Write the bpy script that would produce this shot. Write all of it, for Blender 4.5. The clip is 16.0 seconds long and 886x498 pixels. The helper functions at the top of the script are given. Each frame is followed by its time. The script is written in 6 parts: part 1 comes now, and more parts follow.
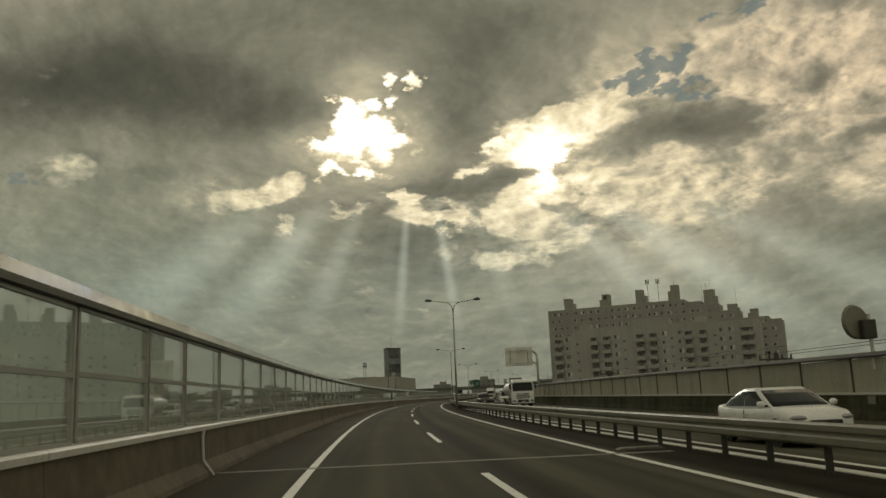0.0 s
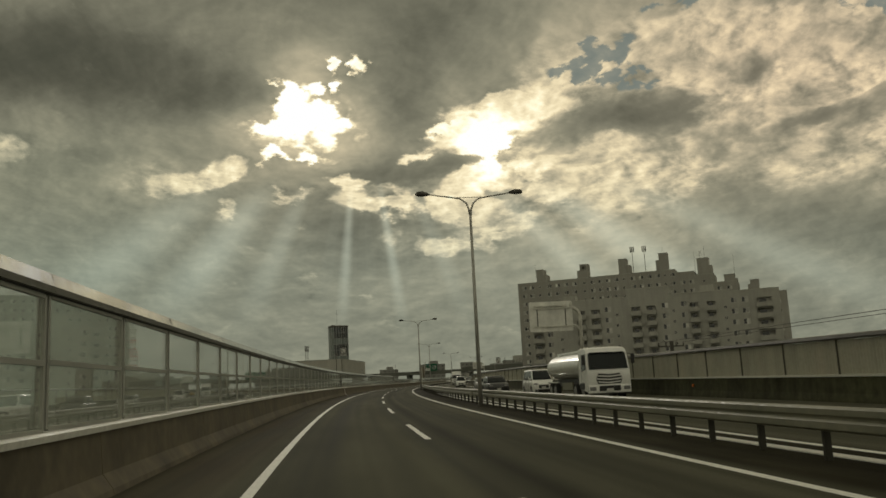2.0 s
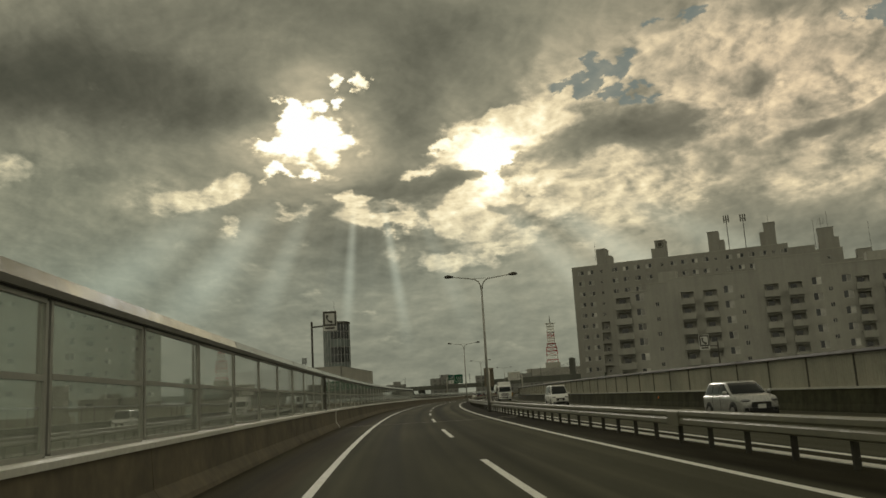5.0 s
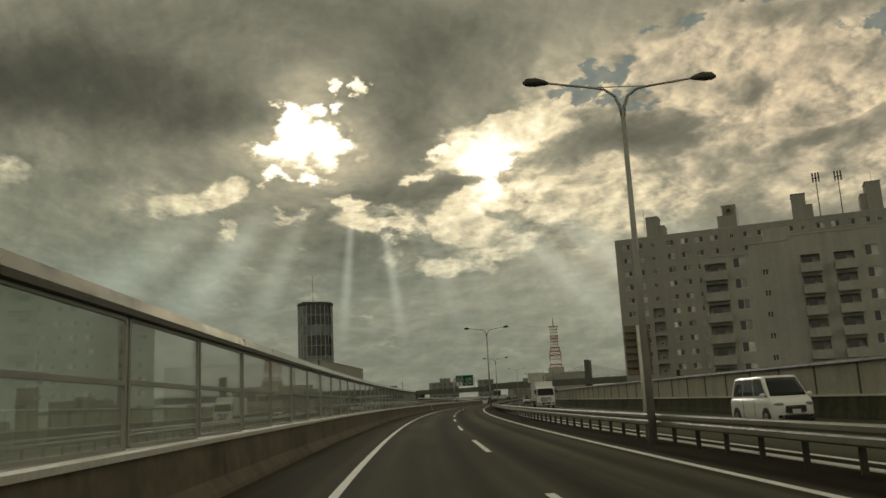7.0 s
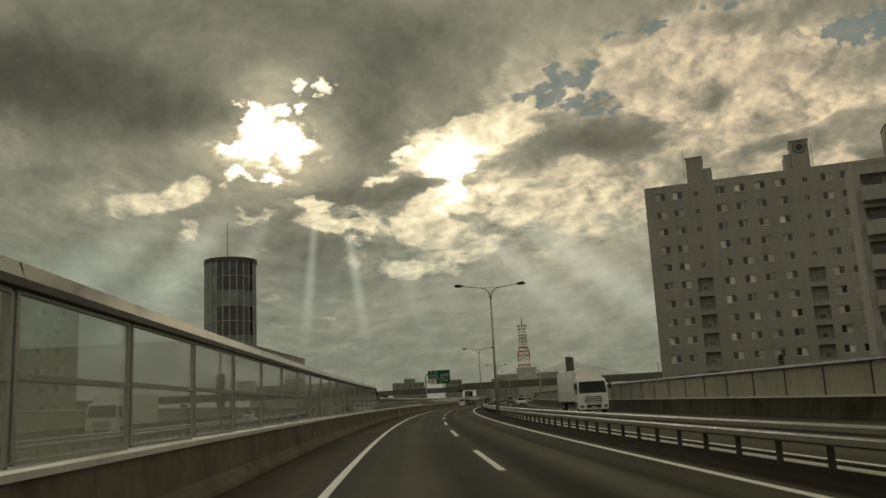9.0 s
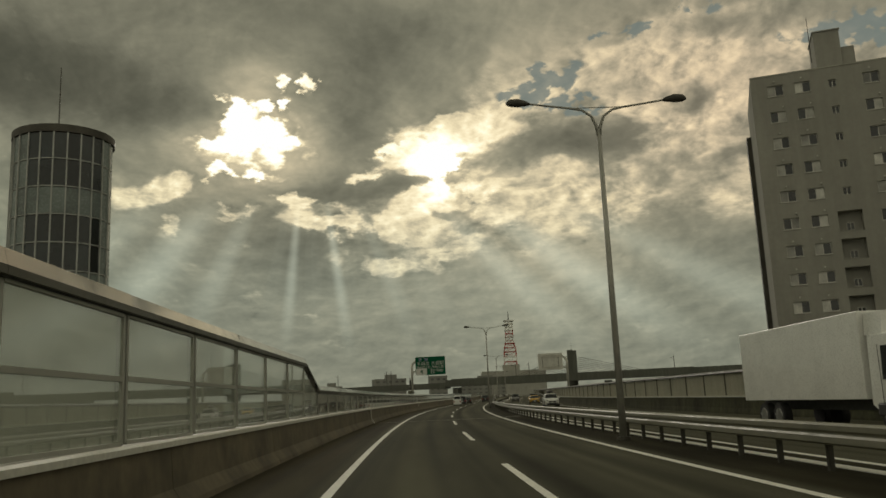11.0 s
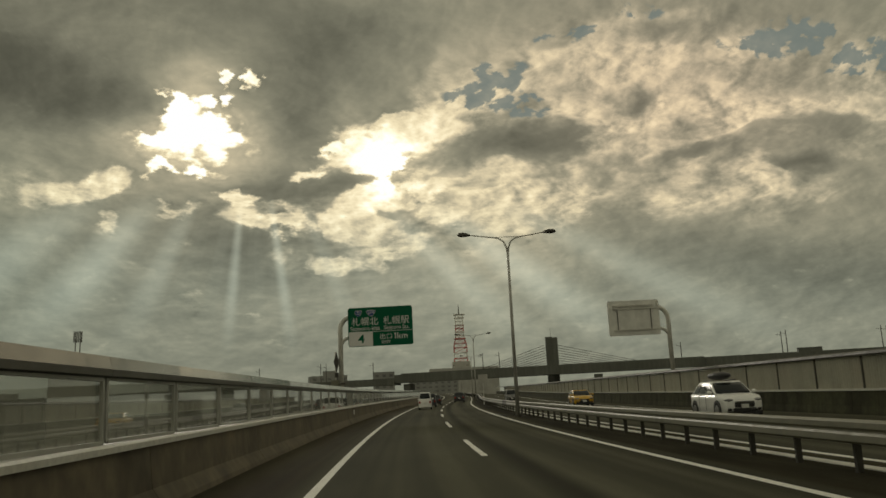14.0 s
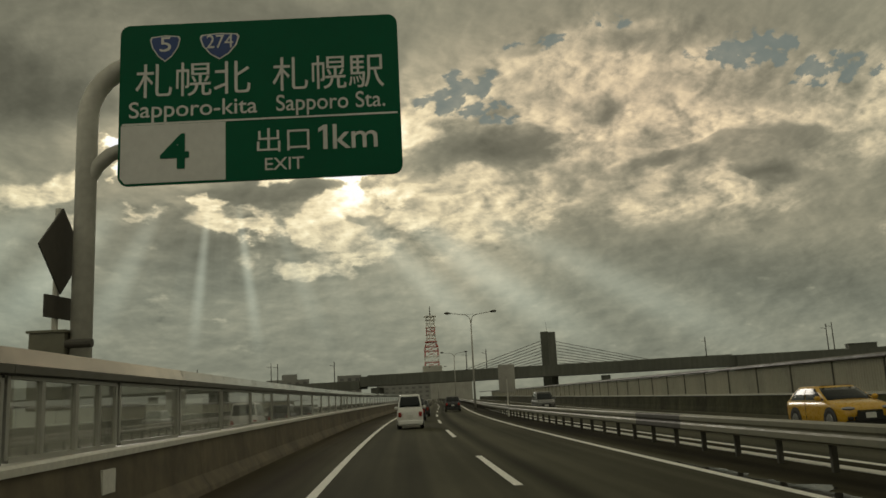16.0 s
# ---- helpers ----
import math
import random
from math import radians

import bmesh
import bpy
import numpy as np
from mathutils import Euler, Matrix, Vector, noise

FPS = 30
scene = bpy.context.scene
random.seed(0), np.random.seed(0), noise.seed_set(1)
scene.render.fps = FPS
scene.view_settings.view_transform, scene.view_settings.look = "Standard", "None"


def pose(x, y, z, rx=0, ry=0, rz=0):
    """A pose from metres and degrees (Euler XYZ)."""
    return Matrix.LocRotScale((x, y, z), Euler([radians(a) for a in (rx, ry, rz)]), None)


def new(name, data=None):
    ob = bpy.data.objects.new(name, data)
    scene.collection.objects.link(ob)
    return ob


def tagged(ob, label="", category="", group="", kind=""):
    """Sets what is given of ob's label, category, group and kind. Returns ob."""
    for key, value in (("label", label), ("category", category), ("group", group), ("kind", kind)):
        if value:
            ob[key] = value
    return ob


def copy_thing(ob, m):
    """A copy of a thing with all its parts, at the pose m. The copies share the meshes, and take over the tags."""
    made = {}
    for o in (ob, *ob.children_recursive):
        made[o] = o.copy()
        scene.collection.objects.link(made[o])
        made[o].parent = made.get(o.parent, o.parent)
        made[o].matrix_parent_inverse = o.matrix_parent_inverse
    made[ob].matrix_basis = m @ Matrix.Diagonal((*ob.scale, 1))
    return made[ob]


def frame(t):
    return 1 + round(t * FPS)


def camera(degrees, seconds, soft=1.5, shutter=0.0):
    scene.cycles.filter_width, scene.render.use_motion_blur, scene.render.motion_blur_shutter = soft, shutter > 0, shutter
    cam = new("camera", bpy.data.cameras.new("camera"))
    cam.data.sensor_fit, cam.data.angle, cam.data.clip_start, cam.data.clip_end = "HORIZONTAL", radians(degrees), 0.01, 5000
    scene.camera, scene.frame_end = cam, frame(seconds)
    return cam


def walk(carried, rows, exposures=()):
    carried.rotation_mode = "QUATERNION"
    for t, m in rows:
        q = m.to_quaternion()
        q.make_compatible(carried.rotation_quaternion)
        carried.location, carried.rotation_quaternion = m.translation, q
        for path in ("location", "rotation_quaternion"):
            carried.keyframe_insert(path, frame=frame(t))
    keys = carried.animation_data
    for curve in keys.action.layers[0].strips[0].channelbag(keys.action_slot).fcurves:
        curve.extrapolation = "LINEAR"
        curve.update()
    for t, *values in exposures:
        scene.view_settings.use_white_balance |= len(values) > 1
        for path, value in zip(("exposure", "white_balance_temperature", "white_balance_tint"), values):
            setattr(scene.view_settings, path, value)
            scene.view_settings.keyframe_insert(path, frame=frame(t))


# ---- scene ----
# The road's centre line: curvature by length, then heading, place and height.
KNOT = np.arange(-40, 721, 40.0)
KAPPA = np.array([-0.88, -0.811, -0.704, -0.676, -0.81, -0.668, -0.736, -0.701, -0.646, -0.825, -0.837, -0.599,
                  -0.7, -0.198, 0.379, 0.524, 0.431, 0.295, 0.181, 0.0]) * 1e-3
RISE_KNOT = np.arange(-40, 721, 120.0)
RISE = np.array([-0.185, -0.123, -0.111, 0.151, 0.353, 0.033, 0.0]) * 1e-4
STEP = 4.0
SS = np.arange(-120, 1401, STEP)


def summed(rate, first):
    out = np.concatenate([[0], np.cumsum((rate[1:] + rate[:-1]) / 2 * STEP)])
    return out - np.interp(0, SS, out) + first


HEAD = summed(np.interp(SS, KNOT, KAPPA), 0.0)
SLOPE = summed(np.interp(SS, RISE_KNOT, RISE), 0.00749)
CX, CY, CZ = summed(-np.sin(HEAD), 0.0), summed(np.cos(HEAD), 0.0), summed(SLOPE, 0.0)


def heading(s):
    return float(np.interp(s, SS, HEAD))


def at(s, u=0.0, v=0.0):
    """The place s metres along the road, u to the right of its lane line, v above it."""
    h = heading(s)
    return Vector((float(np.interp(s, SS, CX)) + u * math.cos(h), float(np.interp(s, SS, CY)) + u * math.sin(h),
                   float(np.interp(s, SS, CZ)) + v))


def stand(s, u=0.0, v=0.0, turn=0.0):
    """A pose on the road: x to the right, y along the way, z up; turn in degrees."""
    return Matrix.Translation(at(s, u, v)) @ Matrix.Rotation(heading(s) + radians(turn), 4, "Z")


# ---- camera ----
EYE = 1.625
cam = camera(56.48, 16.0, soft=1.6)
# seconds, metres along, metres across, yaw, pitch, roll
RIDE = [
    (0.0, 0.00, -2.37, -5.57, 10.44, 2.38), (0.5, 11.52, -2.36, -6.48, 10.39, 2.67), (1.0, 23.10, -2.36, -7.13, 10.30, 2.76),
    (1.5, 34.70, -2.35, -8.33, 9.73, 3.27), (2.0, 46.25, -2.35, -9.44, 9.30, 2.82), (2.5, 58.10, -2.34, -9.68, 9.26, 2.47),
    (3.0, 69.95, -2.34, -10.11, 9.19, 2.66), (3.5, 81.60, -2.33, -10.26, 9.21, 2.53), (4.0, 93.20, -2.32, -10.25, 9.48, 2.68),
    (4.5, 104.80, -2.32, -10.11, 9.85, 2.73), (5.0, 116.41, -2.31, -9.12, 10.39, 3.25), (7.5, 174.79, -2.28, -9.72, 10.83, 2.56),
    (8.0, 186.55, -2.27, -10.61, 10.89, 2.59), (8.5, 198.18, -2.26, -11.32, 10.81, 2.57), (9.0, 209.75, -2.25, -11.92, 10.75, 2.88),
    (11.5, 268.49, -2.22, -13.76, 10.51, 2.47), (12.0, 280.19, -2.21, -14.57, 10.49, 2.67), (12.5, 291.92, -2.21, -15.56, 10.40, 2.89),
    (13.0, 303.60, -2.20, -16.11, 10.34, 2.96), (13.5, 315.36, -2.20, -16.60, 10.27, 2.99), (14.0, 327.17, -2.19, -17.07, 10.34, 2.79),
    (14.5, 338.82, -2.19, -17.61, 10.38, 2.87), (15.0, 350.50, -2.18, -18.11, 10.32, 3.10), (15.5, 362.20, -2.18, -18.92, 10.46, 2.89),
    (16.0, 373.75, -2.18, -19.25, 10.65, 2.84)]
walk(cam, [(t, Matrix.Translation(at(s, u, EYE)) @ pose(0, 0, 0, 90 + pitch, roll, yaw)) for t, s, u, yaw, pitch, roll in RIDE])

# ---- sky, sun ----
SUN_AZ, SUN_EL = -12.0, 19.0        # degrees: to the left of the reference heading, above the horizon
REF_YAW, REF_PITCH, REF_ROLL = -11.92, 10.75, 2.88
world = bpy.data.worlds.new("sky")
world.use_nodes = True
scene.world = world
wt = world.node_tree
wt.nodes.clear()


def plug(sock, v):
    if isinstance(v, bpy.types.NodeSocket):
        wt.links.new(v, sock)
    else:
        sock.default_value = v


def wm(op, a, b=0.0, c=0.0, clamp=False):
    n = wt.nodes.new("ShaderNodeMath")
    n.operation, n.use_clamp = op, clamp
    for i, v in enumerate((a, b, c)):
        plug(n.inputs[i], v)
    return n.outputs[0]


def wv(op, a, b=(0, 0, 0)):
    n = wt.nodes.new("ShaderNodeVectorMath")
    n.operation = op
    plug(n.inputs[0], a)
    if op == "SCALE":
        plug(n.inputs["Scale"], b)
    else:
        plug(n.inputs[1], b)
    return n.outputs["Value" if op in ("LENGTH", "DOT_PRODUCT") else "Vector"]


def wnoise(vec, scale, detail=5.0, rough=0.55, kind="FBM", dist=0.0):
    n = wt.nodes.new("ShaderNodeTexNoise")
    n.noise_dimensions = "3D"
    plug(n.inputs["Vector"], vec)
    n.inputs["Scale"].default_value, n.inputs["Detail"].default_value = scale, detail
    n.inputs["Roughness"].default_value, n.inputs["Distortion"].default_value = rough, dist
    return n.outputs["Fac"], n.outputs["Color"]


def wrange(v, a, b, c=0.0, d=1.0, kind="SMOOTHSTEP"):
    n = wt.nodes.new("ShaderNodeMapRange")
    n.interpolation_type = kind
    n.clamp = False
    for i, x in enumerate((v, a, b, c, d)):
        plug(n.inputs[i], x)
    return n.outputs[0]


def wmix(fac, a, b, blend="MIX"):
    n = wt.nodes.new("ShaderNodeMix")
    n.data_type, n.blend_type = "RGBA", blend
    plug(n.inputs["Factor"], fac)
    for i, v in ((6, a), (7, b)):
        plug(n.inputs[i], (*v, 1.0) if isinstance(v, tuple) and len(v) == 3 else v)
    return n.outputs[2]


def wxyz(x, y, z=0.0):
    n = wt.nodes.new("ShaderNodeCombineXYZ")
    for i, v in enumerate((x, y, z)):
        plug(n.inputs[i], v)
    return n.outputs[0]


def wsplit(v):
    n = wt.nodes.new("ShaderNodeSeparateXYZ")
    plug(n.inputs[0], v)
    return n.outputs


way = wt.nodes.new("ShaderNodeTexCoord").outputs["Generated"]
ref = pose(0, 0, 0, 90 + REF_PITCH, REF_ROLL, REF_YAW).to_3x3()
side, top, ahead = (tuple(ref @ Vector(a)) for a in ((1, 0, 0), (0, 1, 0), (0, 0, -1)))
depth = wm("MAXIMUM", wv("DOT_PRODUCT", way, ahead), 0.12)
K = 14.6                               # sky units: hundreds of the lens's divisions
SX = wm("ADD", wm("DIVIDE", wm("MULTIPLY", wv("DOT_PRODUCT", way, side), K), depth), 7.84)
SY = wm("SUBTRACT", 4.41, wm("DIVIDE", wm("MULTIPLY", wv("DOT_PRODUCT", way, top), K), depth))
front = wrange(wv("DOT_PRODUCT", way, ahead), 0.15, 0.6)
# the layer of cloud as a plane overhead: its texture closes up towards the horizon
wz = wsplit(way)[2]
flat = wv("SCALE", way, wm("DIVIDE", 1.0, wm("ADD", wm("MAXIMUM", wz, 0.0), 0.16)))
layer = wv("MULTIPLY", flat, (1.0, 1.0, 0.25))
plain = wxyz(SX, SY)
# the layer of cloud, seen along its plane: cells shrink and flatten towards the horizon
cell_x = wm("MULTIPLY", wm("SUBTRACT", SX, 6.5), wm("ADD", 0.66, wm("MULTIPLY", SY, 0.03)))
cell_y = wm("MULTIPLY", SY, wm("ADD", 0.72, wm("MULTIPLY", SY, 0.085)))
cells = wxyz(cell_x, cell_y)
_, bend = wnoise(cells, 0.7, 4.0, 0.5)
_, fray = wnoise(cells, 2.4, 6.0, 0.58)


def about_zero(col):
    n = wt.nodes.new("ShaderNodeSeparateColor")
    plug(n.inputs[0], col)
    return wxyz(wm("SUBTRACT", n.outputs[0], 0.5), wm("SUBTRACT", n.outputs[1], 0.5))


centred, frayed = about_zero(bend), about_zero(fray)
soft_xy = wv("ADD", wv("ADD", plain, wv("MULTIPLY", centred, (1.7, 0.9, 0.0))), wv("MULTIPLY", frayed, (0.5, 0.35, 0.0)))
hard_xy = wv("ADD", wv("ADD", plain, wv("MULTIPLY", centred, (0.45, 0.3, 0.0))), wv("MULTIPLY", frayed, (1.1, 0.75, 0.0)))


def blob(xy, x, y, a, b, turn=0.0, inner=0.0, after=0.0):
    """A soft ellipse; after: the sum so far, which keeps the order of working."""
    m = wt.nodes.new("ShaderNodeMapping")
    m.vector_type = "TEXTURE"
    plug(m.inputs["Vector"], xy)
    plug(m.inputs["Location"], wxyz(x, y, after))
    m.inputs["Scale"].default_value = (a, b, 1e8)
    m.inputs["Rotation"].default_value = (0, 0, radians(turn))
    return wrange(wv("LENGTH", m.outputs[0]), 1.0, inner, 0.0, 1.0)


def heap(xy, rows, inner=0.0, how="ADD", after=0.0):
    total = None
    for x, y, a, b, turn, amount in rows:
        v = wm("MULTIPLY", blob(xy, x, y, a, b, turn, inner, after if total is None else total), amount)
        total = v if total is None else wm(how, total, v)
    return total


# how light the underside of the cloud is: broad masses
MASS_DARK = [(1.0, 1.5, 4.2, 1.4, 4, 0.37), (3.3, 1.95, 1.5, 0.5, -8, 0.16), (0.6, 0.3, 4.5, 1.0, 0, 0.10), (5.5, 0.3, 5.0, 1.0, 4, 0.12), (6.7, 1.2, 2.0, 1.2, -20, 0.20),
             (6.6, 2.3, 1.0, 0.8, 30, 0.20), (10.8, 2.5, 2.7, 0.52, -13, 0.28), (12.7, 1.7, 0.7, 0.4, -20, 0.20), (6.4, 3.4, 1.7, 0.5, 0, 0.20),
             (5.6, 4.6, 1.8, 0.9, 5, 0.14), (0.8, 3.3, 1.6, 0.5, 0, 0.10), (13.2, 0.5, 1.4, 0.4, 0, 0.10), (16.5, 2.0, 1.8, 0.5, 6, 0.14), (13.7, 2.5, 1.1, 0.26, -10, 0.16), (15.8, 2.8, 1.3, 0.28, -6, 0.18), (7.3, 3.35, 0.9, 0.24, -8, 0.14),
             (16.0, 4.6, 4.5, 0.8, 4, 0.12), (-1.8, 1.4, 3.4, 1.4, 0, 0.28)]
MASS_LIGHT = [(9.9, 4.5, 2.8, 1.1, 0, 0.10), (9.6, 1.2, 1.8, 1.2, -40, 0.16), (9.4, 3.3, 4.2, 1.3, -6, 0.14), (13.2, 1.4, 4.0, 1.9, 0, 0.20), (4.7, 2.7, 1.8, 1.2, 0, 0.16), (2.0, 3.6, 2.4, 0.6, 0, 0.12),
              (4.9, 1.5, 1.3, 0.5, -20, 0.10), (14.0, 3.5, 3.6, 0.8, 4, 0.12), (17.6, 1.4, 3.0, 2.0, 0, 0.16), (9.0, 5.2, 5.0, 1.4, 0, 0.08)]
# where the layer thins out or breaks
OPEN_WIDE = [(9.4, 1.9, 1.5, 1.0, -30, 0.62), (9.6, 3.5, 3.9, 1.3, -8, 0.62), (12.9, 1.5, 4.6, 2.0, -8, 0.66), (14.2, 3.2, 3.2, 0.8, 0, 0.50), (7.9, 2.8, 1.5, 0.9, 0, 0.60), (2.6, 3.6, 1.7, 0.4, -6, 0.50),
             (4.7, 2.6, 1.3, 1.0, 0, 0.45), (6.4, 3.9, 1.7, 0.6, 0, 0.46), (17.6, 1.3, 2.6, 1.7, 0, 0.60), (-0.9, 3.0, 1.0, 0.4, 0, 0.55), (8.0, 4.5, 2.2, 0.4, -6, 0.40)]
OPEN_DARK = [(10.8, 2.5, 2.5, 0.45, -13, 0.60), (12.7, 1.65, 0.55, 0.3, -20, 0.45), (6.6, 2.2, 0.9, 0.7, 30, 0.5), (6.6, 1.1, 1.6, 1.0, -25, 0.5), (6.3, 3.35, 0.9, 0.25, 10, 0.35),
             (13.2, 0.5, 1.1, 0.3, 0, 0.35), (16.4, 1.95, 1.4, 0.3, 6, 0.4), (5.3, 2.95, 0.5, 0.2, -30, 0.4), (13.7, 2.5, 0.9, 0.2, -10, 0.5), (15.8, 2.8, 1.1, 0.22, -6, 0.5), (14.9, 2.05, 0.7, 0.16, -12, 0.35), (7.3, 3.35, 0.7, 0.18, -8, 0.45), (5.7, 3.2, 0.6, 0.16, -10, 0.4), (8.2, 3.95, 0.7, 0.14, -8, 0.4), (9.3, 3.15, 0.6, 0.16, -14, 0.4)]
BREAKS = [(4.42, 2.0, 0.34, 0.34, 10, 0.85), (4.75, 2.45, 0.72, 0.26, -22, 0.95), (4.1, 2.62, 0.42, 0.18, -15, 0.75), (5.35, 2.58, 0.34, 0.14, 10, 0.65), (5.32, 1.58, 0.3, 0.18, 35, 0.9), (5.74, 1.56, 0.26, 0.34, 0, 1.0), (5.36, 1.87, 0.2, 0.24, 0, 0.8), (4.98, 1.95, 0.3, 0.2, -20, 0.7),
          (4.2, 3.15, 0.42, 0.2, 0, 0.8), (4.8, 3.2, 0.36, 0.16, 0, 0.72), (8.12, 2.95, 0.36, 0.46, 10, 0.85), (7.25, 2.7, 0.48, 0.2, -8, 0.7), (8.35, 2.2, 0.5, 0.22, -8, 0.62)]
RIMS = [(2.4, 3.65, 0.85, 0.28, -8, 0.48), (3.35, 3.35, 0.36, 0.28, -30, 0.6), (5.6, 3.5, 0.36, 0.2, 0, 0.66), (6.2, 4.1, 0.75, 0.2, -3, 0.62), (7.2, 4.05, 0.3, 0.32, -30, 0.62), (7.5, 3.8, 0.4, 0.26, -30, 0.55),
        (4.5, 3.85, 0.65, 0.17, -8, 0.60), (3.4, 4.12, 0.26, 0.24, 0, 0.52), (8.7, 4.3, 0.9, 0.16, -8, 0.42), (4.75, 5.45, 0.22, 0.3, 0, 0.36), (5.75, 5.65, 0.3, 0.12, 0, 0.34), (6.3, 6.1, 0.35, 0.12, 0, 0.34), (7.2, 4.7, 0.5, 0.13, 0, 0.42), (9.2, 3.85, 0.6, 0.16, -14, 0.55), (10.3, 3.45, 0.8, 0.16, -10, 0.55), (8.1, 4.6, 0.4, 0.12, -8, 0.4), (11.4, 3.7, 0.7, 0.14, -6, 0.45), (6.75, 3.15, 0.35, 0.14, -20, 0.5), (8.8, 3.5, 0.35, 0.14, -20, 0.5)]
BLUE = [(9.75, 1.5, 1.0, 0.55, -20, 1.0), (10.4, 1.85, 0.9, 0.34, 8, 0.9), (9.3, 1.65, 0.5, 0.25, 0, 0.6), (11.3, 0.62, 1.1, 0.22, -8, 0.75), (15.4, 0.35, 1.6, 0.5, -14, 0.95), (12.6, 0.15, 0.7, 0.2, -10, 0.5),
        (17.2, 0.7, 1.6, 0.5, -10, 0.8), (-1.7, 3.2, 0.8, 0.2, 0, 0.6)]
to_sun = wv("SCALE", wv("NORMALIZE", wv("SUBTRACT", (5.0, 2.2, 0.0), plain)), 0.16)
lump = wv("ADD", cells, wv("MULTIPLY", centred, (0.5, 0.35, 0.0)))
puff, _ = wnoise(lump, 1.7, 8.0, 0.55)
puff_lit, _ = wnoise(wv("ADD", lump, to_sun), 1.7, 8.0, 0.55)
relief = wm("SUBTRACT", puff, puff_lit)
fine, _ = wnoise(lump, 4.6, 5.0, 0.5)
fine_lit, _ = wnoise(wv("ADD", lump, wv("SCALE", to_sun, 0.4)), 4.6, 5.0, 0.5)
fleck = wm("SUBTRACT", fine, fine_lit)
wide, _ = wnoise(layer, 0.9, 3.0, 0.5)
broad, _ = wnoise(lump, 0.72, 3.0, 0.45)
flow, _ = wnoise(layer, 1.6, 4.0, 0.45)
wide_open = heap(soft_xy, OPEN_WIDE, 0.3, "MAXIMUM")
breaks = heap(hard_xy, BREAKS, 0.2, "MAXIMUM", wide_open)
rims = heap(hard_xy, [(x, y, a * 1.35, b * 1.45, turn, v) for x, y, a, b, turn, v in RIMS], 0.0, "MAXIMUM", breaks)
opened = wm("SUBTRACT", wm("ADD", wide_open, wm("MAXIMUM", wm("MULTIPLY", breaks, 1.05), wm("MULTIPLY", rims, 1.12))), heap(soft_xy, OPEN_DARK, 0.3, "ADD", rims))
opened = wm("ADD", wm("MULTIPLY", opened, front), wm("MULTIPLY", wm("SUBTRACT", 1.0, front), 0.5))
thick = wm("SUBTRACT", wm("ADD", wm("MULTIPLY", wm("SUBTRACT", puff, 0.5), 1.7), 0.37), wm("MULTIPLY", opened, 0.72))
thick = wm("ADD", thick, wm("MULTIPLY", wm("SUBTRACT", broad, 0.5), wm("MULTIPLY", wm("MAXIMUM", wide_open, 0.0), 2.6)))
thick = wm("ADD", thick, wm("MULTIPLY", wm("SUBTRACT", fine, 0.5), wm("ADD", 0.25, wm("MULTIPLY", wm("MAXIMUM", opened, 0.0), 0.6))))
cover = wrange(thick, -0.15, 0.20)
pale_mass = heap(soft_xy, MASS_LIGHT, 0.0, "ADD", cover)
light_mass = wm("SUBTRACT", pale_mass, heap(soft_xy, MASS_DARK, 0.0, "ADD", pale_mass))
under = wm("ADD", wm("ADD", 0.50, wm("MULTIPLY", light_mass, front)), wm("MULTIPLY", relief, wm("ADD", 0.35, wm("MULTIPLY", wm("MAXIMUM", opened, 0.0), 1.4))))
under = wm("ADD", under, wm("ADD", wm("MULTIPLY", wm("SUBTRACT", flow, 0.5), 0.10), wm("MULTIPLY", fleck, wm("ADD", 0.12, wm("MULTIPLY", wm("MAXIMUM", opened, 0.0), 0.45)))))
under = wm("SUBTRACT", under, wm("MULTIPLY", wm("SUBTRACT", puff, 0.5), wm("ADD", 0.16, wm("MULTIPLY", wm("MAXIMUM", opened, 0.0), 0.5))))
under = wm("ADD", under, wm("MULTIPLY", wm("SUBTRACT", wide, 0.5), wm("SUBTRACT", 0.6, wm("MULTIPLY", front, 0.5))))
# what shows through: brightest round the two breaks
glow = wm("ADD", wm("MULTIPLY", blob(plain, 4.75, 2.35, 1.7, 1.5), 0.75), wm("MULTIPLY", blob(plain, 8.12, 2.95, 0.9, 0.9), 0.55))
glow = wm("ADD", glow, wm("ADD", wm("MULTIPLY", blob(plain, 6.5, 3.0, 5.5, 2.6), 0.26), wm("MULTIPLY", blob(plain, 5.65, 1.6, 0.8, 0.6), 0.35)))
behind = wm("ADD", 0.78, wm("MULTIPLY", glow, front))
behind = wm("ADD", behind, wm("ADD", wm("MULTIPLY", wm("SUBTRACT", fine, 0.5), 0.25), wm("ADD", wm("MULTIPLY", relief, 1.2), wm("MULTIPLY", fleck, 0.4))))
halo = wm("MULTIPLY", wm("MULTIPLY", wm("ADD", blob(plain, 4.8, 2.4, 2.6, 1.8), wm("MULTIPLY", blob(plain, 8.1, 2.9, 2.2, 1.5), 0.8)), front), 0.17)
tone = wm("ADD", wm("ADD", wm("MULTIPLY", under, cover), wm("MULTIPLY", behind, wm("SUBTRACT", 1.0, cover))), halo)
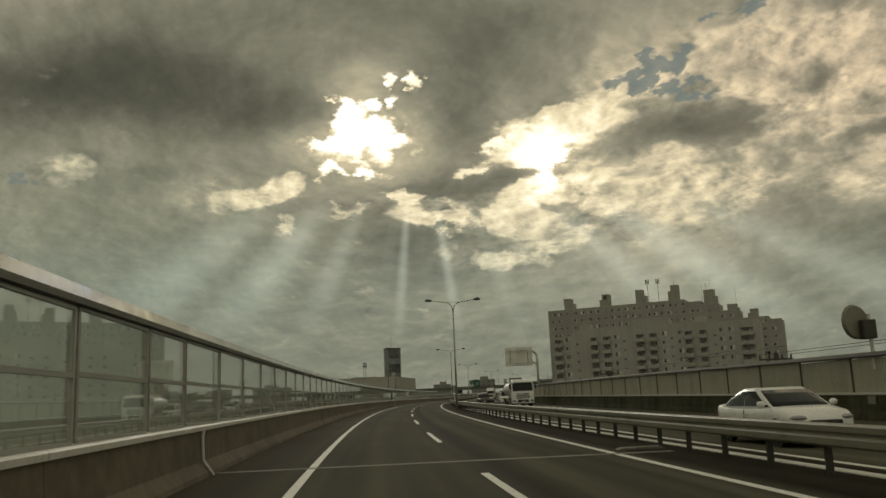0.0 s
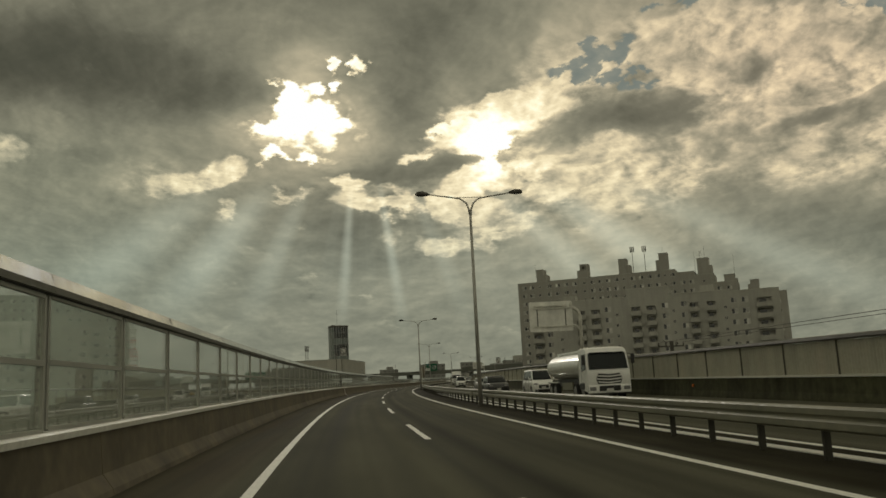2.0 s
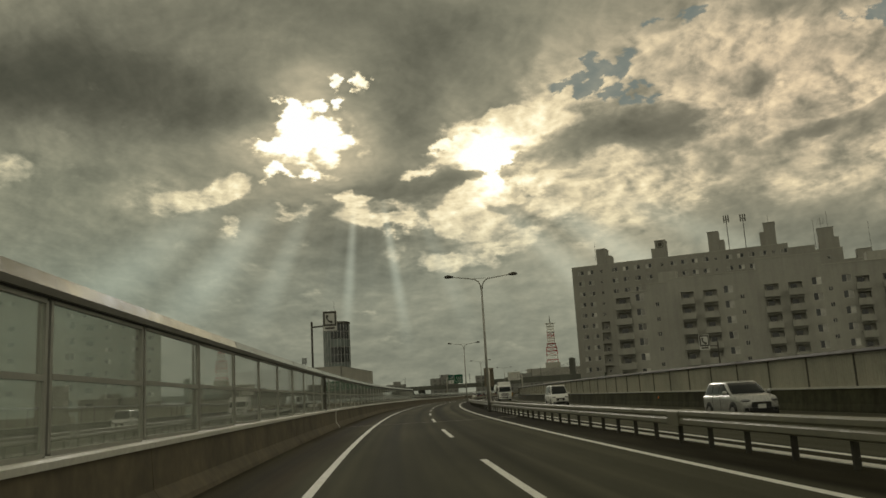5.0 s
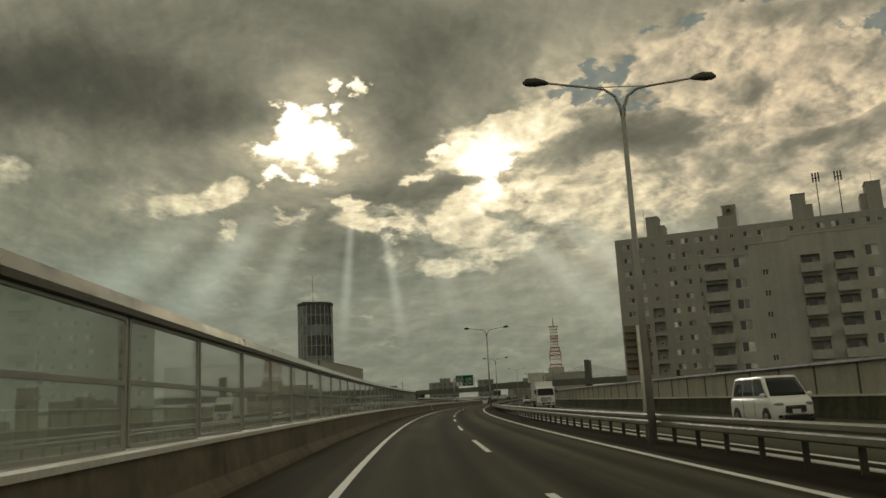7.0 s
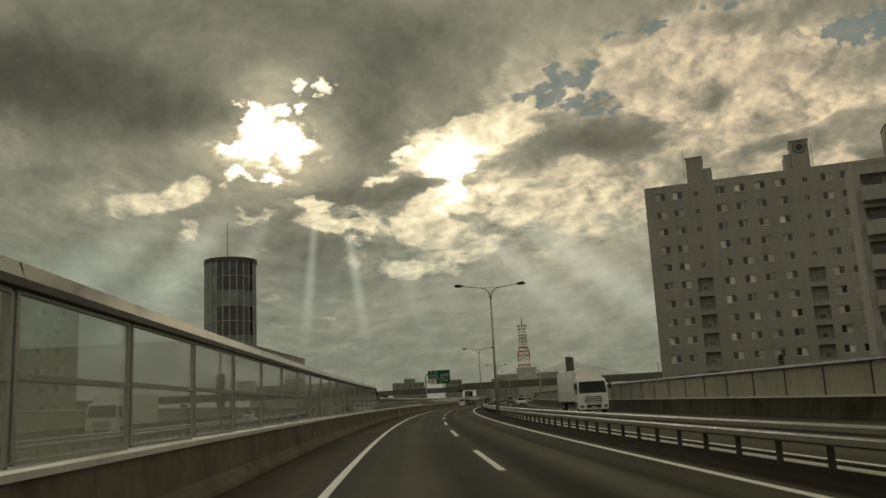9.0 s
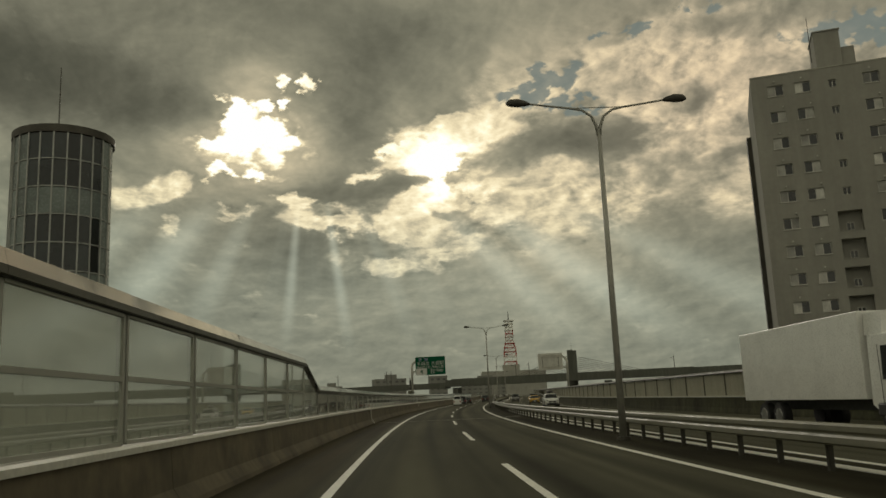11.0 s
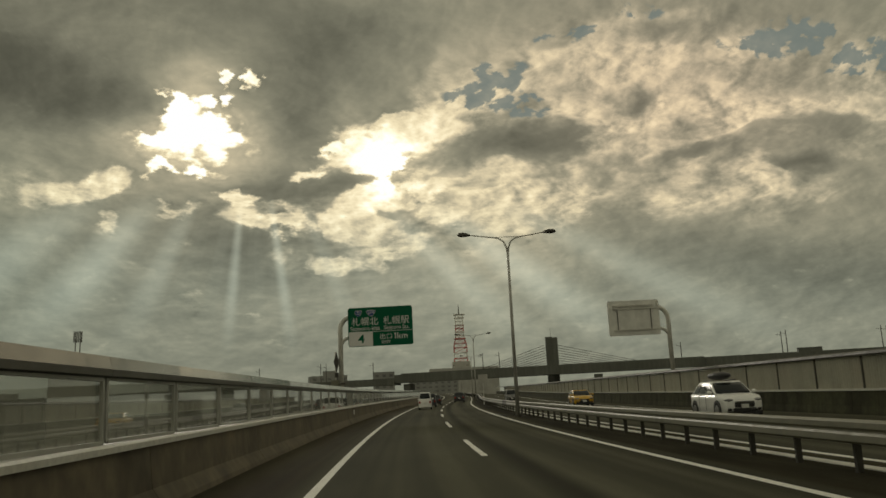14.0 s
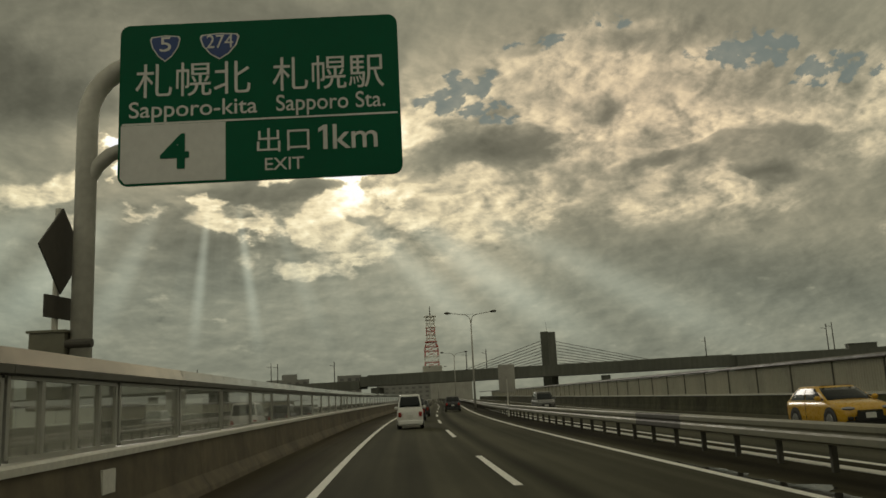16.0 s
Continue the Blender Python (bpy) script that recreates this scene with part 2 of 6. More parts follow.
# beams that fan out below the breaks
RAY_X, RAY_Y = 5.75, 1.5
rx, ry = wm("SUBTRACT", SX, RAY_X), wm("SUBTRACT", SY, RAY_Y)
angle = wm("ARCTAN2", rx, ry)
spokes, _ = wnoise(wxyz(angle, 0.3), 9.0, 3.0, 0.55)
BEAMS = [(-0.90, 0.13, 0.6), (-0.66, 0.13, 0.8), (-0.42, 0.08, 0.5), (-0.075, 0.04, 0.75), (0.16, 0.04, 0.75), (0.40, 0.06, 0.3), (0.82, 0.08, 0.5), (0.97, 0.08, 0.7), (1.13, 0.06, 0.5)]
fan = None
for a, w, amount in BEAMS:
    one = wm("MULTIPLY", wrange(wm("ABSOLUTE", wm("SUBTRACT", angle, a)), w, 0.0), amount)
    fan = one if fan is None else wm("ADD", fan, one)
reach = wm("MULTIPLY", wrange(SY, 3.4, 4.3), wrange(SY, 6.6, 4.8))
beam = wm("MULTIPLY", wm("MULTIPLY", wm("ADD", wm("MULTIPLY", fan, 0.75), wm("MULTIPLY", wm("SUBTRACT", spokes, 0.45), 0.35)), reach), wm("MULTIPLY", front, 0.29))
ramp = wt.nodes.new("ShaderNodeValToRGB")
plug(ramp.inputs[0], wm("MULTIPLY", tone, 0.5))
ramp.color_ramp.interpolation = "B_SPLINE"
stops = [(0.0, (0.060, 0.062, 0.044)), (0.10, (0.095, 0.093, 0.066)), (0.20, (0.180, 0.176, 0.126)), (0.29, (0.300, 0.284, 0.198)),
         (0.38, (0.550, 0.480, 0.325)), (0.48, (0.90, 0.76, 0.47)), (0.58, (1.10, 1.0, 0.70)), (0.75, (1.7, 1.6, 1.3)), (1.0, (3.0, 2.9, 2.6))]
els = ramp.color_ramp.elements
while len(els) < len(stops):
    els.new(0.5)
for e, (p, c) in zip(els, stops):
    e.position, e.color = p, (*c, 1.0)
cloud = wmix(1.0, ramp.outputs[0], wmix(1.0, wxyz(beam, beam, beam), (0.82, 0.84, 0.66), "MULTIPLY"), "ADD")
# a cooler, slightly green cast low over the horizon and to the west
low = wm("MULTIPLY", wrange(SY, 3.4, 5.4), front)
green_side = wm("MULTIPLY", wm("MULTIPLY", wrange(SX, 5.0, 0.0), wrange(SY, 1.6, 3.6)), front)
warm = wm("MULTIPLY", blob(plain, 13.5, 1.4, 6.0, 3.2), front)
cloud = wmix(warm, cloud, wmix(1.0, cloud, (1.045, 0.972, 0.975), "MULTIPLY"))
cloud = wmix(wm("MULTIPLY", low, 0.9), cloud, wmix(1.0, cloud, (0.92, 1.005, 1.07), "MULTIPLY"))
cloud = wmix(wm("MULTIPLY", green_side, 0.5), cloud, wmix(1.0, cloud, (0.91, 1.02, 1.03), "MULTIPLY"))
clear = wt.nodes.new("ShaderNodeTexSky")
clear.sky_type, clear.sun_disc = "NISHITA", False
clear.sun_elevation, clear.sun_rotation = radians(SUN_EL), radians(-(REF_YAW - SUN_AZ))
clear.air_density, clear.dust_density, clear.ozone_density = 1.0, 1.2, 1.5
blue_sky = wmix(0.96, wmix(1.0, clear.outputs[0], (0.06, 0.06, 0.06), "MULTIPLY"), (0.160, 0.192, 0.170))
clear_zone = wm("MULTIPLY", heap(soft_xy, BLUE, 0.2, "MAXIMUM", tone), front)
clearing = wm("SUBTRACT", clear_zone, wm("ADD", wm("MULTIPLY", wm("SUBTRACT", puff, 0.40), 1.6), wm("MULTIPLY", wm("SUBTRACT", fine, 0.46), 4.2)))
hole = wm("MULTIPLY", wrange(clearing, 0.0, 0.55), wrange(clear_zone, 0.03, 0.35))
colour = wmix(wm("MINIMUM", hole, 0.85), cloud, blue_sky)
colour = wmix(front, wmix(1.0, colour, (0.97, 1.03, 1.12), "MULTIPLY"), colour)
bg = wt.nodes.new("ShaderNodeBackground")
plug(bg.inputs["Color"], colour)
bg.inputs["Strength"].default_value = 1.0
out = wt.nodes.new("ShaderNodeOutputWorld")
wt.links.new(bg.outputs[0], out.inputs["Surface"])

sun_data = bpy.data.lights.new("sun", "SUN")
sun_data.energy, sun_data.angle, sun_data.color = 0.34, radians(12), (1.0, 0.93, 0.80)
sun = new("sun", sun_data)
sun_way = Matrix.Rotation(radians(REF_YAW - SUN_AZ), 3, "Z") @ Vector((0, math.cos(radians(SUN_EL)), math.sin(radians(SUN_EL))))
sun.rotation_euler = sun_way.to_track_quat("Z", "Y").to_euler()
sun.location = sun_way * 60

# ---- materials ----
def material(name, colour, rough=0.6, metal=0.0, grain=0.15, size=8.0, stain=0.2, stain_size=0.7, bump=0.15, streak=0.0, tint=None, coat=0.0, spec=0.5, vary=0.0):
    """A surface with a fine grain and broad stains; streak: runs of dirt down it; vary: pieces differ."""
    m = bpy.data.materials.new(name)
    m.use_nodes = True
    t = m.node_tree
    b = t.nodes["Principled BSDF"]
    link = t.links.new
    place = t.nodes.new("ShaderNodeTexCoord").outputs["Object"]
    geo = t.nodes.new("ShaderNodeNewGeometry").outputs["Position"]

    def nz(vec, scale, detail, rough_=0.55):
        n = t.nodes.new("ShaderNodeTexNoise")
        link(vec, n.inputs["Vector"])
        n.inputs["Scale"].default_value, n.inputs["Detail"].default_value, n.inputs["Roughness"].default_value = scale, detail, rough_
        return n.outputs["Fac"]

    def mr(v, a, b_, c, d):
        n = t.nodes.new("ShaderNodeMapRange")
        link(v, n.inputs[0])
        for i, x in enumerate((a, b_, c, d)):
            n.inputs[i + 1].default_value = x
        return n.outputs[0]

    def mul(a, b_):
        n = t.nodes.new("ShaderNodeMath")
        n.operation = "MULTIPLY"
        link(a, n.inputs[0])
        link(b_, n.inputs[1])
        return n.outputs[0]

    g1 = nz(geo, size, 6)
    g2 = nz(geo, stain_size, 5)
    k = mul(mr(g1, 0.3, 0.7, 1 - grain, 1 + grain), mr(g2, 0.3, 0.7, 1 - stain, 1 + stain))
    if streak:
        sc = t.nodes.new("ShaderNodeVectorMath")
        sc.operation = "MULTIPLY"
        link(geo, sc.inputs[0])
        sc.inputs[1].default_value = (1.2, 1.2, 0.10)
        k = mul(k, mr(nz(sc.outputs[0], 1.0, 4, 0.65), 0.35, 0.7, 1 + streak * 0.4, 1 - streak))
    if vary:
        info = t.nodes.new("ShaderNodeObjectInfo").outputs["Random"]
        k = mul(k, mr(info, 0, 1, 1 - vary, 1 + vary))
    mix = t.nodes.new("ShaderNodeMix")
    mix.data_type = "RGBA"
    mix.inputs[6].default_value = (*colour, 1)
    mix.inputs[7].default_value = (*(tint or [c * 0.6 for c in colour]), 1)
    link(mr(g2, 0.45, 0.75, 0.0, 0.8 if tint else 0.0), mix.inputs["Factor"])
    hs = t.nodes.new("ShaderNodeVectorMath")
    hs.operation = "SCALE"
    link(mix.outputs[2], hs.inputs[0])
    link(k, hs.inputs["Scale"])
    link(hs.outputs[0], b.inputs["Base Color"])
    link(mr(g1, 0.3, 0.7, max(rough - 0.1, 0.02), min(rough + 0.1, 1)), b.inputs["Roughness"])
    b.inputs["Metallic"].default_value = metal
    b.inputs["Specular IOR Level"].default_value = spec
    b.inputs["Coat Weight"].default_value = coat
    b.inputs["Coat Roughness"].default_value = 0.08
    if bump:
        bp = t.nodes.new("ShaderNodeBump")
        bp.inputs["Strength"].default_value, bp.inputs["Distance"].default_value = bump, 0.01
        link(g1, bp.inputs["Height"])
        link(bp.outputs[0], b.inputs["Normal"])
    return m


def pane_material(name, tint, clear, rough=0.02, base=0.13):
    """A sheet that lets part of the light straight through and mirrors the rest as glass does."""
    m = bpy.data.materials.new(name)
    m.use_nodes = True
    t = m.node_tree
    t.nodes.clear()
    outp = t.nodes.new("ShaderNodeOutputMaterial")
    through_, gloss, film, a, c = (t.nodes.new(k) for k in ("ShaderNodeBsdfTransparent", "ShaderNodeBsdfGlossy", "ShaderNodeBsdfTranslucent", "ShaderNodeMixShader", "ShaderNodeMixShader"))
    facing = t.nodes.new("ShaderNodeLayerWeight")
    facing.inputs["Blend"].default_value = 0.5
    power, fres = t.nodes.new("ShaderNodeMath"), t.nodes.new("ShaderNodeMath")
    power.operation, fres.operation = "POWER", "MULTIPLY_ADD"
    t.links.new(facing.outputs["Facing"], power.inputs[0])
    power.inputs[1].default_value = 3.0
    t.links.new(power.outputs[0], fres.inputs[0])
    fres.inputs[1].default_value, fres.inputs[2].default_value = 0.85 - base, base
    geo = t.nodes.new("ShaderNodeNewGeometry").outputs["Position"]
    n = t.nodes.new("ShaderNodeTexNoise")
    t.links.new(geo, n.inputs["Vector"])
    n.inputs["Scale"].default_value, n.inputs["Detail"].default_value = 0.9, 6
    r = t.nodes.new("ShaderNodeMapRange")
    t.links.new(n.outputs["Fac"], r.inputs[0])
    for i, x in enumerate((0.3, 0.7, max(1 - clear - 0.05, 0), 1 - clear + 0.05)):
        r.inputs[i + 1].default_value = x
    through_.inputs["Color"].default_value = (*tint, 1)
    film.inputs["Color"].default_value = (0.60, 0.61, 0.54, 1)
    gloss.inputs["Roughness"].default_value = rough
    t.links.new(r.outputs[0], a.inputs["Fac"])
    t.links.new(through_.outputs[0], a.inputs[1])
    t.links.new(film.outputs[0], a.inputs[2])
    t.links.new(fres.outputs[0], c.inputs["Fac"])
    t.links.new(a.outputs[0], c.inputs[1])
    t.links.new(gloss.outputs[0], c.inputs[2])
    t.links.new(c.outputs[0], outp.inputs["Surface"])
    return m


def road_material():
    """Worn asphalt: UV runs across and along the road, so that wheel paths and patches follow it."""
    m = bpy.data.materials.new("worn_asphalt")
    m.use_nodes = True
    t = m.node_tree
    link = t.links.new
    b = t.nodes["Principled BSDF"]
    uv = t.nodes.new("ShaderNodeUVMap")
    uv.uv_map = "road"
    sep = t.nodes.new("ShaderNodeSeparateXYZ")
    link(uv.outputs[0], sep.inputs[0])

    def math_(op, x, y=0.0):
        n = t.nodes.new("ShaderNodeMath")
        n.operation = op
        for i, v in enumerate((x, y)):
            if isinstance(v, bpy.types.NodeSocket):
                link(v, n.inputs[i])
            else:
                n.inputs[i].default_value = v
        return n.outputs[0]

    def nz(scale_xy, detail, rough=0.6):
        v = t.nodes.new("ShaderNodeVectorMath")
        v.operation = "MULTIPLY"
        link(uv.outputs[0], v.inputs[0])
        v.inputs[1].default_value = (*scale_xy, 1)
        n = t.nodes.new("ShaderNodeTexNoise")
        link(v.outputs[0], n.inputs["Vector"])
        n.inputs["Scale"].default_value, n.inputs["Detail"].default_value, n.inputs["Roughness"].default_value = 1.0, detail, rough
        return n.outputs["Fac"]

    def mr(v, a, b_, c, d, kind="LINEAR"):
        n = t.nodes.new("ShaderNodeMapRange")
        n.interpolation_type = kind
        link(v, n.inputs[0])
        for i, x in enumerate((a, b_, c, d)):
            n.inputs[i + 1].default_value = x
        return n.outputs[0]

    grit = nz((30, 30), 4, 0.7)
    bands = nz((1.1, 0.007), 2, 0.5)          # long stripes of wear
    patch = nz((0.35, 0.06), 4)
    across = math_("ADD", sep.outputs[0], math_("MULTIPLY", math_("SUBTRACT", patch, 0.5), 0.35))
    k = math_("MULTIPLY", mr(grit, 0.3, 0.7, 0.72, 1.28), mr(bands, 0.33, 0.67, 0.62, 1.45))
    k = math_("MULTIPLY", k, mr(patch, 0.3, 0.7, 0.80, 1.2))
    # polished wheel paths and the dark oil strip between the lanes
    for centre, half, amount in ((0.65, 0.55, 0.42), (-0.9, 0.5, 0.10), (-2.75, 0.5, 0.10), (2.7, 0.6, 0.12), (9.0, 0.6, 0.14), (11.8, 0.6, 0.14)):
        dist = math_("ABSOLUTE", math_("SUBTRACT", across, centre))
        k = math_("MULTIPLY", k, mr(dist, 0.0, half, 1 - amount, 1.0, "SMOOTHSTEP"))
    # grimy shoulders
    edge_l = mr(across, -3.9, -4.6, 0.0, 1.0, "SMOOTHSTEP")
    edge_r = math_("MULTIPLY", mr(across, 3.95, 4.4, 0.0, 1.0, "SMOOTHSTEP"), mr(across, 6.9, 6.5, 0.0, 1.0, "SMOOTHSTEP"))
    grime = math_("MAXIMUM", math_("MULTIPLY", edge_l, 0.2), edge_r)
    dirt = mr(nz((0.8, 0.10), 6, 0.65), 0.35, 0.65, 0.3, 1.0)
    k = math_("MULTIPLY", k, math_("SUBTRACT", 1.0, math_("MULTIPLY", math_("MULTIPLY", grime, dirt), 0.6)))
    mix = t.nodes.new("ShaderNodeMix")
    mix.data_type = "RGBA"
    mix.inputs[6].default_value = (0.078, 0.076, 0.054, 1)
    mix.inputs[7].default_value = (0.040, 0.035, 0.020, 1)
    link(math_("MULTIPLY", grime, 0.8), mix.inputs["Factor"])
    silt = t.nodes.new("ShaderNodeMix")
    silt.data_type = "RGBA"
    link(mix.outputs[2], silt.inputs[6])
    silt.inputs[7].default_value = (0.074, 0.060, 0.041, 1)
    link(math_("MULTIPLY", math_("MULTIPLY", edge_l, dirt), 0.85), silt.inputs["Factor"])
    sc = t.nodes.new("ShaderNodeVectorMath")
    sc.operation = "SCALE"
    link(silt.outputs[2], sc.inputs[0])
    link(k, sc.inputs["Scale"])
    link(sc.outputs[0], b.inputs["Base Color"])
    link(mr(bands, 0.3, 0.7, 0.78, 0.92), b.inputs["Roughness"])
    b.inputs["Specular IOR Level"].default_value = 0.02
    bp = t.nodes.new("ShaderNodeBump")
    bp.inputs["Strength"].default_value, bp.inputs["Distance"].default_value = 0.5, 0.012
    link(grit, bp.inputs["Height"])
    link(bp.outputs[0], b.inputs["Normal"])
    return m


ASPHALT = road_material()
PAINT = material("road_paint", (0.80, 0.79, 0.72), 0.7, grain=0.2, size=14, stain=0.14, stain_size=1.1, bump=0.3, tint=(0.52, 0.50, 0.44))
CONCRETE = material("stained_concrete", (0.138, 0.117, 0.080), 0.88, grain=0.28, size=2.6, stain=0.45, stain_size=0.45, bump=0.4, streak=0.10, tint=(0.098, 0.079, 0.050))
CONCRETE_FAR = material("dark_mossy_concrete", (0.066, 0.066, 0.039), 0.92, grain=0.25, size=3.5, stain=0.5, stain_size=0.35, bump=0.3, streak=0.35, spec=0.1, tint=(0.038, 0.040, 0.021))
JOINT = material("worn_joint_filler", (0.24, 0.23, 0.19), 0.85, grain=0.25, size=10, stain=0.3, bump=0.3, tint=(0.05, 0.046, 0.036))
COPING = material("pale_coping", (0.72, 0.71, 0.65), 0.5, grain=0.12, size=9, stain=0.18, bump=0.2, tint=(0.46, 0.44, 0.38))
CAP = material("polished_metal_cap", (0.31, 0.308, 0.285), 0.17, 1.0, grain=0.06, size=2.0, stain=0.2, stain_size=0.4, bump=0.3)
SCREEN_CAP = material("dull_screen_cap", (0.075, 0.073, 0.06), 0.42, 0.0, grain=0.08, size=2.5, stain=0.3, stain_size=0.4, bump=0.2, spec=0.10)
CAP_LOW = material("dull_metal_cap", (0.29, 0.288, 0.265), 0.17, 1.0, grain=0.06, size=2.0, stain=0.2, stain_size=0.4, bump=0.3)
FASCIA = material("dull_metal_fascia", (0.14, 0.135, 0.115), 0.5, 0.6, grain=0.08, size=5, stain=0.2, stain_size=0.5, bump=0.05)
FRAME = material("grey_panel_frame", (0.35, 0.35, 0.315), 0.5, 0.1, grain=0.08, size=10, stain=0.12, bump=0.05)
GASKET = material("black_gasket", (0.03, 0.03, 0.028), 0.6, grain=0.1, bump=0)
PANE = pane_material("clear_panel", (0.90, 0.95, 0.91), 0.68)
PANE_LOW = pane_material("clearer_panel", (0.80, 0.80, 0.76), 0.80, base=0.06)
RIBBED = material("ribbed_screen", (0.41, 0.40, 0.32), 0.5, 0.1, grain=0.08, size=6, stain=0.22, stain_size=0.5, bump=0.1, streak=0.15, tint=(0.30, 0.275, 0.22))
RAIL = material("grimy_galvanised_rail", (0.205, 0.200, 0.145), 0.5, 0.2, grain=0.14, size=5, stain=0.30, stain_size=0.6, bump=0.12, tint=(0.13, 0.12, 0.085))
POST = material("dark_rail_post", (0.075, 0.070, 0.058), 0.6, 0.4, grain=0.2, stain=0.3, bump=0.15)
RAIL_POST = material("grimy_rail_post", (0.055, 0.052, 0.040), 0.6, 0.2, grain=0.2, stain=0.3, bump=0.15)
LAMP_STEEL = material("grey_lamp_steel", (0.34, 0.335, 0.30), 0.5, 0.2, grain=0.1, stain=0.18, bump=0.05)
SIGN_STEEL = material("pale_sign_steel", (0.56, 0.55, 0.49), 0.5, 0.1, grain=0.1, stain=0.2, bump=0.06, streak=0.15)
GROUND = material("city_ground", (0.09, 0.09, 0.07), 0.95, grain=0.2, size=0.3, stain=0.4, stain_size=0.02, bump=0, tint=(0.05, 0.06, 0.035))
WALL_APT = material("apartment_render", (0.37, 0.364, 0.325), 0.9, grain=0.06, size=2.0, stain=0.10, stain_size=0.15, bump=0.1, streak=0.12)
WALL_REAR = material("grey_rendered_wall", (0.325, 0.318, 0.283), 0.9, grain=0.06, size=2.0, stain=0.10, stain_size=0.15, bump=0.1, streak=0.1)
WALL_PALE = material("pale_wall", (0.42, 0.41, 0.36), 0.85, grain=0.06, size=2.0, stain=0.12, stain_size=0.2, bump=0.1, streak=0.1)
# skyline wall grey with the distance haze mixed into its colour
WALL_HAZED = material("hazed_city_wall", (0.24, 0.242, 0.222), 0.9, grain=0.06, size=1.0, stain=0.15, stain_size=0.1, bump=0)
GLASS = material("dark_window_glass", (0.025, 0.028, 0.03), 0.08, 0.0, grain=0.1, stain=0.3, stain_size=0.2, bump=0, spec=0.7, vary=0.5)
WHITE_FRAME = material("white_window_frame", (0.55, 0.54, 0.50), 0.5, grain=0.05, bump=0)


# ---- building blocks ----
def mesh_of(name, bm, mat):
    me = bpy.data.meshes.new(name)
    bm.to_mesh(me)
    bm.free()
    if mat:
        me.materials.append(mat)
    return me


def part(name, bm, mat, parent=None, label="", m=None, smooth=False):
    """A bmesh, or a mesh to share, as one mesh object under a thing or under a part."""
    me = bm if isinstance(bm, bpy.types.Mesh) else mesh_of(name, bm, mat)
    if smooth:
        me.polygons.foreach_set("use_smooth", [True] * len(me.polygons))
    ob = new(name, me)
    ob.parent = parent
    if m is not None:
        ob.matrix_basis = m
    if label:
        ob["label"] = label
    return ob


def thing(name, m=None, label="", category="", group="", kind=""):
    ob = new(name)
    ob.empty_display_size = 0.2
    if m is not None:
        ob.matrix_basis = m
    return tagged(ob, label, category, group, kind)


def add_box(bm, lo, hi, bevel=0.0, m=None):
    lo, hi = Vector(lo), Vector(hi)
    made = bmesh.ops.create_cube(bm, size=1.0, matrix=Matrix.Translation((lo + hi) / 2) @ Matrix.Diagonal((*(hi - lo), 1)))["verts"]
    if bevel:
        edges = list({e for v in made for e in v.link_edges})
        r = bmesh.ops.bevel(bm, geom=edges, offset=bevel, segments=2, affect="EDGES", profile=0.6)
        made = list({v for f in r["faces"] for v in f.verts} | {v for v in made if v.is_valid})
    if m is not None:
        bmesh.ops.transform(bm, matrix=m, verts=made)
    return made


def box(lo, hi, bevel=0.0, m=None):
    bm = bmesh.new()
    add_box(bm, lo, hi, bevel, m)
    return bm


def add_rod(bm, a, b, r1, r2=None, sides=10, caps=True):
    a, b = Vector(a), Vector(b)
    r2 = r1 if r2 is None else r2
    turn = (b - a).to_track_quat("Z", "Y").to_matrix().to_4x4()
    bmesh.ops.create_cone(bm, cap_ends=caps, segments=sides, radius1=r1, radius2=r2, depth=(b - a).length,
                          matrix=Matrix.Translation((a + b) / 2) @ turn)


def rod(a, b, r1, r2=None, sides=10):
    bm = bmesh.new()
    add_rod(bm, a, b, r1, r2, sides)
    return bm


def add_tube(bm, path, radii, sides=10, squash=1.0):
    """A bent tube through the points of path."""
    path = [Vector(p) for p in path]
    rings = []
    for i, p in enumerate(path):
        d = (path[min(i + 1, len(path) - 1)] - path[max(i - 1, 0)]).normalized()
        ref_ = Vector((0, 1, 0)) if abs(d.y) < 0.9 else Vector((1, 0, 0))
        x = d.cross(ref_).normalized()
        y = d.cross(x).normalized()
        r = radii[i] if isinstance(radii, (list, tuple)) else radii
        rings.append([bm.verts.new(p + x * r * math.cos(2 * math.pi * k / sides) + y * r * squash * math.sin(2 * math.pi * k / sides)) for k in range(sides)])
    for a, b in zip(rings, rings[1:]):
        for k in range(sides):
            bm.faces.new((a[k], a[(k + 1) % sides], b[(k + 1) % sides], b[k]))
    bm.faces.new(rings[0][::-1])
    bm.faces.new(rings[-1])


def sweep(profile, s0, s1, step=4.0, closed=True):
    """A cross-section (u, v) drawn along the road from s0 to s1."""
    bm = bmesh.new()
    n = max(1, math.ceil((s1 - s0) / step))
    rings = [[bm.verts.new(at(s0 + (s1 - s0) * i / n, u, v)) for u, v in profile] for i in range(n + 1)]
    m = len(profile)
    for a, b in zip(rings, rings[1:]):
        for k in range(m if closed else m - 1):
            bm.faces.new((a[k], a[(k + 1) % m], b[(k + 1) % m], b[k]))
    if closed:
        bm.faces.new(rings[0][::-1])
        bm.faces.new(rings[-1])
    bmesh.ops.recalc_face_normals(bm, faces=bm.faces)
    return bm


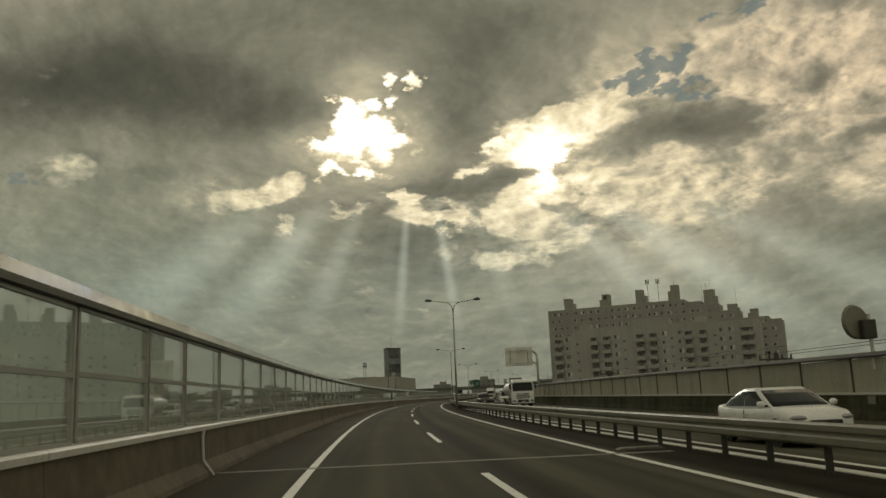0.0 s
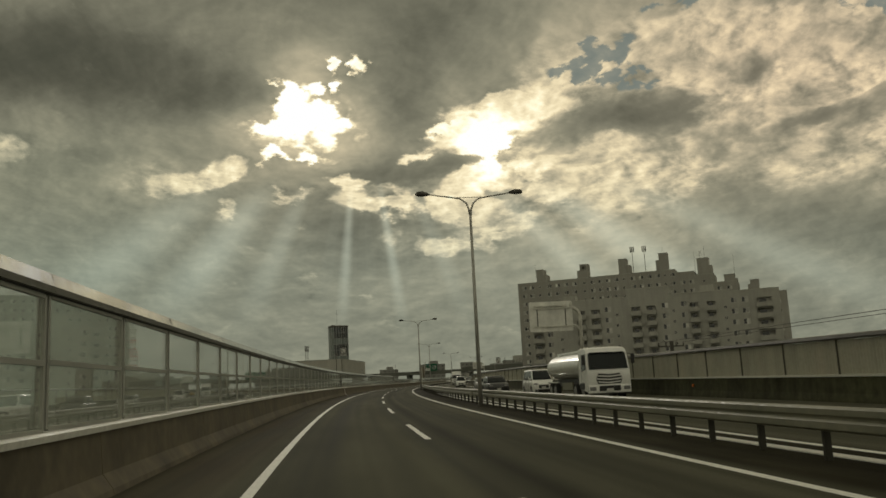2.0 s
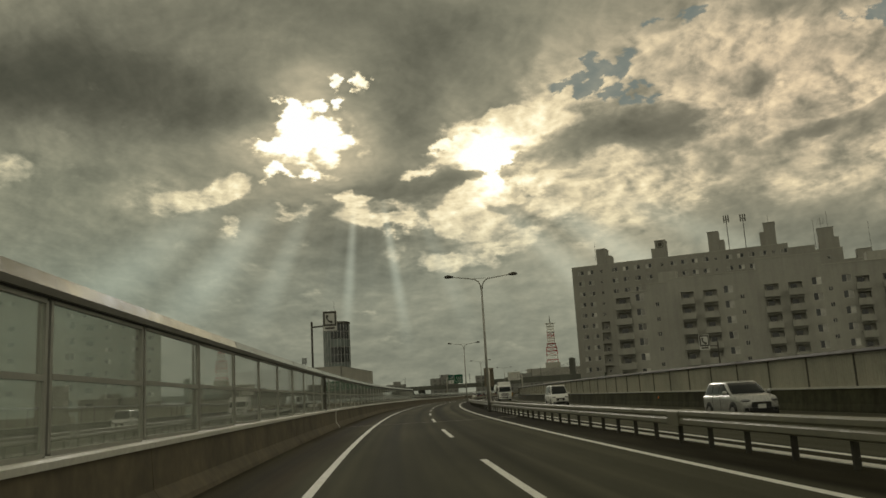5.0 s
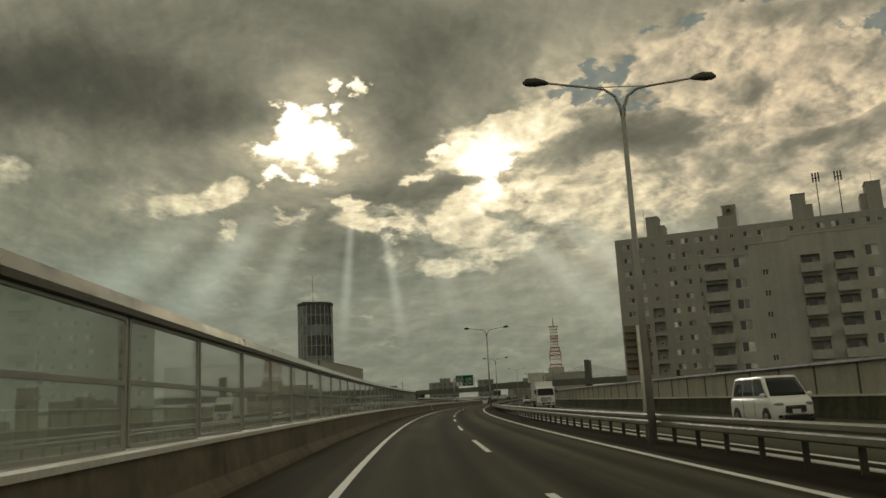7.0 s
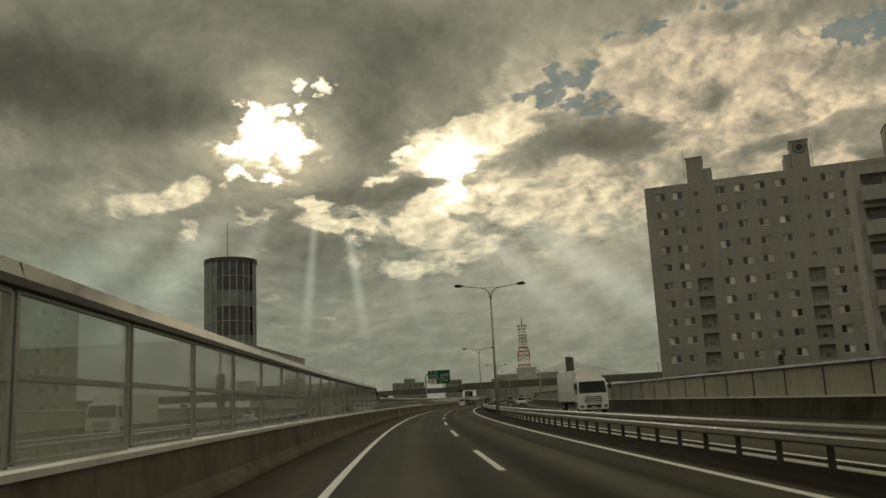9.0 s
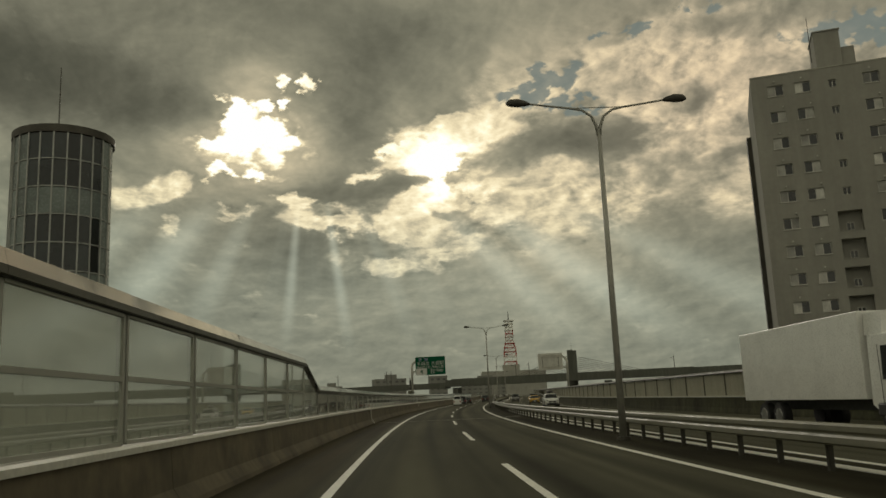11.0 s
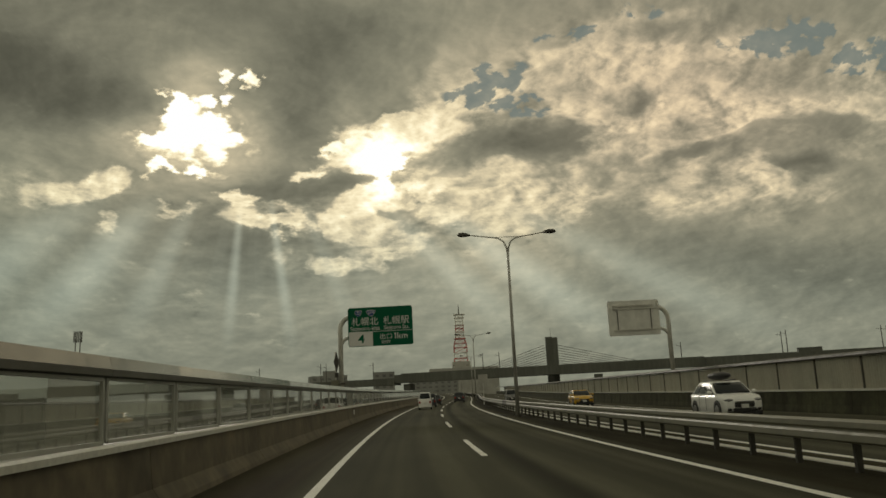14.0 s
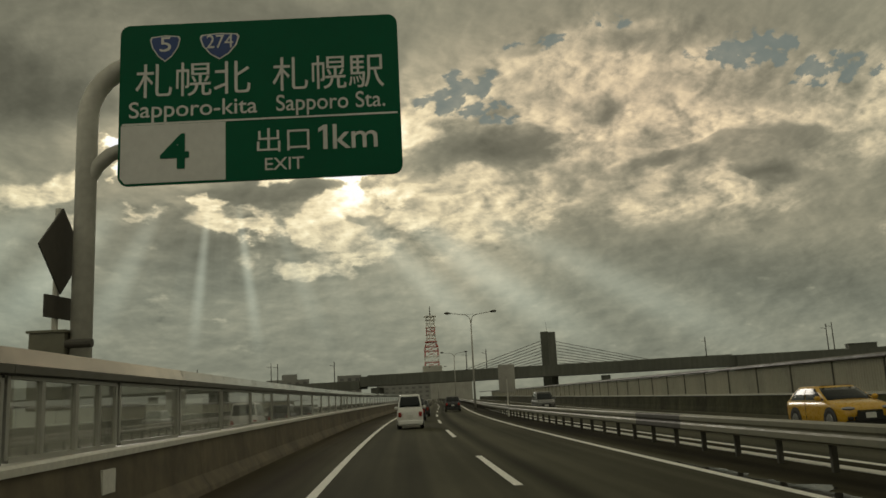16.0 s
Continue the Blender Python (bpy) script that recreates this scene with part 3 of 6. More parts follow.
def prism(outline, y0, y1):
    """An outline (x, z) given depth along y."""
    bm = bmesh.new()
    a = [bm.verts.new((x, y0, z)) for x, z in outline]
    b = [bm.verts.new((x, y1, z)) for x, z in outline]
    n = len(outline)
    for i in range(n):
        bm.faces.new((a[i], a[(i + 1) % n], b[(i + 1) % n], b[i]))
    bm.faces.new(a[::-1])
    bm.faces.new(b)
    bmesh.ops.recalc_face_normals(bm, faces=bm.faces)
    return bm


# ---- ground and road ----
FIRST, LAST = -60.0, 900.0
bm = bmesh.new()
bmesh.ops.create_grid(bm, x_segments=40, y_segments=40, size=4500)
tagged(part("ground", bm, GROUND), "flat built-up city ground far below the viaduct", "ground", kind="structure").location = (0, 900, -9.5)


def road_sheet(name, u0, u1, v, s0, s1):
    bm = bmesh.new()
    uvl = bm.loops.layers.uv.new("road")
    us = np.linspace(u0, u1, 7)
    n = int((s1 - s0) / 4)
    grid = []
    for i in range(n + 1):
        s = s0 + (s1 - s0) * i / n
        grid.append([(bm.verts.new(at(s, u, v)), (u, s)) for u in us])
    for a, b in zip(grid, grid[1:]):
        for k in range(len(us) - 1):
            q = (a[k], a[k + 1], b[k + 1], b[k])
            f = bm.faces.new([x[0] for x in q])
            for lp, x in zip(f.loops, q):
                lp[uvl].uv = x[1]
    return part(name, bm, ASPHALT)


road = tagged(road_sheet("road", -6.15, 16.5, 0.0, FIRST, LAST), "dark worn asphalt carriageways of an elevated expressway", "road", kind="structure")
deck = tagged(part("bridge_deck", sweep([(-6.5, -0.03), (16.9, -0.03), (16.9, -0.5), (12.5, -2.0), (-2.5, -2.0), (-6.5, -0.5)], FIRST, LAST, 8.0), CONCRETE_FAR),
              "concrete viaduct deck under the asphalt", "bridge deck", kind="structure")

marks = thing("road_markings", None, "worn white lane lines painted on the asphalt", "road markings", kind="structure")


def stripe(name, u, width, s0, s1, v=0.006):
    return part(name, sweep([(u - width / 2, v), (u + width / 2, v), (u + width / 2, v - 0.004), (u - width / 2, v - 0.004)], s0, s1), PAINT, marks)


for u in (-3.75, 3.75, 6.85, 14.2):
    stripe("edge_line", u, 0.19, FIRST, LAST)
for k in range(-2, 40):
    far_end = 17.39 + 20 * k
    stripe("dash", 0.0, 0.17, far_end - 8.12, far_end)
    stripe("dash", 10.45, 0.17, far_end - 3, far_end + 5.12)
for s in (20.7, 170.0, 321.2, 470.0):
    joint = part("expansion_joint", sweep([(-6.0, 0.002), (5.2, 0.002), (5.2, 0.008), (-6.0, 0.008)], s - 0.16, s + 0.16, 1), JOINT)
    tagged(joint, "worn steel expansion joint across the carriageway", "expansion joint", "deck joints", "structure")

# ---- left parapet and noise barrier ----
parapet = thing("parapet", None, "brown stained concrete parapet with a pale coping", "parapet", kind="structure")
LEFT_FACE = [(-6.02, -0.02), (-6.05, 0.10), (-6.22, 0.34), (-6.27, 1.03), (-6.55, 1.03), (-6.55, -0.5), (-6.02, -0.5)]
LEFT_COPE = [(-6.21, 1.032), (-6.20, 1.12), (-6.24, 1.155), (-6.55, 1.155), (-6.58, 1.12), (-6.58, 1.032)]
cuts = [FIRST] + [20.7 + 10.02 * k for k in range(-7, 63)]
for a, b in zip(cuts, cuts[1:]):
    part("parapet_segment", sweep(LEFT_FACE, a + 0.012, b - 0.012, 5), CONCRETE, parapet)
    part("coping", sweep(LEFT_COPE, a + 0.006, b - 0.006, 5), COPING, parapet, "pale metal coping")

# bays of the barrier between its posts
ANCHORS = [(-49.35, 16), (11.95, 1), (15.75, 1), (18.80, 1), (22.9, 3), (34.8, 3), (46.65, 3), (58.4, 3), (70.6, 3), (82.9, 3), (94.85, 3), (106.9, 3), (118.9, 3),
           (130.75, 13), (183.4, 4), (199.0, 2), (207.1, 3), (218.85, 16), (280.7, 2), (288.65, 1)]
BAYS = [float(a + (b - a) * k / n) for (a, n), (b, _n) in zip(ANCHORS, ANCHORS[1:]) for k in range(n)] + [288.65]
LOWS = ([288.65, 290.55, 292.6, 296.4, 300.25] + list(np.linspace(300.25, 339.45, 11))[1:] + [343.2, 346.95, 350.7, 354.45] +
        list(np.linspace(354.45, 383.0, 9))[1:] + [386.65, 390.15] + [390.15 + 3.8 * k for k in range(1, 68)])
high = thing("noise_barrier", None, "tall transparent noise barrier with metal posts and cap", "noise barrier", "roadside barriers", "structure")
lower = thing("noise_barrier", None, "waist-high transparent noise barrier with bright metal cap", "noise barrier", "roadside barriers", "structure")
BU = -6.38
post_bm = bmesh.new()
add_box(post_bm, (-0.075, -0.034, 0), (0.0, 0.034, 1.0), 0.0)
add_box(post_bm, (-0.09, -0.08, 0), (-0.075, 0.08, 1.0), 0.0)
POST_ME = mesh_of("post", post_bm, GASKET)
PANE_ME = mesh_of("pane", box((-0.006, 0, 0), (0.006, 1, 1)), PANE)
STILE_ME = mesh_of("stile", box((-0.03, -0.04, 0), (0.03, 0.04, 1)), FRAME)
BAR_ME = mesh_of("bar", box((-0.03, 0, -0.03), (0.03, 1, 0.03)), FRAME)
SEAL_ME = mesh_of("seal", box((-0.032, -0.012, 0), (0.034, 0.012, 1)), GASKET)


PANE_LOW_ME = mesh_of("pane", box((-0.006, 0, 0), (0.006, 1, 1)), PANE_LOW)


def bay(owner, s0, s1, u, rows, top0, top1=None):
    """One bay: a post at its near end, framed panes between the levels in rows."""
    top1 = top0 if top1 is None else top1
    a, b = at(s0, u), at(s1, u)
    d = b - a
    run = math.hypot(d.x, d.y)
    base = Matrix.Translation(a) @ Matrix.Rotation(math.atan2(-d.x, d.y), 4, "Z")
    part("post", POST_ME, None, owner, m=base @ Matrix.Translation((0, 0, 1.12)) @ Matrix.Diagonal((1, 1, top0 - 1.12, 1)))
    part("seal", SEAL_ME, None, owner, m=base @ Matrix.Translation((-0.02, 0.13, 1.22)) @ Matrix.Diagonal((0.6, 0.7, top0 - 1.3, 1)))
    for z0, z1 in zip(rows, rows[1:]):
        part("pane", PANE_ME if len(rows) > 2 else PANE_LOW_ME, None, owner, m=base @ Matrix.Translation((0, 0.115, z0)) @ Matrix.Diagonal((1, run - 0.23, z1 - z0, 1))).visible_shadow = False
        for y in (0.078, run - 0.078):
            part("stile", STILE_ME, None, owner, m=base @ Matrix.Translation((0, y, z0)) @ Matrix.Diagonal((1, 1, z1 - z0, 1)))
    for i, z in enumerate(rows):
        part("bar", BAR_ME, None, owner, m=base @ Matrix.Translation((0.01, 0.119, z)) @ Matrix.Diagonal((1, run - 0.238, 1.25 if i == 1 and len(rows) > 2 else 1.0, 1)))


for a, b in zip(BAYS, BAYS[1:]):
    bay(high, a, b, BU, (1.20, 2.12, 3.05), 3.14)
HIGH_CAP = [(-6.262, 3.172), (-6.325, 3.362), (-6.53, 3.345), (-6.53, 3.172)]
bent = random.Random(21)


def cap_profile(drop):
    """The cap's section, each plate folded a little differently."""
    k = bent.uniform(-0.022, 0.014)
    return [(-6.262, 3.172 - drop), (-6.325 - k, 3.362 + k * 0.3 - drop), (-6.53, 3.345 - drop), (-6.53, 3.172 - drop)]


HIGH_FACE = [(-6.26, 3.075), (-6.255, 3.168), (-6.53, 3.168), (-6.53, 3.075)]
for a, b in zip(BAYS[::4], BAYS[4::4] + [BAYS[-1]]):
    if b > a:
        part("fascia", sweep(HIGH_FACE, a + 0.006, b - 0.006, 4), FASCIA, high, "dull metal fascia")
        part("drip_strip", sweep([(-6.31, 3.055), (-6.305, 3.083), (-6.34, 3.083), (-6.34, 3.055)], a, b, 4), GASKET, high)
for a, b in zip(LOWS[3:], LOWS[4:]):
    bay(lower, a, b, BU, (1.20, 2.10), 2.16)
bay(lower, LOWS[2], LOWS[3], BU, (1.20, 2.10), 2.16)
LOW_FACE = [(u, v - 0.95) for u, v in HIGH_FACE]
for a, b in zip(BAYS, BAYS[1:]):
    part("cap_plate", sweep(cap_profile(0.0), a + 0.004, b - 0.004, 4), CAP, high, "bright sloping metal cap plate")
for a, b in zip(LOWS[2:], LOWS[3:]):
    part("cap_plate", sweep(cap_profile(0.95), a + 0.004, b - 0.004, 4), CAP_LOW, lower, "bright sloping metal cap plate")
for a, b in zip(LOWS[2::4], LOWS[6::4]):
    part("fascia", sweep(LOW_FACE, a + 0.006, b - 0.006, 4), FASCIA, lower, "dull metal fascia")
    part("drip_strip", sweep([(-6.31, 2.105), (-6.305, 2.133), (-6.34, 2.133), (-6.34, 2.105)], a, b, 4), GASKET, lower)
# the sloping bays between the two heights
slope_bays = [(288.65, 290.55, 3.08, 2.62), (290.55, 292.6, 2.62, 2.14)]
for a, b, z0, z1 in slope_bays:
    p, q = at(a, BU), at(b, BU)
    part("post", POST_ME, None, high, m=stand(a, BU, 1.12) @ Matrix.Diagonal((1, 1, z0 - 1.12, 1)))
    bm = bmesh.new()
    for x in (0.006, -0.006):
        vs = [bm.verts.new(stand(a, BU) @ Vector((x, y, z))) for y, z in ((0.1, 1.2), (b - a - 0.1, 1.2), (b - a - 0.1, z1 - 0.08), (0.1, z0 - 0.08))]
        bm.faces.new(vs)
    part("pane", bm, PANE, high).visible_shadow = False
    for z in ((1.2,), (1.2, 1.75) if z1 > 2.3 else (1.2, 1.55))[1]:
        part("bar", BAR_ME, None, high, m=stand(a, BU, z) @ Matrix.Translation((0.01, 0.08, 0)) @ Matrix.Diagonal((1, b - a - 0.16, 1, 1)))
    bm = bmesh.new()
    prof = [(u - BU, v - 3.08) for u, v in HIGH_CAP]
    ra = [bm.verts.new(stand(a, BU, z0) @ Vector((x, 0, z))) for x, z in prof]
    rb = [bm.verts.new(stand(b, BU, z1) @ Vector((x, 0, z))) for x, z in prof]
    for k in range(len(prof)):
        bm.faces.new((ra[k], ra[(k + 1) % len(prof)], rb[(k + 1) % len(prof)], rb[k]))
    bmesh.ops.recalc_face_normals(bm, faces=bm.faces)
    part("cap_rail", bm, CAP, high, "bright folded metal cap")

# ---- right parapet and screen ----
RU = 16.45
right = thing("parapet", None, "dark stained concrete parapet with a pale top edge", "parapet", kind="structure")
for a, b in zip(cuts, cuts[1:]):
    part("parapet_segment", sweep([(16.36, -0.02), (16.37, 0.10), (16.42, 0.34), (16.45, 0.96), (16.75, 0.96), (16.75, -0.5), (16.36, -0.5)], a + 0.012, b - 0.012, 5), CONCRETE_FAR, right)
    part("coping", sweep([(16.40, 0.962), (16.38, 1.05), (16.78, 1.05), (16.78, 0.962)], a + 0.006, b - 0.006, 5), COPING, right, "pale metal coping")
screen = thing("noise_barrier", None, "ribbed grey metal screen with a rounded bright cap", "noise barrier", "roadside barriers", "structure")


def ribbed_sheet(run, z0, z1, n):
    bm = bmesh.new()
    lo, hi = [], []
    for i in range(n * 4 + 1):
        y = run * i / (n * 4)
        x = (0.0, 0.0, 0.075, 0.075)[i % 4]
        lo.append(bm.verts.new((x, y, z0)))
        hi.append(bm.verts.new((x, y, z1)))
    for i in range(n * 4):
        bm.faces.new((lo[i], lo[i + 1], hi[i + 1], hi[i]))
    return bm


RIB_ME = mesh_of("screen_panel", ribbed_sheet(3.90, 1.05, 2.36, 20), RIBBED)
SPOST_ME = mesh_of("post", box((-0.05, -0.035, 1.05), (0.03, 0.035, 2.40)), RAIL_POST)
for k in range(-74, 90):
    s0 = 242.7 + 4.06 * k
    m = stand(s0, RU + 0.1)
    part("screen_panel", RIB_ME, None, screen, m=m @ Matrix.Translation((0, 0.08, 0)))
    part("post", SPOST_ME, None, screen, m=m)
SCAP = [(16.42, 2.36), (16.38, 2.42), (16.42, 2.52), (16.55, 2.57), (16.68, 2.52), (16.70, 2.36)]
for a, b in zip(cuts, cuts[1:]):
    part("cap_rail", sweep(SCAP, a + 0.01, b - 0.01, 5), SCREEN_CAP, screen, "rounded bright metal cap")

# ---- guard rail on the median ----
guard = thing("guard_rail", None, "grimy double-sided galvanised guard rail on the median", "guard rail", kind="structure")
part("kerb", sweep([(5.92, 0.0), (5.93, 0.02), (6.19, 0.02), (6.20, 0.0)], FIRST, LAST), COPING, guard, "pale low kerb under the rail")
WAVE = [(0.0, 0.90), (-0.055, 0.888), (-0.085, 0.855), (-0.087, 0.765), (-0.055, 0.722), (-0.055, 0.692), (-0.085, 0.65), (-0.09, 0.545), (-0.06, 0.508), (0.0, 0.50)]
for a in np.arange(FIRST, 640, 4.3):
    b = a + 4.3
    for face, side, lift in ((5.36, 1, 0.0), (5.74, -1, -0.05)):
        beam_ob = part("beam", sweep([(face + side * x, v + lift) for x, v in WAVE] + [(face + side * 0.012, 0.495 + lift), (face + side * 0.012, 0.90 + lift)], a, b, 4.3), POST if side > 0 and a < 397 < b else RAIL, guard)
        beam_ob.data.polygons.foreach_set("use_smooth", [True] * len(beam_ob.data.polygons))
        beam_ob.data.set_sharp_from_angle(angle=radians(24))
RPOST_ME = mesh_of("rail_post", box((-0.055, -0.05, -0.02), (0.055, 0.05, 0.78), 0.01), RAIL_POST)
SPACER_ME = mesh_of("spacer", box((-0.19, -0.05, 0.55), (0.19, 0.05, 0.8)), POST)
for k in range(-78, 270):
    m = stand(106.53 + 2.152 * k, 5.55)
    part("rail_post", RPOST_ME, None, guard, m=m)
for k in range(-78, 270):
    part("spacer", SPACER_ME, None, guard, m=stand(106.53 + 2.152 * k, 5.55))

# a service window in the low barrier
for s in (383.95, 385.0, 385.84):
    part("mullion", STILE_ME, None, lower, m=stand(s, BU + 0.01, 1.2) @ Matrix.Diagonal((1.1, 1.2, 0.9, 1)))

# the wet strip beside the edge line, a drain pipe on the parapet
bm = bmesh.new()
rim_a, rim_b = [], []
for i in range(61):
    d = 381.0 + 11.4 * i / 60
    wob = 0.11 * math.sin(d * 2.1) + 0.07 * math.sin(d * 5.3 + 1) + 0.04 * math.sin(d * 11.7)
    wide_ = max(0.02, (0.24 + wob) * math.sin(math.pi * i / 60) ** 0.5)
    rim_a.append(bm.verts.new(at(d, 3.88, 0.007)))
    rim_b.append(bm.verts.new(at(d, 3.88 + wide_ * (1.6 if d < 387 else 1.0), 0.007)))
for i in range(60):
    bm.faces.new((rim_a[i], rim_b[i], rim_b[i + 1], rim_a[i + 1]))
WATER = material("rain_water", (0.02, 0.019, 0.016), 0.02, grain=0.0, stain=0.1, bump=0, spec=1.0)
tagged(part("puddle", bm, WATER), "shallow rain puddle beside the white edge line", "puddle")
for d in (19.94, 169.3, 320.5):
    bm = bmesh.new()
    add_tube(bm, [at(d, -6.17, 1.03), at(d, -6.2, 0.9), at(d + 0.04, -6.19, 0.36), at(d + 0.1, -6.02, 0.1), at(d + 0.15, -5.97, 0.02)], 0.035, 8)
    tagged(part("drain_pipe", bm, COPING), "pale drain pipe down the face of the parapet", "drain pipe", "drain pipes")
# splice covers on the guard rail, a dark movement joint in the tall barrier
for d in (98.4, 138.5):
    cover = part("splice_cover", sweep([(5.25, 0.49), (5.24, 0.84), (5.30, 0.88), (5.80, 0.88), (5.86, 0.84), (5.85, 0.49)], d - 0.45, d + 0.45, 0.5), RAIL, guard)
part("movement_joint", sweep([(-6.28, 1.1), (-6.28, 3.2), (-6.42, 3.2), (-6.42, 1.1)], 164.5, 164.7, 0.2), POST, high, "dark movement joint post")
for d in (20.7, 170.0, 321.2):
    tagged(part("joint_cover", sweep([(4.15, 0.002), (4.25, 0.05), (5.3, 0.06), (5.4, 0.002)], d + 1.1, d + 1.45, 0.2), JOINT), "pale steel cover over the deck joint on the median", "joint cover", "joint covers", "structure")

# ---- street lamps ----
def street_lamp():
    ob = thing("street_lamp", None, "tall slim double-armed grey street lamp on the median", "street lamp", "lamps along the median")
    part("base_boot", rod((0, 0, 0), (0, 0, 0.12), 0.22, 0.2, 12), POST, ob)
    part("pole", rod((0, 0, 0.0), (0, 0, 11.25), 0.118, 0.070, 12), LAMP_STEEL, ob, smooth=True)
    for sx in (-1, 1):
        bm = bmesh.new()
        pts = [(0.02 * sx, 0, 11.0), (0.06 * sx, 0, 11.35), (0.2 * sx, 0, 11.75), (0.5 * sx, 0, 12.0), (0.9 * sx, 0, 12.09), (1.6 * sx, 0, 12.2), (2.3 * sx, 0, 12.32)]
        add_tube(bm, pts, [0.06, 0.055, 0.05, 0.045, 0.042, 0.04, 0.036], 8)
        arm = part("arm", bm, LAMP_STEEL, ob, smooth=True)
        bm = bmesh.new()
        add_tube(bm, [(2.2 * sx, 0, 12.30), (2.35 * sx, 0, 12.33), (2.6 * sx, 0, 12.36), (2.85 * sx, 0, 12.36), (2.98 * sx, 0, 12.33)], [0.05, 0.11, 0.17, 0.15, 0.05], 10, 0.8)
        part("lamp_head", bm, POST, arm, "dark lamp head", smooth=True)
    part("tie_bar", rod((-0.9, 0, 12.09), (0.9, 0, 12.09), 0.018), LAMP_STEEL, ob)
    return ob


lamp = street_lamp()
LAMPS = ((92.4, 5.0), (-4.0, 5.0), (189.1, 5.12), (284.9, 4.8), (380.8, 4.68), (477.0, 4.7), (573.0, 4.7), (669.0, 4.7))
lamp.matrix_basis = stand(*LAMPS[0]) @ Matrix.Diagonal((1.05, 1, 0.985, 1))
for s, u in LAMPS[1:]:
    copy_thing(lamp, stand(s, u) @ Matrix.Diagonal((1.05, 1, 0.985, 1)))

# ---- buildings ----
def facade(x0, x1, z0, z1, holes, y=0.0):
    """A wall in the x-z plane with openings (x0, x1, z0, z1, depth) and their reveals; the depth goes to +y."""
    xs = sorted({x0, x1, *(h[0] for h in holes), *(h[1] for h in holes)})
    zs = sorted({z0, z1, *(h[2] for h in holes), *(h[3] for h in holes)})
    verts, faces, index = [], [], {}

    def v(x, yy, z):
        k = (round(x, 4), round(yy, 4), round(z, 4))
        if k not in index:
            index[k] = len(verts)
            verts.append(k)
        return index[k]

    for a, b in zip(xs, xs[1:]):
        for c, d in zip(zs, zs[1:]):
            mx, mz = (a + b) / 2, (c + d) / 2
            if not any(h[0] < mx < h[1] and h[2] < mz < h[3] for h in holes):
                faces.append((v(a, y, c), v(b, y, c), v(b, y, d), v(a, y, d)))
    for a, b, c, d, deep in holes:
        for (p, q), (r, s) in (((a, c), (a, d)), ((b, d), (b, c)), ((a, d), (b, d)), ((b, c), (a, c))):
            faces.append((v(p, y, q), v(r, y, s), v(r, y + deep, s), v(p, y + deep, q)))
    me = bpy.data.meshes.new("wall")
    me.from_pydata(verts, [], faces)
    return me


def window_mesh(w, h, bars=1):
    bm = bmesh.new()
    t = 0.06
    for x0, x1, z0, z1 in ((0, w, 0, t), (0, w, h - t, h), (0, t, t, h - t), (w - t, w, t, h - t)):
        add_box(bm, (x0, -0.03, z0), (x1, 0.03, z1))
    for k in range(bars):
        x = w * (k + 1) / (bars + 1)
        add_box(bm, (x - 0.035, -0.03, t), (x + 0.035, 0.03, h - t))
    return bm


BIG_W, BIG_H, LIT_W, LIT_H = 1.55, 1.15, 0.75, 0.8
BIG_ME = mesh_of("window", window_mesh(BIG_W, BIG_H), WHITE_FRAME)
LIT_ME = mesh_of("window", window_mesh(LIT_W, LIT_H, 1), WHITE_FRAME)
CURTAIN = material("curtained_glass", (0.44, 0.435, 0.40), 0.12, grain=0.1, stain=0.4, stain_size=0.5, bump=0, spec=0.6, vary=0.55)
BIG_L = mesh_of("pane", box((0.06, -0.004, 0.06), (BIG_W / 2, 0.004, BIG_H - 0.06)), GLASS)
BIG_R = mesh_of("pane", box((BIG_W / 2, -0.004, 0.06), (BIG_W - 0.06, 0.004, BIG_H - 0.06)), CURTAIN)
LIT_P = mesh_of("pane", box((0.06, -0.004, 0.06), (LIT_W - 0.06, 0.004, LIT_H - 0.06)), GLASS)
SILL_ME = mesh_of("sill", box((-0.05, -0.25, -0.08), (BIG_W + 0.05, 0.0, 0.0)), WHITE_FRAME)
VENT_ME = mesh_of("vent", rod((0, 0, 0), (0, -0.14, 0), 0.09, sides=8), WHITE_FRAME)
rng = random.Random(4)


def big_window(owner, x, z, y=0.18):
    w = part("window", BIG_ME, None, owner, m=Matrix.Translation((x, y, z)))
    flip = rng.random() < 0.5
    shift = BIG_W / 2 - 0.06
    part("pane", BIG_L, None, w, m=Matrix.Translation((shift if flip else 0.0, 0, 0)))
    part("pane", BIG_R, None, w, m=Matrix.Translation((-shift if flip else 0.0, 0, 0)))
    part("sill", SILL_ME, None, w)
    part("vent", VENT_ME, None, w, m=Matrix.Translation((BIG_W * (0.45 if flip else 0.85), -0.2, BIG_H + 0.42)))


def little_window(owner, x, z, y=0.18):
    w = part("window", LIT_ME, None, owner, m=Matrix.Translation((x, y, z)))
    part("pane", LIT_P, None, w)


# the tall rear block: a flat window wall with stair heads on the roof
REAR = Matrix.Translation((74.4, 328.6, 0.45)) @ Matrix.Rotation(math.atan2(-0.535, 0.845), 4, "Z")
rear = thing("apartment_building", REAR, "long grey twelve-storey apartment block with stepped roof and stair heads", "apartment building", "apartment blocks")
BIG_A = [1.2, 3.85, 10.3, 13.25, 16.2, 19.2, 25.6, 28.3, 30.9, 33.6, 39.3, 42.0, 44.7, 47.4, 52.2, 55.4, 58.2, 66.7, 69.7, 74.2, 80.7, 83.7]
LIT_A = [7.1, 23.05, 36.5, 50.2, 62.4, 72.4, 78.0]
FLOORS = [32.85 - 2.865 * k for k in range(11)]


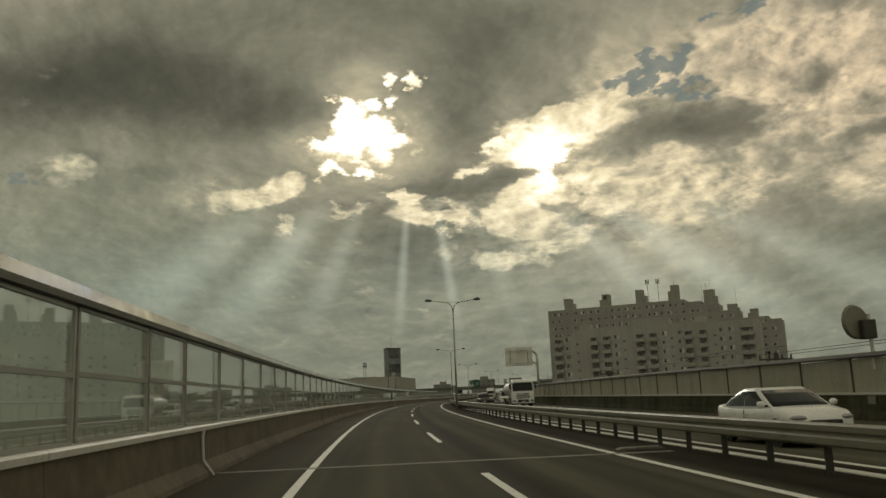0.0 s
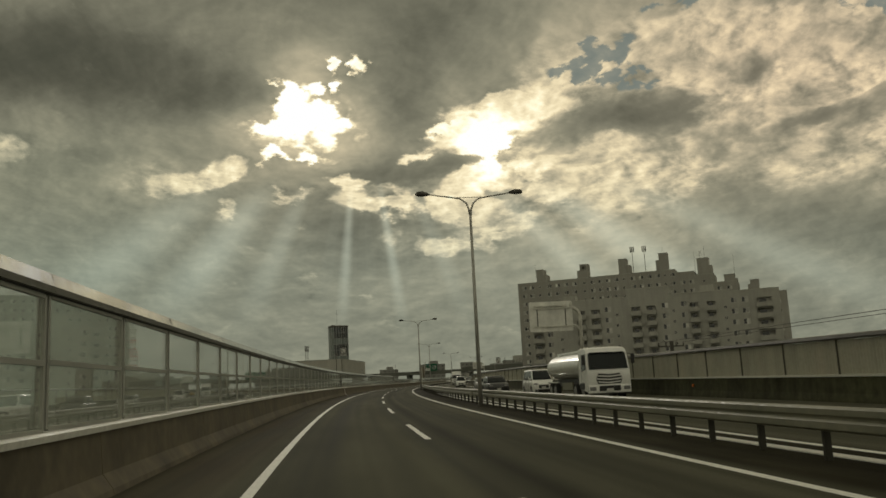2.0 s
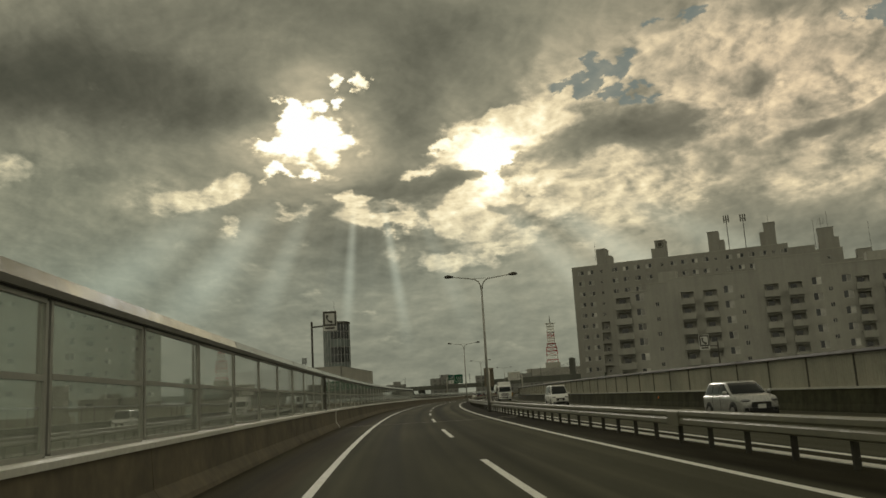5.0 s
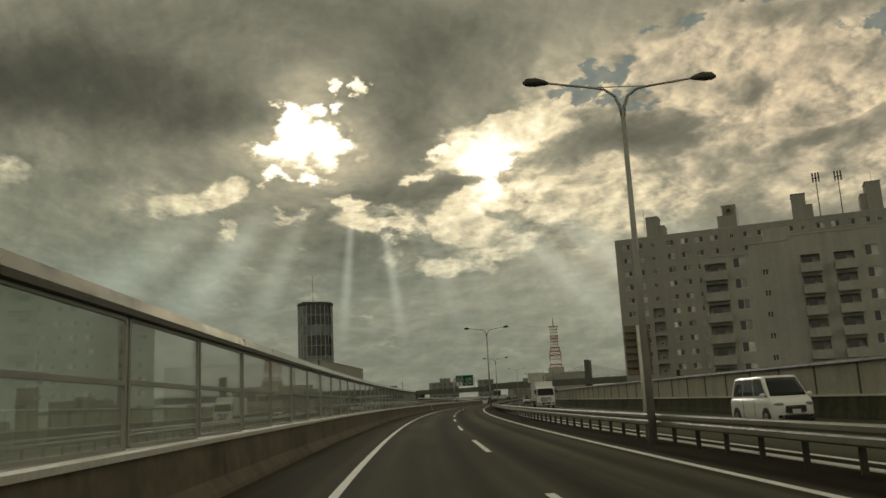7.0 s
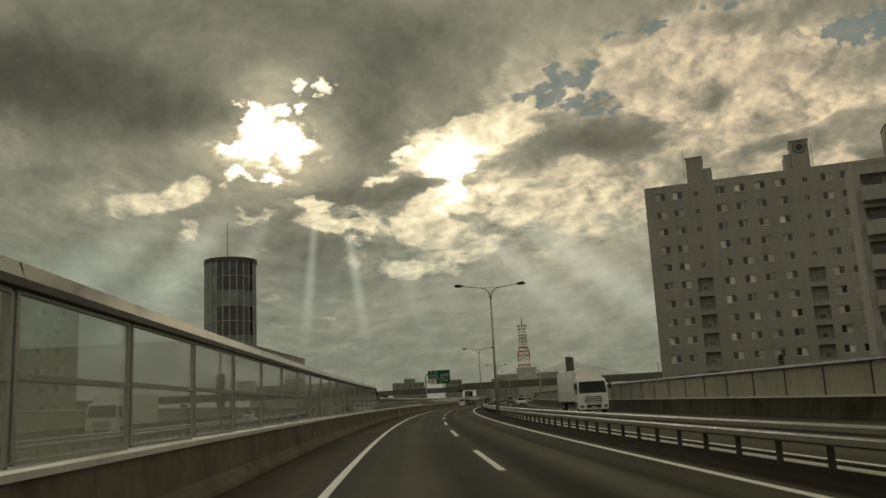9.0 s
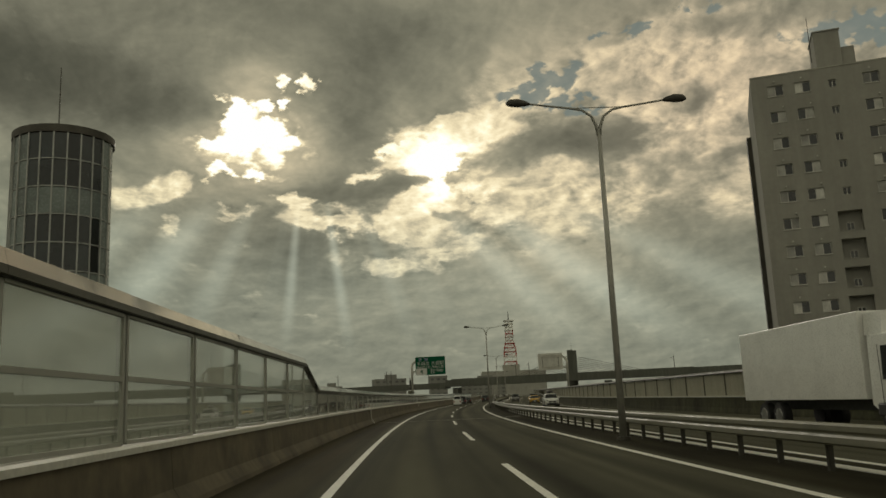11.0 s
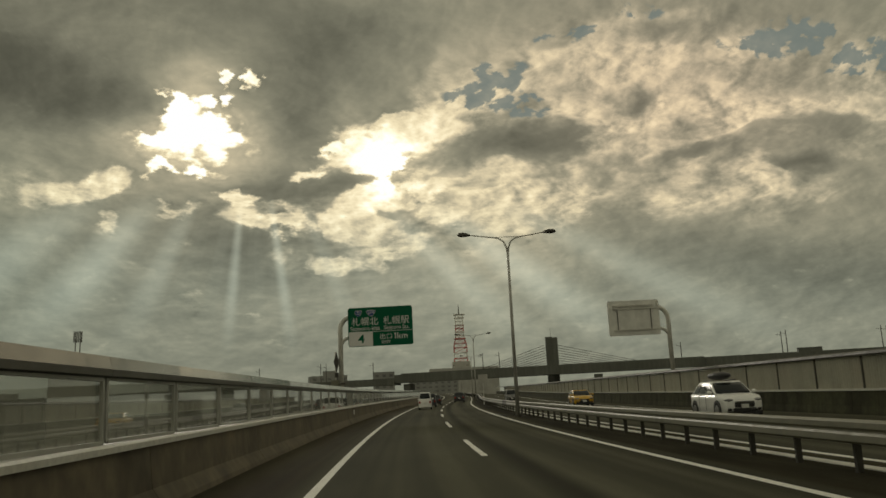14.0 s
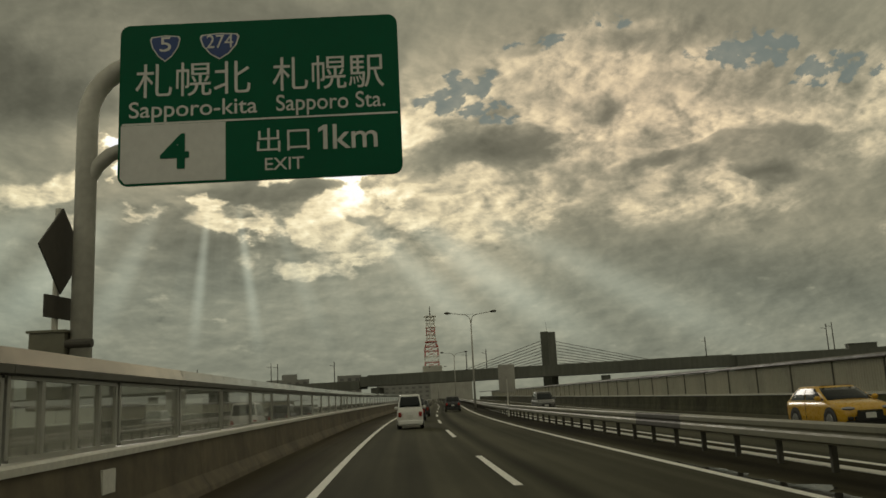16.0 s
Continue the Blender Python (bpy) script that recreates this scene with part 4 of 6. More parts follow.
def roof_at(a):
    for edge, z in ((54.0, 35.1), (60.0, 33.9), (66.0, 32.6), (73.0, 29.6), (83.0, 26.4), (87.5, 25.2)):
        if a < edge:
            return z
    return 25.2


for a0, a1 in ((-0.4, 54.0), (54.0, 60.0), (60.0, 66.0), (66.0, 73.0), (73.0, 83.0), (83.0, 87.2)):
    ztop = roof_at((a0 + a1) / 2)
    holes, bigs, lits = [], [], []
    for z in FLOORS:
        if z + 1.6 > ztop:
            continue
        for a in BIG_A:
            if a0 + 0.3 < a and a + BIG_W < a1 - 0.1:
                holes.append((a, a + BIG_W, z, z + BIG_H, 0.25))
                bigs.append((a, z))
        for k, a in enumerate(LIT_A):
            if a0 + 0.9 < a and a + LIT_W < a1 - 0.9:
                if z < 20:
                    holes.append((a - 0.75, a + 1.5, z - 0.75, z + 1.35, 0.9))
                    lits.append((a, z - 0.55, 0.86))
                else:
                    holes.append((a, a + LIT_W, z + 0.1, z + 0.1 + LIT_H, 0.25))
                    lits.append((a, z + 0.1, 0.18))
    me = facade(a0, a1, -9.5, ztop, holes)
    me.materials.append(WALL_REAR)
    part("wall", me, None, rear)
    part("core", box((a0 + 0.001, 0.95, -9.5), (a1 - 0.001, 12.0, ztop - 0.004)), WALL_REAR, rear)
    part("parapet_coping", box((a0 - 0.04, -0.05, ztop), (a1 + 0.04, 0.25, ztop + 0.14)), WALL_PALE, rear)
    for a, z in bigs:
        big_window(rear, a, z)
    for a, z, y in lits:
        little_window(rear, a, z, y)
holes = [(x, x + 1.2, z + 0.1, z + 1.25, 0.25) for z in FLOORS for x in (2.2, 6.6)]
me = facade(0.0, 10.4, -9.5, 35.1, holes)
me.materials.append(WALL_REAR)
gable = part("gable", me, None, rear, m=Matrix.Translation((-0.41, 10.4, 0)) @ Matrix.Rotation(radians(-90), 4, "Z"))
for x, x1, z, z1, _d in holes:
    w_ = part("window", LIT_ME, None, gable, m=Matrix.Translation((x, 0.2, z)) @ Matrix.Diagonal((1.2 / LIT_W, 1, 1.15 / LIT_H, 1)))
part("rear_fin", box((-0.9, 10.45, -9.5), (0.6, 12.8, 31.8)), POST, rear, "dark fire-stair fin")
part("core", box((-0.15, 0.3, -9.5), (0.0, 10.4, 35.09)), WALL_REAR, rear)
for a, w1, z1, w2, z2 in ((6.35, 2.5, 39.5, 3.8, 37.6), (22.0, 2.6, 39.9, -1.1, 38.0), (35.4, 2.6, 40.4, 3.8, 38.2), (48.9, 2.7, 41.0, -1.1, 38.9), (61.0, 3.6, 38.0, 4.6, 35.6),
                          (69.0, 3.2, 31.9, 4.0, 30.6), (76.7, 2.6, 29.5, -0.8, 28.2)):
    zr = roof_at(a)
    head = part("stair_head", box((a, 1.0, zr - 0.2), (a + w1, 5.5, z1), 0.04), WALL_REAR, rear)
    lo_, hi_ = sorted((a, a + w2)) if w2 < 0 else (a, a + w2)
    part("step", box((lo_, 1.3, zr - 0.2), (hi_, 5.2, z2), 0.04), WALL_REAR, head)
    part("coping", box((a - 0.1, 0.9, z1), (a + w1 + 0.1, 5.6, z1 + 0.12)), WALL_REAR, head)
bm = bmesh.new()
bmesh.ops.create_cone(bm, cap_ends=True, segments=24, radius1=0.95, radius2=0.95, depth=0.06, matrix=Matrix.Translation((23.3, 0.95, 38.8)) @ Matrix.Rotation(radians(90), 4, "X"))
emblem = part("roof_emblem", bm, POST, rear, "dark round emblem on the stair head")
part("emblem_ring", prism([(23.3 + 0.8 * math.cos(k * math.pi / 12), 38.8 + 0.8 * math.sin(k * math.pi / 12)) for k in range(24)], 0.90, 0.92), WALL_REAR, emblem)
part("emblem_core", prism([(23.3 + 0.55 * math.cos(k * math.pi / 12), 38.8 + 0.55 * math.sin(k * math.pi / 12)) for k in range(24)], 0.88, 0.90), POST, emblem)
for a, z0, h in ((40.4, 34.6, 9.6), (44.4, 34.6, 9.4)):
    mast = part("aerial_mast", rod((a, 0.8, z0), (a, 0.8, z0 + h), 0.10, 0.08), POST, rear, "phone aerial mast on the roof")
    for dx in (-0.55, 0.0, 0.55):
        part("aerial", box((a + dx - 0.14, 0.6, z0 + h - 1.9), (a + dx + 0.14, 0.85, z0 + h)), POST, mast)
    part("bracket", box((a - 0.6, 0.68, z0 + h - 1.2), (a + 0.6, 0.76, z0 + h - 1.05)), POST, mast)
for a, z0, h in ((6.0, 39, 2.6), (38.2, 35, 4.0), (50.2, 41, 2.2), (60.3, 36, 4.5), (63.5, 38, 4.2), (72.3, 31.9, 6.5), (25.0, 34.8, 4.4)):
    part("thin_mast", rod((a, 1.6, z0 - 2.5), (a, 1.6, z0 + h), 0.05, 0.03, 6), POST, rear)
mast = part("tv_aerial", rod((62.0, 2.0, 38), (62.0, 2.0, 40.8), 0.04, sides=6), POST, rear)
for k in range(4):
    part("element", rod((61.2, 2.0, 39.2 + 0.4 * k), (62.9, 2.0, 39.3 + 0.4 * k), 0.025, sides=5), POST, mast)

# the nearer block with stacked balconies
FRONT = Matrix.Translation((60.7, 265.0, 0)) @ Matrix.Rotation(math.atan2(-0.49, 0.87), 4, "Z")
near = thing("apartment_building", FRONT, "grey apartment block with stacked solid-fronted balconies", "apartment building", "apartment blocks")
LEVELS = [17.3 - 2.78 * k for k in range(8)]
DECKS = [(0.0, 2.9), (11.9, 14.4), (15.9, 18.5), (26.4, 29.0), (30.4, 32.9), (41.3, 43.6), (45.5, 47.8), (57.4, 61.2)]
SMALL_A = [7.25, 22.3, 36.9, 49.6]
MID_A = [3.75, 9.75, 19.6, 24.3, 34.4, 39.2, 51.4, 54.0]
BALC_ME = {}
RAILTOP = 1.02


def balcony_mesh(w):
    bm = bmesh.new()
    add_box(bm, (0, -1.0, -0.16), (w, 0.0, -0.02))
    add_box(bm, (0, -1.0, -0.02), (w, -0.88, RAILTOP))
    add_box(bm, (0, -0.88, -0.02), (0.1, 0.0, RAILTOP))
    add_box(bm, (w - 0.1, -0.88, -0.02), (w, 0.0, RAILTOP))
    return bm


for a0, a1, ztop in ((-0.4, 5.9, 20.4), (5.9, 10.9, 21.6), (10.9, 25.4, 22.2), (25.4, 36.3, 24.2), (36.3, 50.8, 22.0), (50.8, 63.0, 21.6)):
    holes, things_ = [], []
    for i, z in enumerate(LEVELS):
        for k, (p, q) in enumerate(DECKS):
            if a0 < p and q < a1:
                holes.append((p + 0.1, q - 0.1, z, z + 2.2, 0.9))
                things_.append(("balcony", p, q, z))
        for a in SMALL_A:
            if a0 < a < a1 - 1:
                holes.append((a, a + 0.8, z + 0.1, z + 0.75, 0.25))
                things_.append(("small", a, 0, z + 0.1))
        for a in MID_A:
            if a0 < a and a + 1.6 < a1:
                holes.append((a, a + 1.6, z + 1.35, z + 2.7, 0.2))
                things_.append(("mid", a, 0, z + 1.35))
    me = facade(a0, a1, -9.5, ztop, holes)
    me.materials.append(WALL_APT)
    part("wall", me, None, near)
    part("core", box((a0 + 0.001, 0.92, -9.5), (a1 - 0.001, 3.4 if a0 < 5 else 11.0, ztop - 0.004)), WALL_APT, near)
    part("parapet_coping", box((a0 - 0.04, -0.06, ztop), (a1 + 0.04, 0.3, ztop + 0.16)), WALL_PALE, near)
    for what, p, q, z in things_:
        if what == "balcony":
            w = round(q - p, 3)
            if w not in BALC_ME:
                BALC_ME[w] = mesh_of("balcony", balcony_mesh(w), WALL_APT)
            b_ = part("balcony", BALC_ME[w], None, near, m=Matrix.Translation((p, 0, z)))
            part("glass_door", box((w * 0.2, 0.86, 0.0), (w * 0.62, 0.90, 1.95)), GLASS, b_, "dark glass balcony door")
        elif what == "small":
            wn_ = part("window", LIT_ME, None, near, m=Matrix.Translation((p + 0.02, 0.15, z - 0.07)))
            part("pane", LIT_P, None, wn_)
        else:
            wn_ = part("window", BIG_ME, None, near, m=Matrix.Translation((p, 0.12, z)) @ Matrix.Diagonal((1.032, 1, 1.174, 1)))
            part("pane", BIG_L, None, wn_)
            part("pane", BIG_R, None, wn_)
# shade put into this end wall's colour: darker, against the sun on it
part("side_wall", box((-0.42, 0.0, -9.5), (-0.405, 3.4, 20.4)), WALL_REAR, near)
part("side_wall", box((63.005, 0.0, -9.5), (63.02, 11.0, 21.6)), WALL_APT, near)
for a in (8.0, 44.0):
    part("roof_box", box((a, 3.0, 21.4), (a + 3.4, 6.5, 24.0), 0.04), WALL_APT, near)

# the round glazed tower and the pale hall beside it
tower = thing("round_tower", Matrix.Translation((9.75, 314.0, -9.5)), "dark glazed round tower with pale mullions and a mast", "tower")
TR, TH = 3.1, 31.0
bm = bmesh.new()
bmesh.ops.create_cone(bm, cap_ends=True, segments=48, radius1=TR - 0.12, radius2=TR - 0.12, depth=TH, matrix=Matrix.Translation((0, 0, TH / 2)))
part("core", bm, POST, tower, smooth=False)
NC, ROWS = 24, 17
TOWER_FRAME = material("tower_mullion", (0.42, 0.43, 0.41), 0.45, 0.2, grain=0.08, stain=0.15, bump=0)
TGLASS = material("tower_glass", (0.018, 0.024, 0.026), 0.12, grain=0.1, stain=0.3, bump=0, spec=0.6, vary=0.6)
# pale tone for spandrel rows, and for columns where a reflection is painted in
TPALE = material("tower_spandrel_and_sheen", (0.15, 0.18, 0.172), 0.25, grain=0.08, stain=0.2, bump=0, spec=0.5, vary=0.25)
wide_t = 2 * TR * math.sin(math.pi / NC) - 0.05
TP = [mesh_of("glass_panel", box((-wide_t / 2, -0.03, 0.06), (wide_t / 2, 0.03, h)), g) for h, g in ((1.74, TGLASS), (1.74, TPALE))]
TRANSOM = mesh_of("transom", box((-wide_t / 2 - 0.02, -0.03, -0.025), (wide_t / 2 + 0.02, 0.05, 0.035)), TOWER_FRAME)
for c in range(NC):
    ang = 2 * math.pi * (c + 0.5) / NC
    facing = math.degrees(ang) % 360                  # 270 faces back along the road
    if not 165 < facing < 375:
        continue
    turn_ = Matrix.Rotation(ang - math.pi / 2, 4, "Z") @ Matrix.Translation((0, TR * math.cos(math.pi / NC) - 0.02, 0))
    for r in range(ROWS - 1, 6, -1):
        z = TH - (ROWS - r) * 1.83
        # columns at set facings painted pale for reflected sky; third rows are spandrels
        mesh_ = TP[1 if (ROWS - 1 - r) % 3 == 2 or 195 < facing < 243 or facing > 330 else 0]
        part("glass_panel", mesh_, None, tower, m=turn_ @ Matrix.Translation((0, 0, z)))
        part("transom", TRANSOM, None, tower, m=turn_ @ Matrix.Translation((0, 0, z)))
    mt = Matrix.Rotation(2 * math.pi * c / NC - math.pi / 2, 4, "Z") @ Matrix.Translation((0, TR, 0))
    part("mullion", box((-0.04, -0.06, 8), (0.04, 0.09, TH)), TOWER_FRAME, tower, m=mt)
bm = bmesh.new()
bmesh.ops.create_cone(bm, cap_ends=True, segments=48, radius1=TR + 0.12, radius2=TR + 0.12, depth=0.5, matrix=Matrix.Translation((0, 0, TH + 0.2)))
part("roof_ring", bm, POST, tower)
part("mast", rod((-0.4, 0, TH), (-0.4, 0, TH + 5.6), 0.05, 0.03, 6), POST, tower)
part("roof_hatch", box((-2.4, -1, TH + 0.4), (-0.9, 1, TH + 0.75)), POST, tower)

hall = thing("hall_building", stand(336.0, -21.7, 0), "plain pale rendered hall with a white-framed window", "building")
gl = -9.5 - at(336.0).z
part("end_wall", box((-26.0, 0.0, gl), (0.0, 0.3, 9.0)), WALL_PALE, hall)
me = facade(-40.0, 0.3, gl, 9.0, [(-6.4, -3.6, 5.0, 6.7, 0.2)])
me.materials.append(WALL_PALE)
side_w = part("side_wall", me, None, hall, m=Matrix.Rotation(radians(90), 4, "Z"))
wn_ = part("window", BIG_ME, None, side_w, m=Matrix.Translation((-6.4, 0.1, 5.0)) @ Matrix.Diagonal((1.806, 1, 1.478, 1)))
part("pane", mesh_of("pane", box((0.06, -0.004, 0.06), (1.5, 0.004, 1.1)), material("pale_window", (0.5, 0.5, 0.46), 0.15, grain=0.05, bump=0)), None, wn_)
part("rear_mass", box((-26.0, -39.9, gl), (-0.25, -0.01, 8.99)), WALL_PALE, hall)
part("coping", box((-26.1, -40, 9.0), (0.06, 0.36, 9.12)), WALL_APT, hall)

# the crossing viaduct with its poles
over_o, over_d = Vector((191.0, 548.0, 0)), Vector((-1.0, 0.6, 0)).normalized()
OVER = Matrix.Translation(over_o) @ Matrix.Rotation(math.atan2(over_d.y, over_d.x), 4, "Z")
GIRDER = material("viaduct_girder", (0.115, 0.120, 0.100), 0.8, grain=0.1, size=1, stain=0.15, stain_size=0.1, bump=0, streak=0.2)
over = thing("viaduct", OVER, "grey concrete railway viaduct crossing over the expressway", "viaduct", kind="structure")
part("girder", box((0.0, -4.0, 9.6), (100.0, 4.0, 12.3)), GIRDER, over)
part("girder", box((-150.0, -3.0, 5.6), (-0.02, 5.0, 12.1)), GIRDER, over)
part("girder", box((100.02, -3.5, 9.0), (420.0, 4.5, 11.0)), GIRDER, over)
part("deck_rail", box((0.0, -4.3, 12.3), (100.0, -3.9, 12.9)), GIRDER, over)
part("deck_rail", box((-150.0, -3.3, 12.1), (-0.02, -2.9, 12.6)), GIRDER, over)
part("deck_rail", box((100.02, -3.8, 11.0), (420.0, -3.4, 11.5)), GIRDER, over)
for a in (-120, -80, -40, -4, 33, 96, 140, 180, 220, 260, 300, 340):
    part("pier", box((a - 1.2, -2.5, -9.5), (a + 1.2, 3.0, 9.1), 0.1), GIRDER, over)
for a, h in ((-92, 7.0), (-90.5, 7.2), (-52, 6.6), (-50.5, 6.8), (-24, 7.2), (-22.6, 6.8), (7.0, 5.4), (64.5, 5.8), (70.0, 5.6), (108, 6.0), (125, 6.4), (127, 6.6), (150, 6.2), (190, 6.0)):
    p = thing("line_pole", OVER @ Matrix.Translation((a, 2.0, 11.0 if a > 100 else 12.1)), "thin dark overhead-line pole on the viaduct", "pole", "poles on the viaduct")
    part("pole", rod((0, 0, 0), (0, 0, h), 0.14, 0.11, 8), POST, p)
    part("bracket", rod((0, 0, h - 1.2), (1.4, 0, h - 0.9), 0.05, sides=6), POST, p)

# cable-stayed bridge tower
stay = thing("cable_bridge_tower", Matrix.Translation((154.5, 583.0, 0)) @ Matrix.Rotation(math.atan2(over_d.y, over_d.x), 4, "Z"), "grey concrete bridge tower with fanned stay cables", "bridge tower")
part("tower_leg", box((-1.15, -1.2, -9.5), (1.15, 1.2, 22.6), 0.15), GIRDER, stay)
part("tower_leg", box((-3.3, 4.0, -9.5), (-1.5, 6.0, 22.0), 0.15), GIRDER, stay)
for k in range(8):
    for sx, reach_ in ((1, 26.0), (-1, 31.0)):
        part("stay_cable", rod((sx * 0.8, 0, 20.2 - 0.9 * k), (sx * reach_ * (1 - 0.085 * k), 0, 12.4), 0.075, sides=6), POST, stay)
part("mast", rod((-0.6, 0, 22.5), (-0.6, 0, 25.5), 0.05, sides=6), POST, stay)

# red and white lattice tower
RED = material("red_paint", (0.45, 0.07, 0.05), 0.6, grain=0.1, bump=0)
WHITE = material("white_paint", (0.78, 0.77, 0.72), 0.6, grain=0.1, bump=0)
lat = thing("lattice_tower", Matrix.Translation((338.0, 1229.0, 0)) @ Matrix.Rotation(radians(-14), 4, "Z"), "red and white steel lattice communications tower", "lattice tower")
LV = [(44, 7.4), (49, 7.4), (55, 7.3), (61, 7.2), (66, 6.8), (71, 4.8), (75, 4.6), (79, 4.5), (83, 4.4), (87, 4.4), (91, 4.3), (95, 4.3), (99, 4.2)]
for i, ((z0, h0), (z1, h1)) in enumerate(zip(LV, LV[1:])):
    paint = RED if i in (0, 2, 3, 4, 7, 8) else WHITE
    cor0 = [Vector((sx * h0, sy * h0, z0)) for sx, sy in ((-1, -1), (1, -1), (1, 1), (-1, 1))]
    cor1 = [Vector((sx * h1, sy * h1, z1)) for sx, sy in ((-1, -1), (1, -1), (1, 1), (-1, 1))]
    for k in range(4):
        part("leg", rod(cor0[k], cor1[k], 0.30, sides=6), paint, lat)
        part("brace", rod(cor0[k], cor1[(k + 1) % 4], 0.15, sides=5), paint, lat)
        part("brace", rod(cor0[(k + 1) % 4], cor1[k], 0.15, sides=5), paint, lat)
        part("girt", rod(cor1[k], cor1[(k + 1) % 4], 0.34, sides=5), paint, lat)
for z, h in ((71, 6.4), (79, 5.4), (87, 5.4), (95, 5.4), (99, 6.4)):
    part("platform", box((-h, -h, z - 0.3), (h, h, z + 0.5)), RED if z in (71, 92) else WHITE, lat)
part("spire", rod((0, 0, 99), (0, 0, 110.5), 0.9, 0.3, 6), POST, lat)
part("base_house", box((-10, -8, 38), (10, 8, 45)), WALL_PALE, lat)
podium = thing("office_building", Matrix.Translation((335.0, 1235.0, -9.5)) @ Matrix.Rotation(radians(-14), 4, "Z"), "broad grey office block under the lattice tower", "building")
part("body", box((-32, -14, 0), (46, 20, 47.5)), WALL_APT, podium)

# further buildings on the skyline: place, size, height above the sea of roofs
# haze is put into the window colour: mid grey, close to the walls
HAZED_GLASS = material("hazed_window_glass", (0.13, 0.132, 0.125), 0.3, grain=0.1, stain=0.3, stain_size=0.1, bump=0)
SKYLINE = [(95, 1000, 18, 12, 21.0, 15), (150, 1010, 16, 12, 17, 5), (124, 860, 23, 14, 21.5, 0), (147, 800, 12, 10, 20.5, -10), 
           (-150, 800, 42, 25, 18, 12), (-185, 795, 14, 10, 29, 12), (-60, 820, 50, 22, 14, 5), (40, 880, 13, 10, 14, 0), (230, 980, 40, 24, 22, -15),
           (-330, 560, 40, 30, 12, 30), (-240, 420, 30, 22, 14, 20), (-150, 300, 26, 18, 7, 12), (-110, 200, 34, 20, 5, 8), (-210, 180, 36, 26, 16, 0), (-130, 90, 28, 18, 4, -6),
           (-90, 420, 26, 18, 4, 10), (-70, 520, 30, 20, 6, 0), (250, 420, 36, 20, 11, -30), (330, 520, 40, 26, 16, -30), (380, 430, 36, 24, 12, -40), (260, 250, 40, 24, 9, -30)]
for i, (x, y, w, d, top_z, turn_) in enumerate(SKYLINE):
    b_ = thing("city_building", Matrix.Translation((x, y, -9.5)) @ Matrix.Rotation(radians(turn_), 4, "Z"), "hazy grey flat-roofed city building" if i % 2 else "hazy grey city building with a roof house", "building", "city buildings")
    h = top_z + 9.5
    wall_mat = WALL_HAZED
    rows_ = max(1, int(h / 3.4) - 1)
    cols_ = max(3, int(w / 4.5))
    holes = [(-w / 2 + w * (c + 0.25) / cols_, -w / 2 + w * (c + 0.75) / cols_, h - 3.2 * (r + 1) + 0.6, h - 3.2 * (r + 1) + 2.0, 0.3) for r in range(min(rows_, 5)) for c in range(cols_)]
    me = facade(-w / 2, w / 2, 0, h, holes, -d / 2)
    me.materials.append(wall_mat)
    part("wall", me, None, b_)
    part("body", box((-w / 2 + 0.001, -d / 2 + 0.3, 0), (w / 2 - 0.001, d / 2, h - 0.01)), HAZED_GLASS, b_)
    part("side_wall", box((-w / 2 - 0.02, -d / 2 + 0.01, 0), (-w / 2, d / 2, h)), wall_mat, b_)
    part("side_wall", box((w / 2, -d / 2 + 0.01, 0), (w / 2 + 0.02, d / 2, h)), wall_mat, b_)
    part("roof", box((-w / 2 - 0.05, -d / 2 - 0.05, h), (w / 2 + 0.05, d / 2, h + 0.3)), wall_mat, b_)
    if i % 2 == 0 or i == 1:
        part("roof_house", box((-w * 0.12, -d * 0.3, h + 0.3), (w * 0.22, d * 0.2, h + 3.4)), wall_mat, b_)

# a spruce before the rear block
NEEDLES = material("spruce_needles", (0.055, 0.072, 0.042), 0.8, grain=0.3, size=3, stain=0.2, bump=0)
BARK = material("spruce_bark", (0.09, 0.065, 0.045), 0.9, grain=0.2, bump=0.2)
tree = thing("spruce_tree", Matrix.Translation((64.3, 283.6, -9.5)), "dark spruce tree standing before the apartment block", "tree")
part("trunk", rod((0, 0, 0), (0, 0, 15.2), 0.24, 0.03, 8), BARK, tree)
rt = random.Random(11)
verts, faces = [], []
for k in range(44):
    z = 2.2 + 13.4 * k / 43
    reach_ = (15.9 - z) * 0.19 + 0.12
    for j in range(8):
        a = rt.random() * 6.283
        r_ = reach_ * (0.7 + 0.5 * rt.random())
        for q in range(7):
            f_ = (q + 0.5) / 7
            c = Vector((math.cos(a) * r_ * f_, math.sin(a) * r_ * f_, z - 0.45 * r_ * f_ + 0.1 * rt.random()))
            for g in range(2):
                d = Vector((rt.uniform(-1, 1), rt.uniform(-1, 1), rt.uniform(-0.7, 0.3))).normalized() * 0.26
                e = Vector((rt.uniform(-1, 1), rt.uniform(-1, 1), rt.uniform(-1, 1))).normalized() * 0.07
                i0 = len(verts)
                verts += [tuple(c - e), tuple(c + d), tuple(c + e)]
                faces.append((i0, i0 + 1, i0 + 2))
me = bpy.data.meshes.new("crown")
me.from_pydata(verts, [], faces)
me.materials.append(NEEDLES)
part("crown", me, None, tree, "drooping dark green branches")

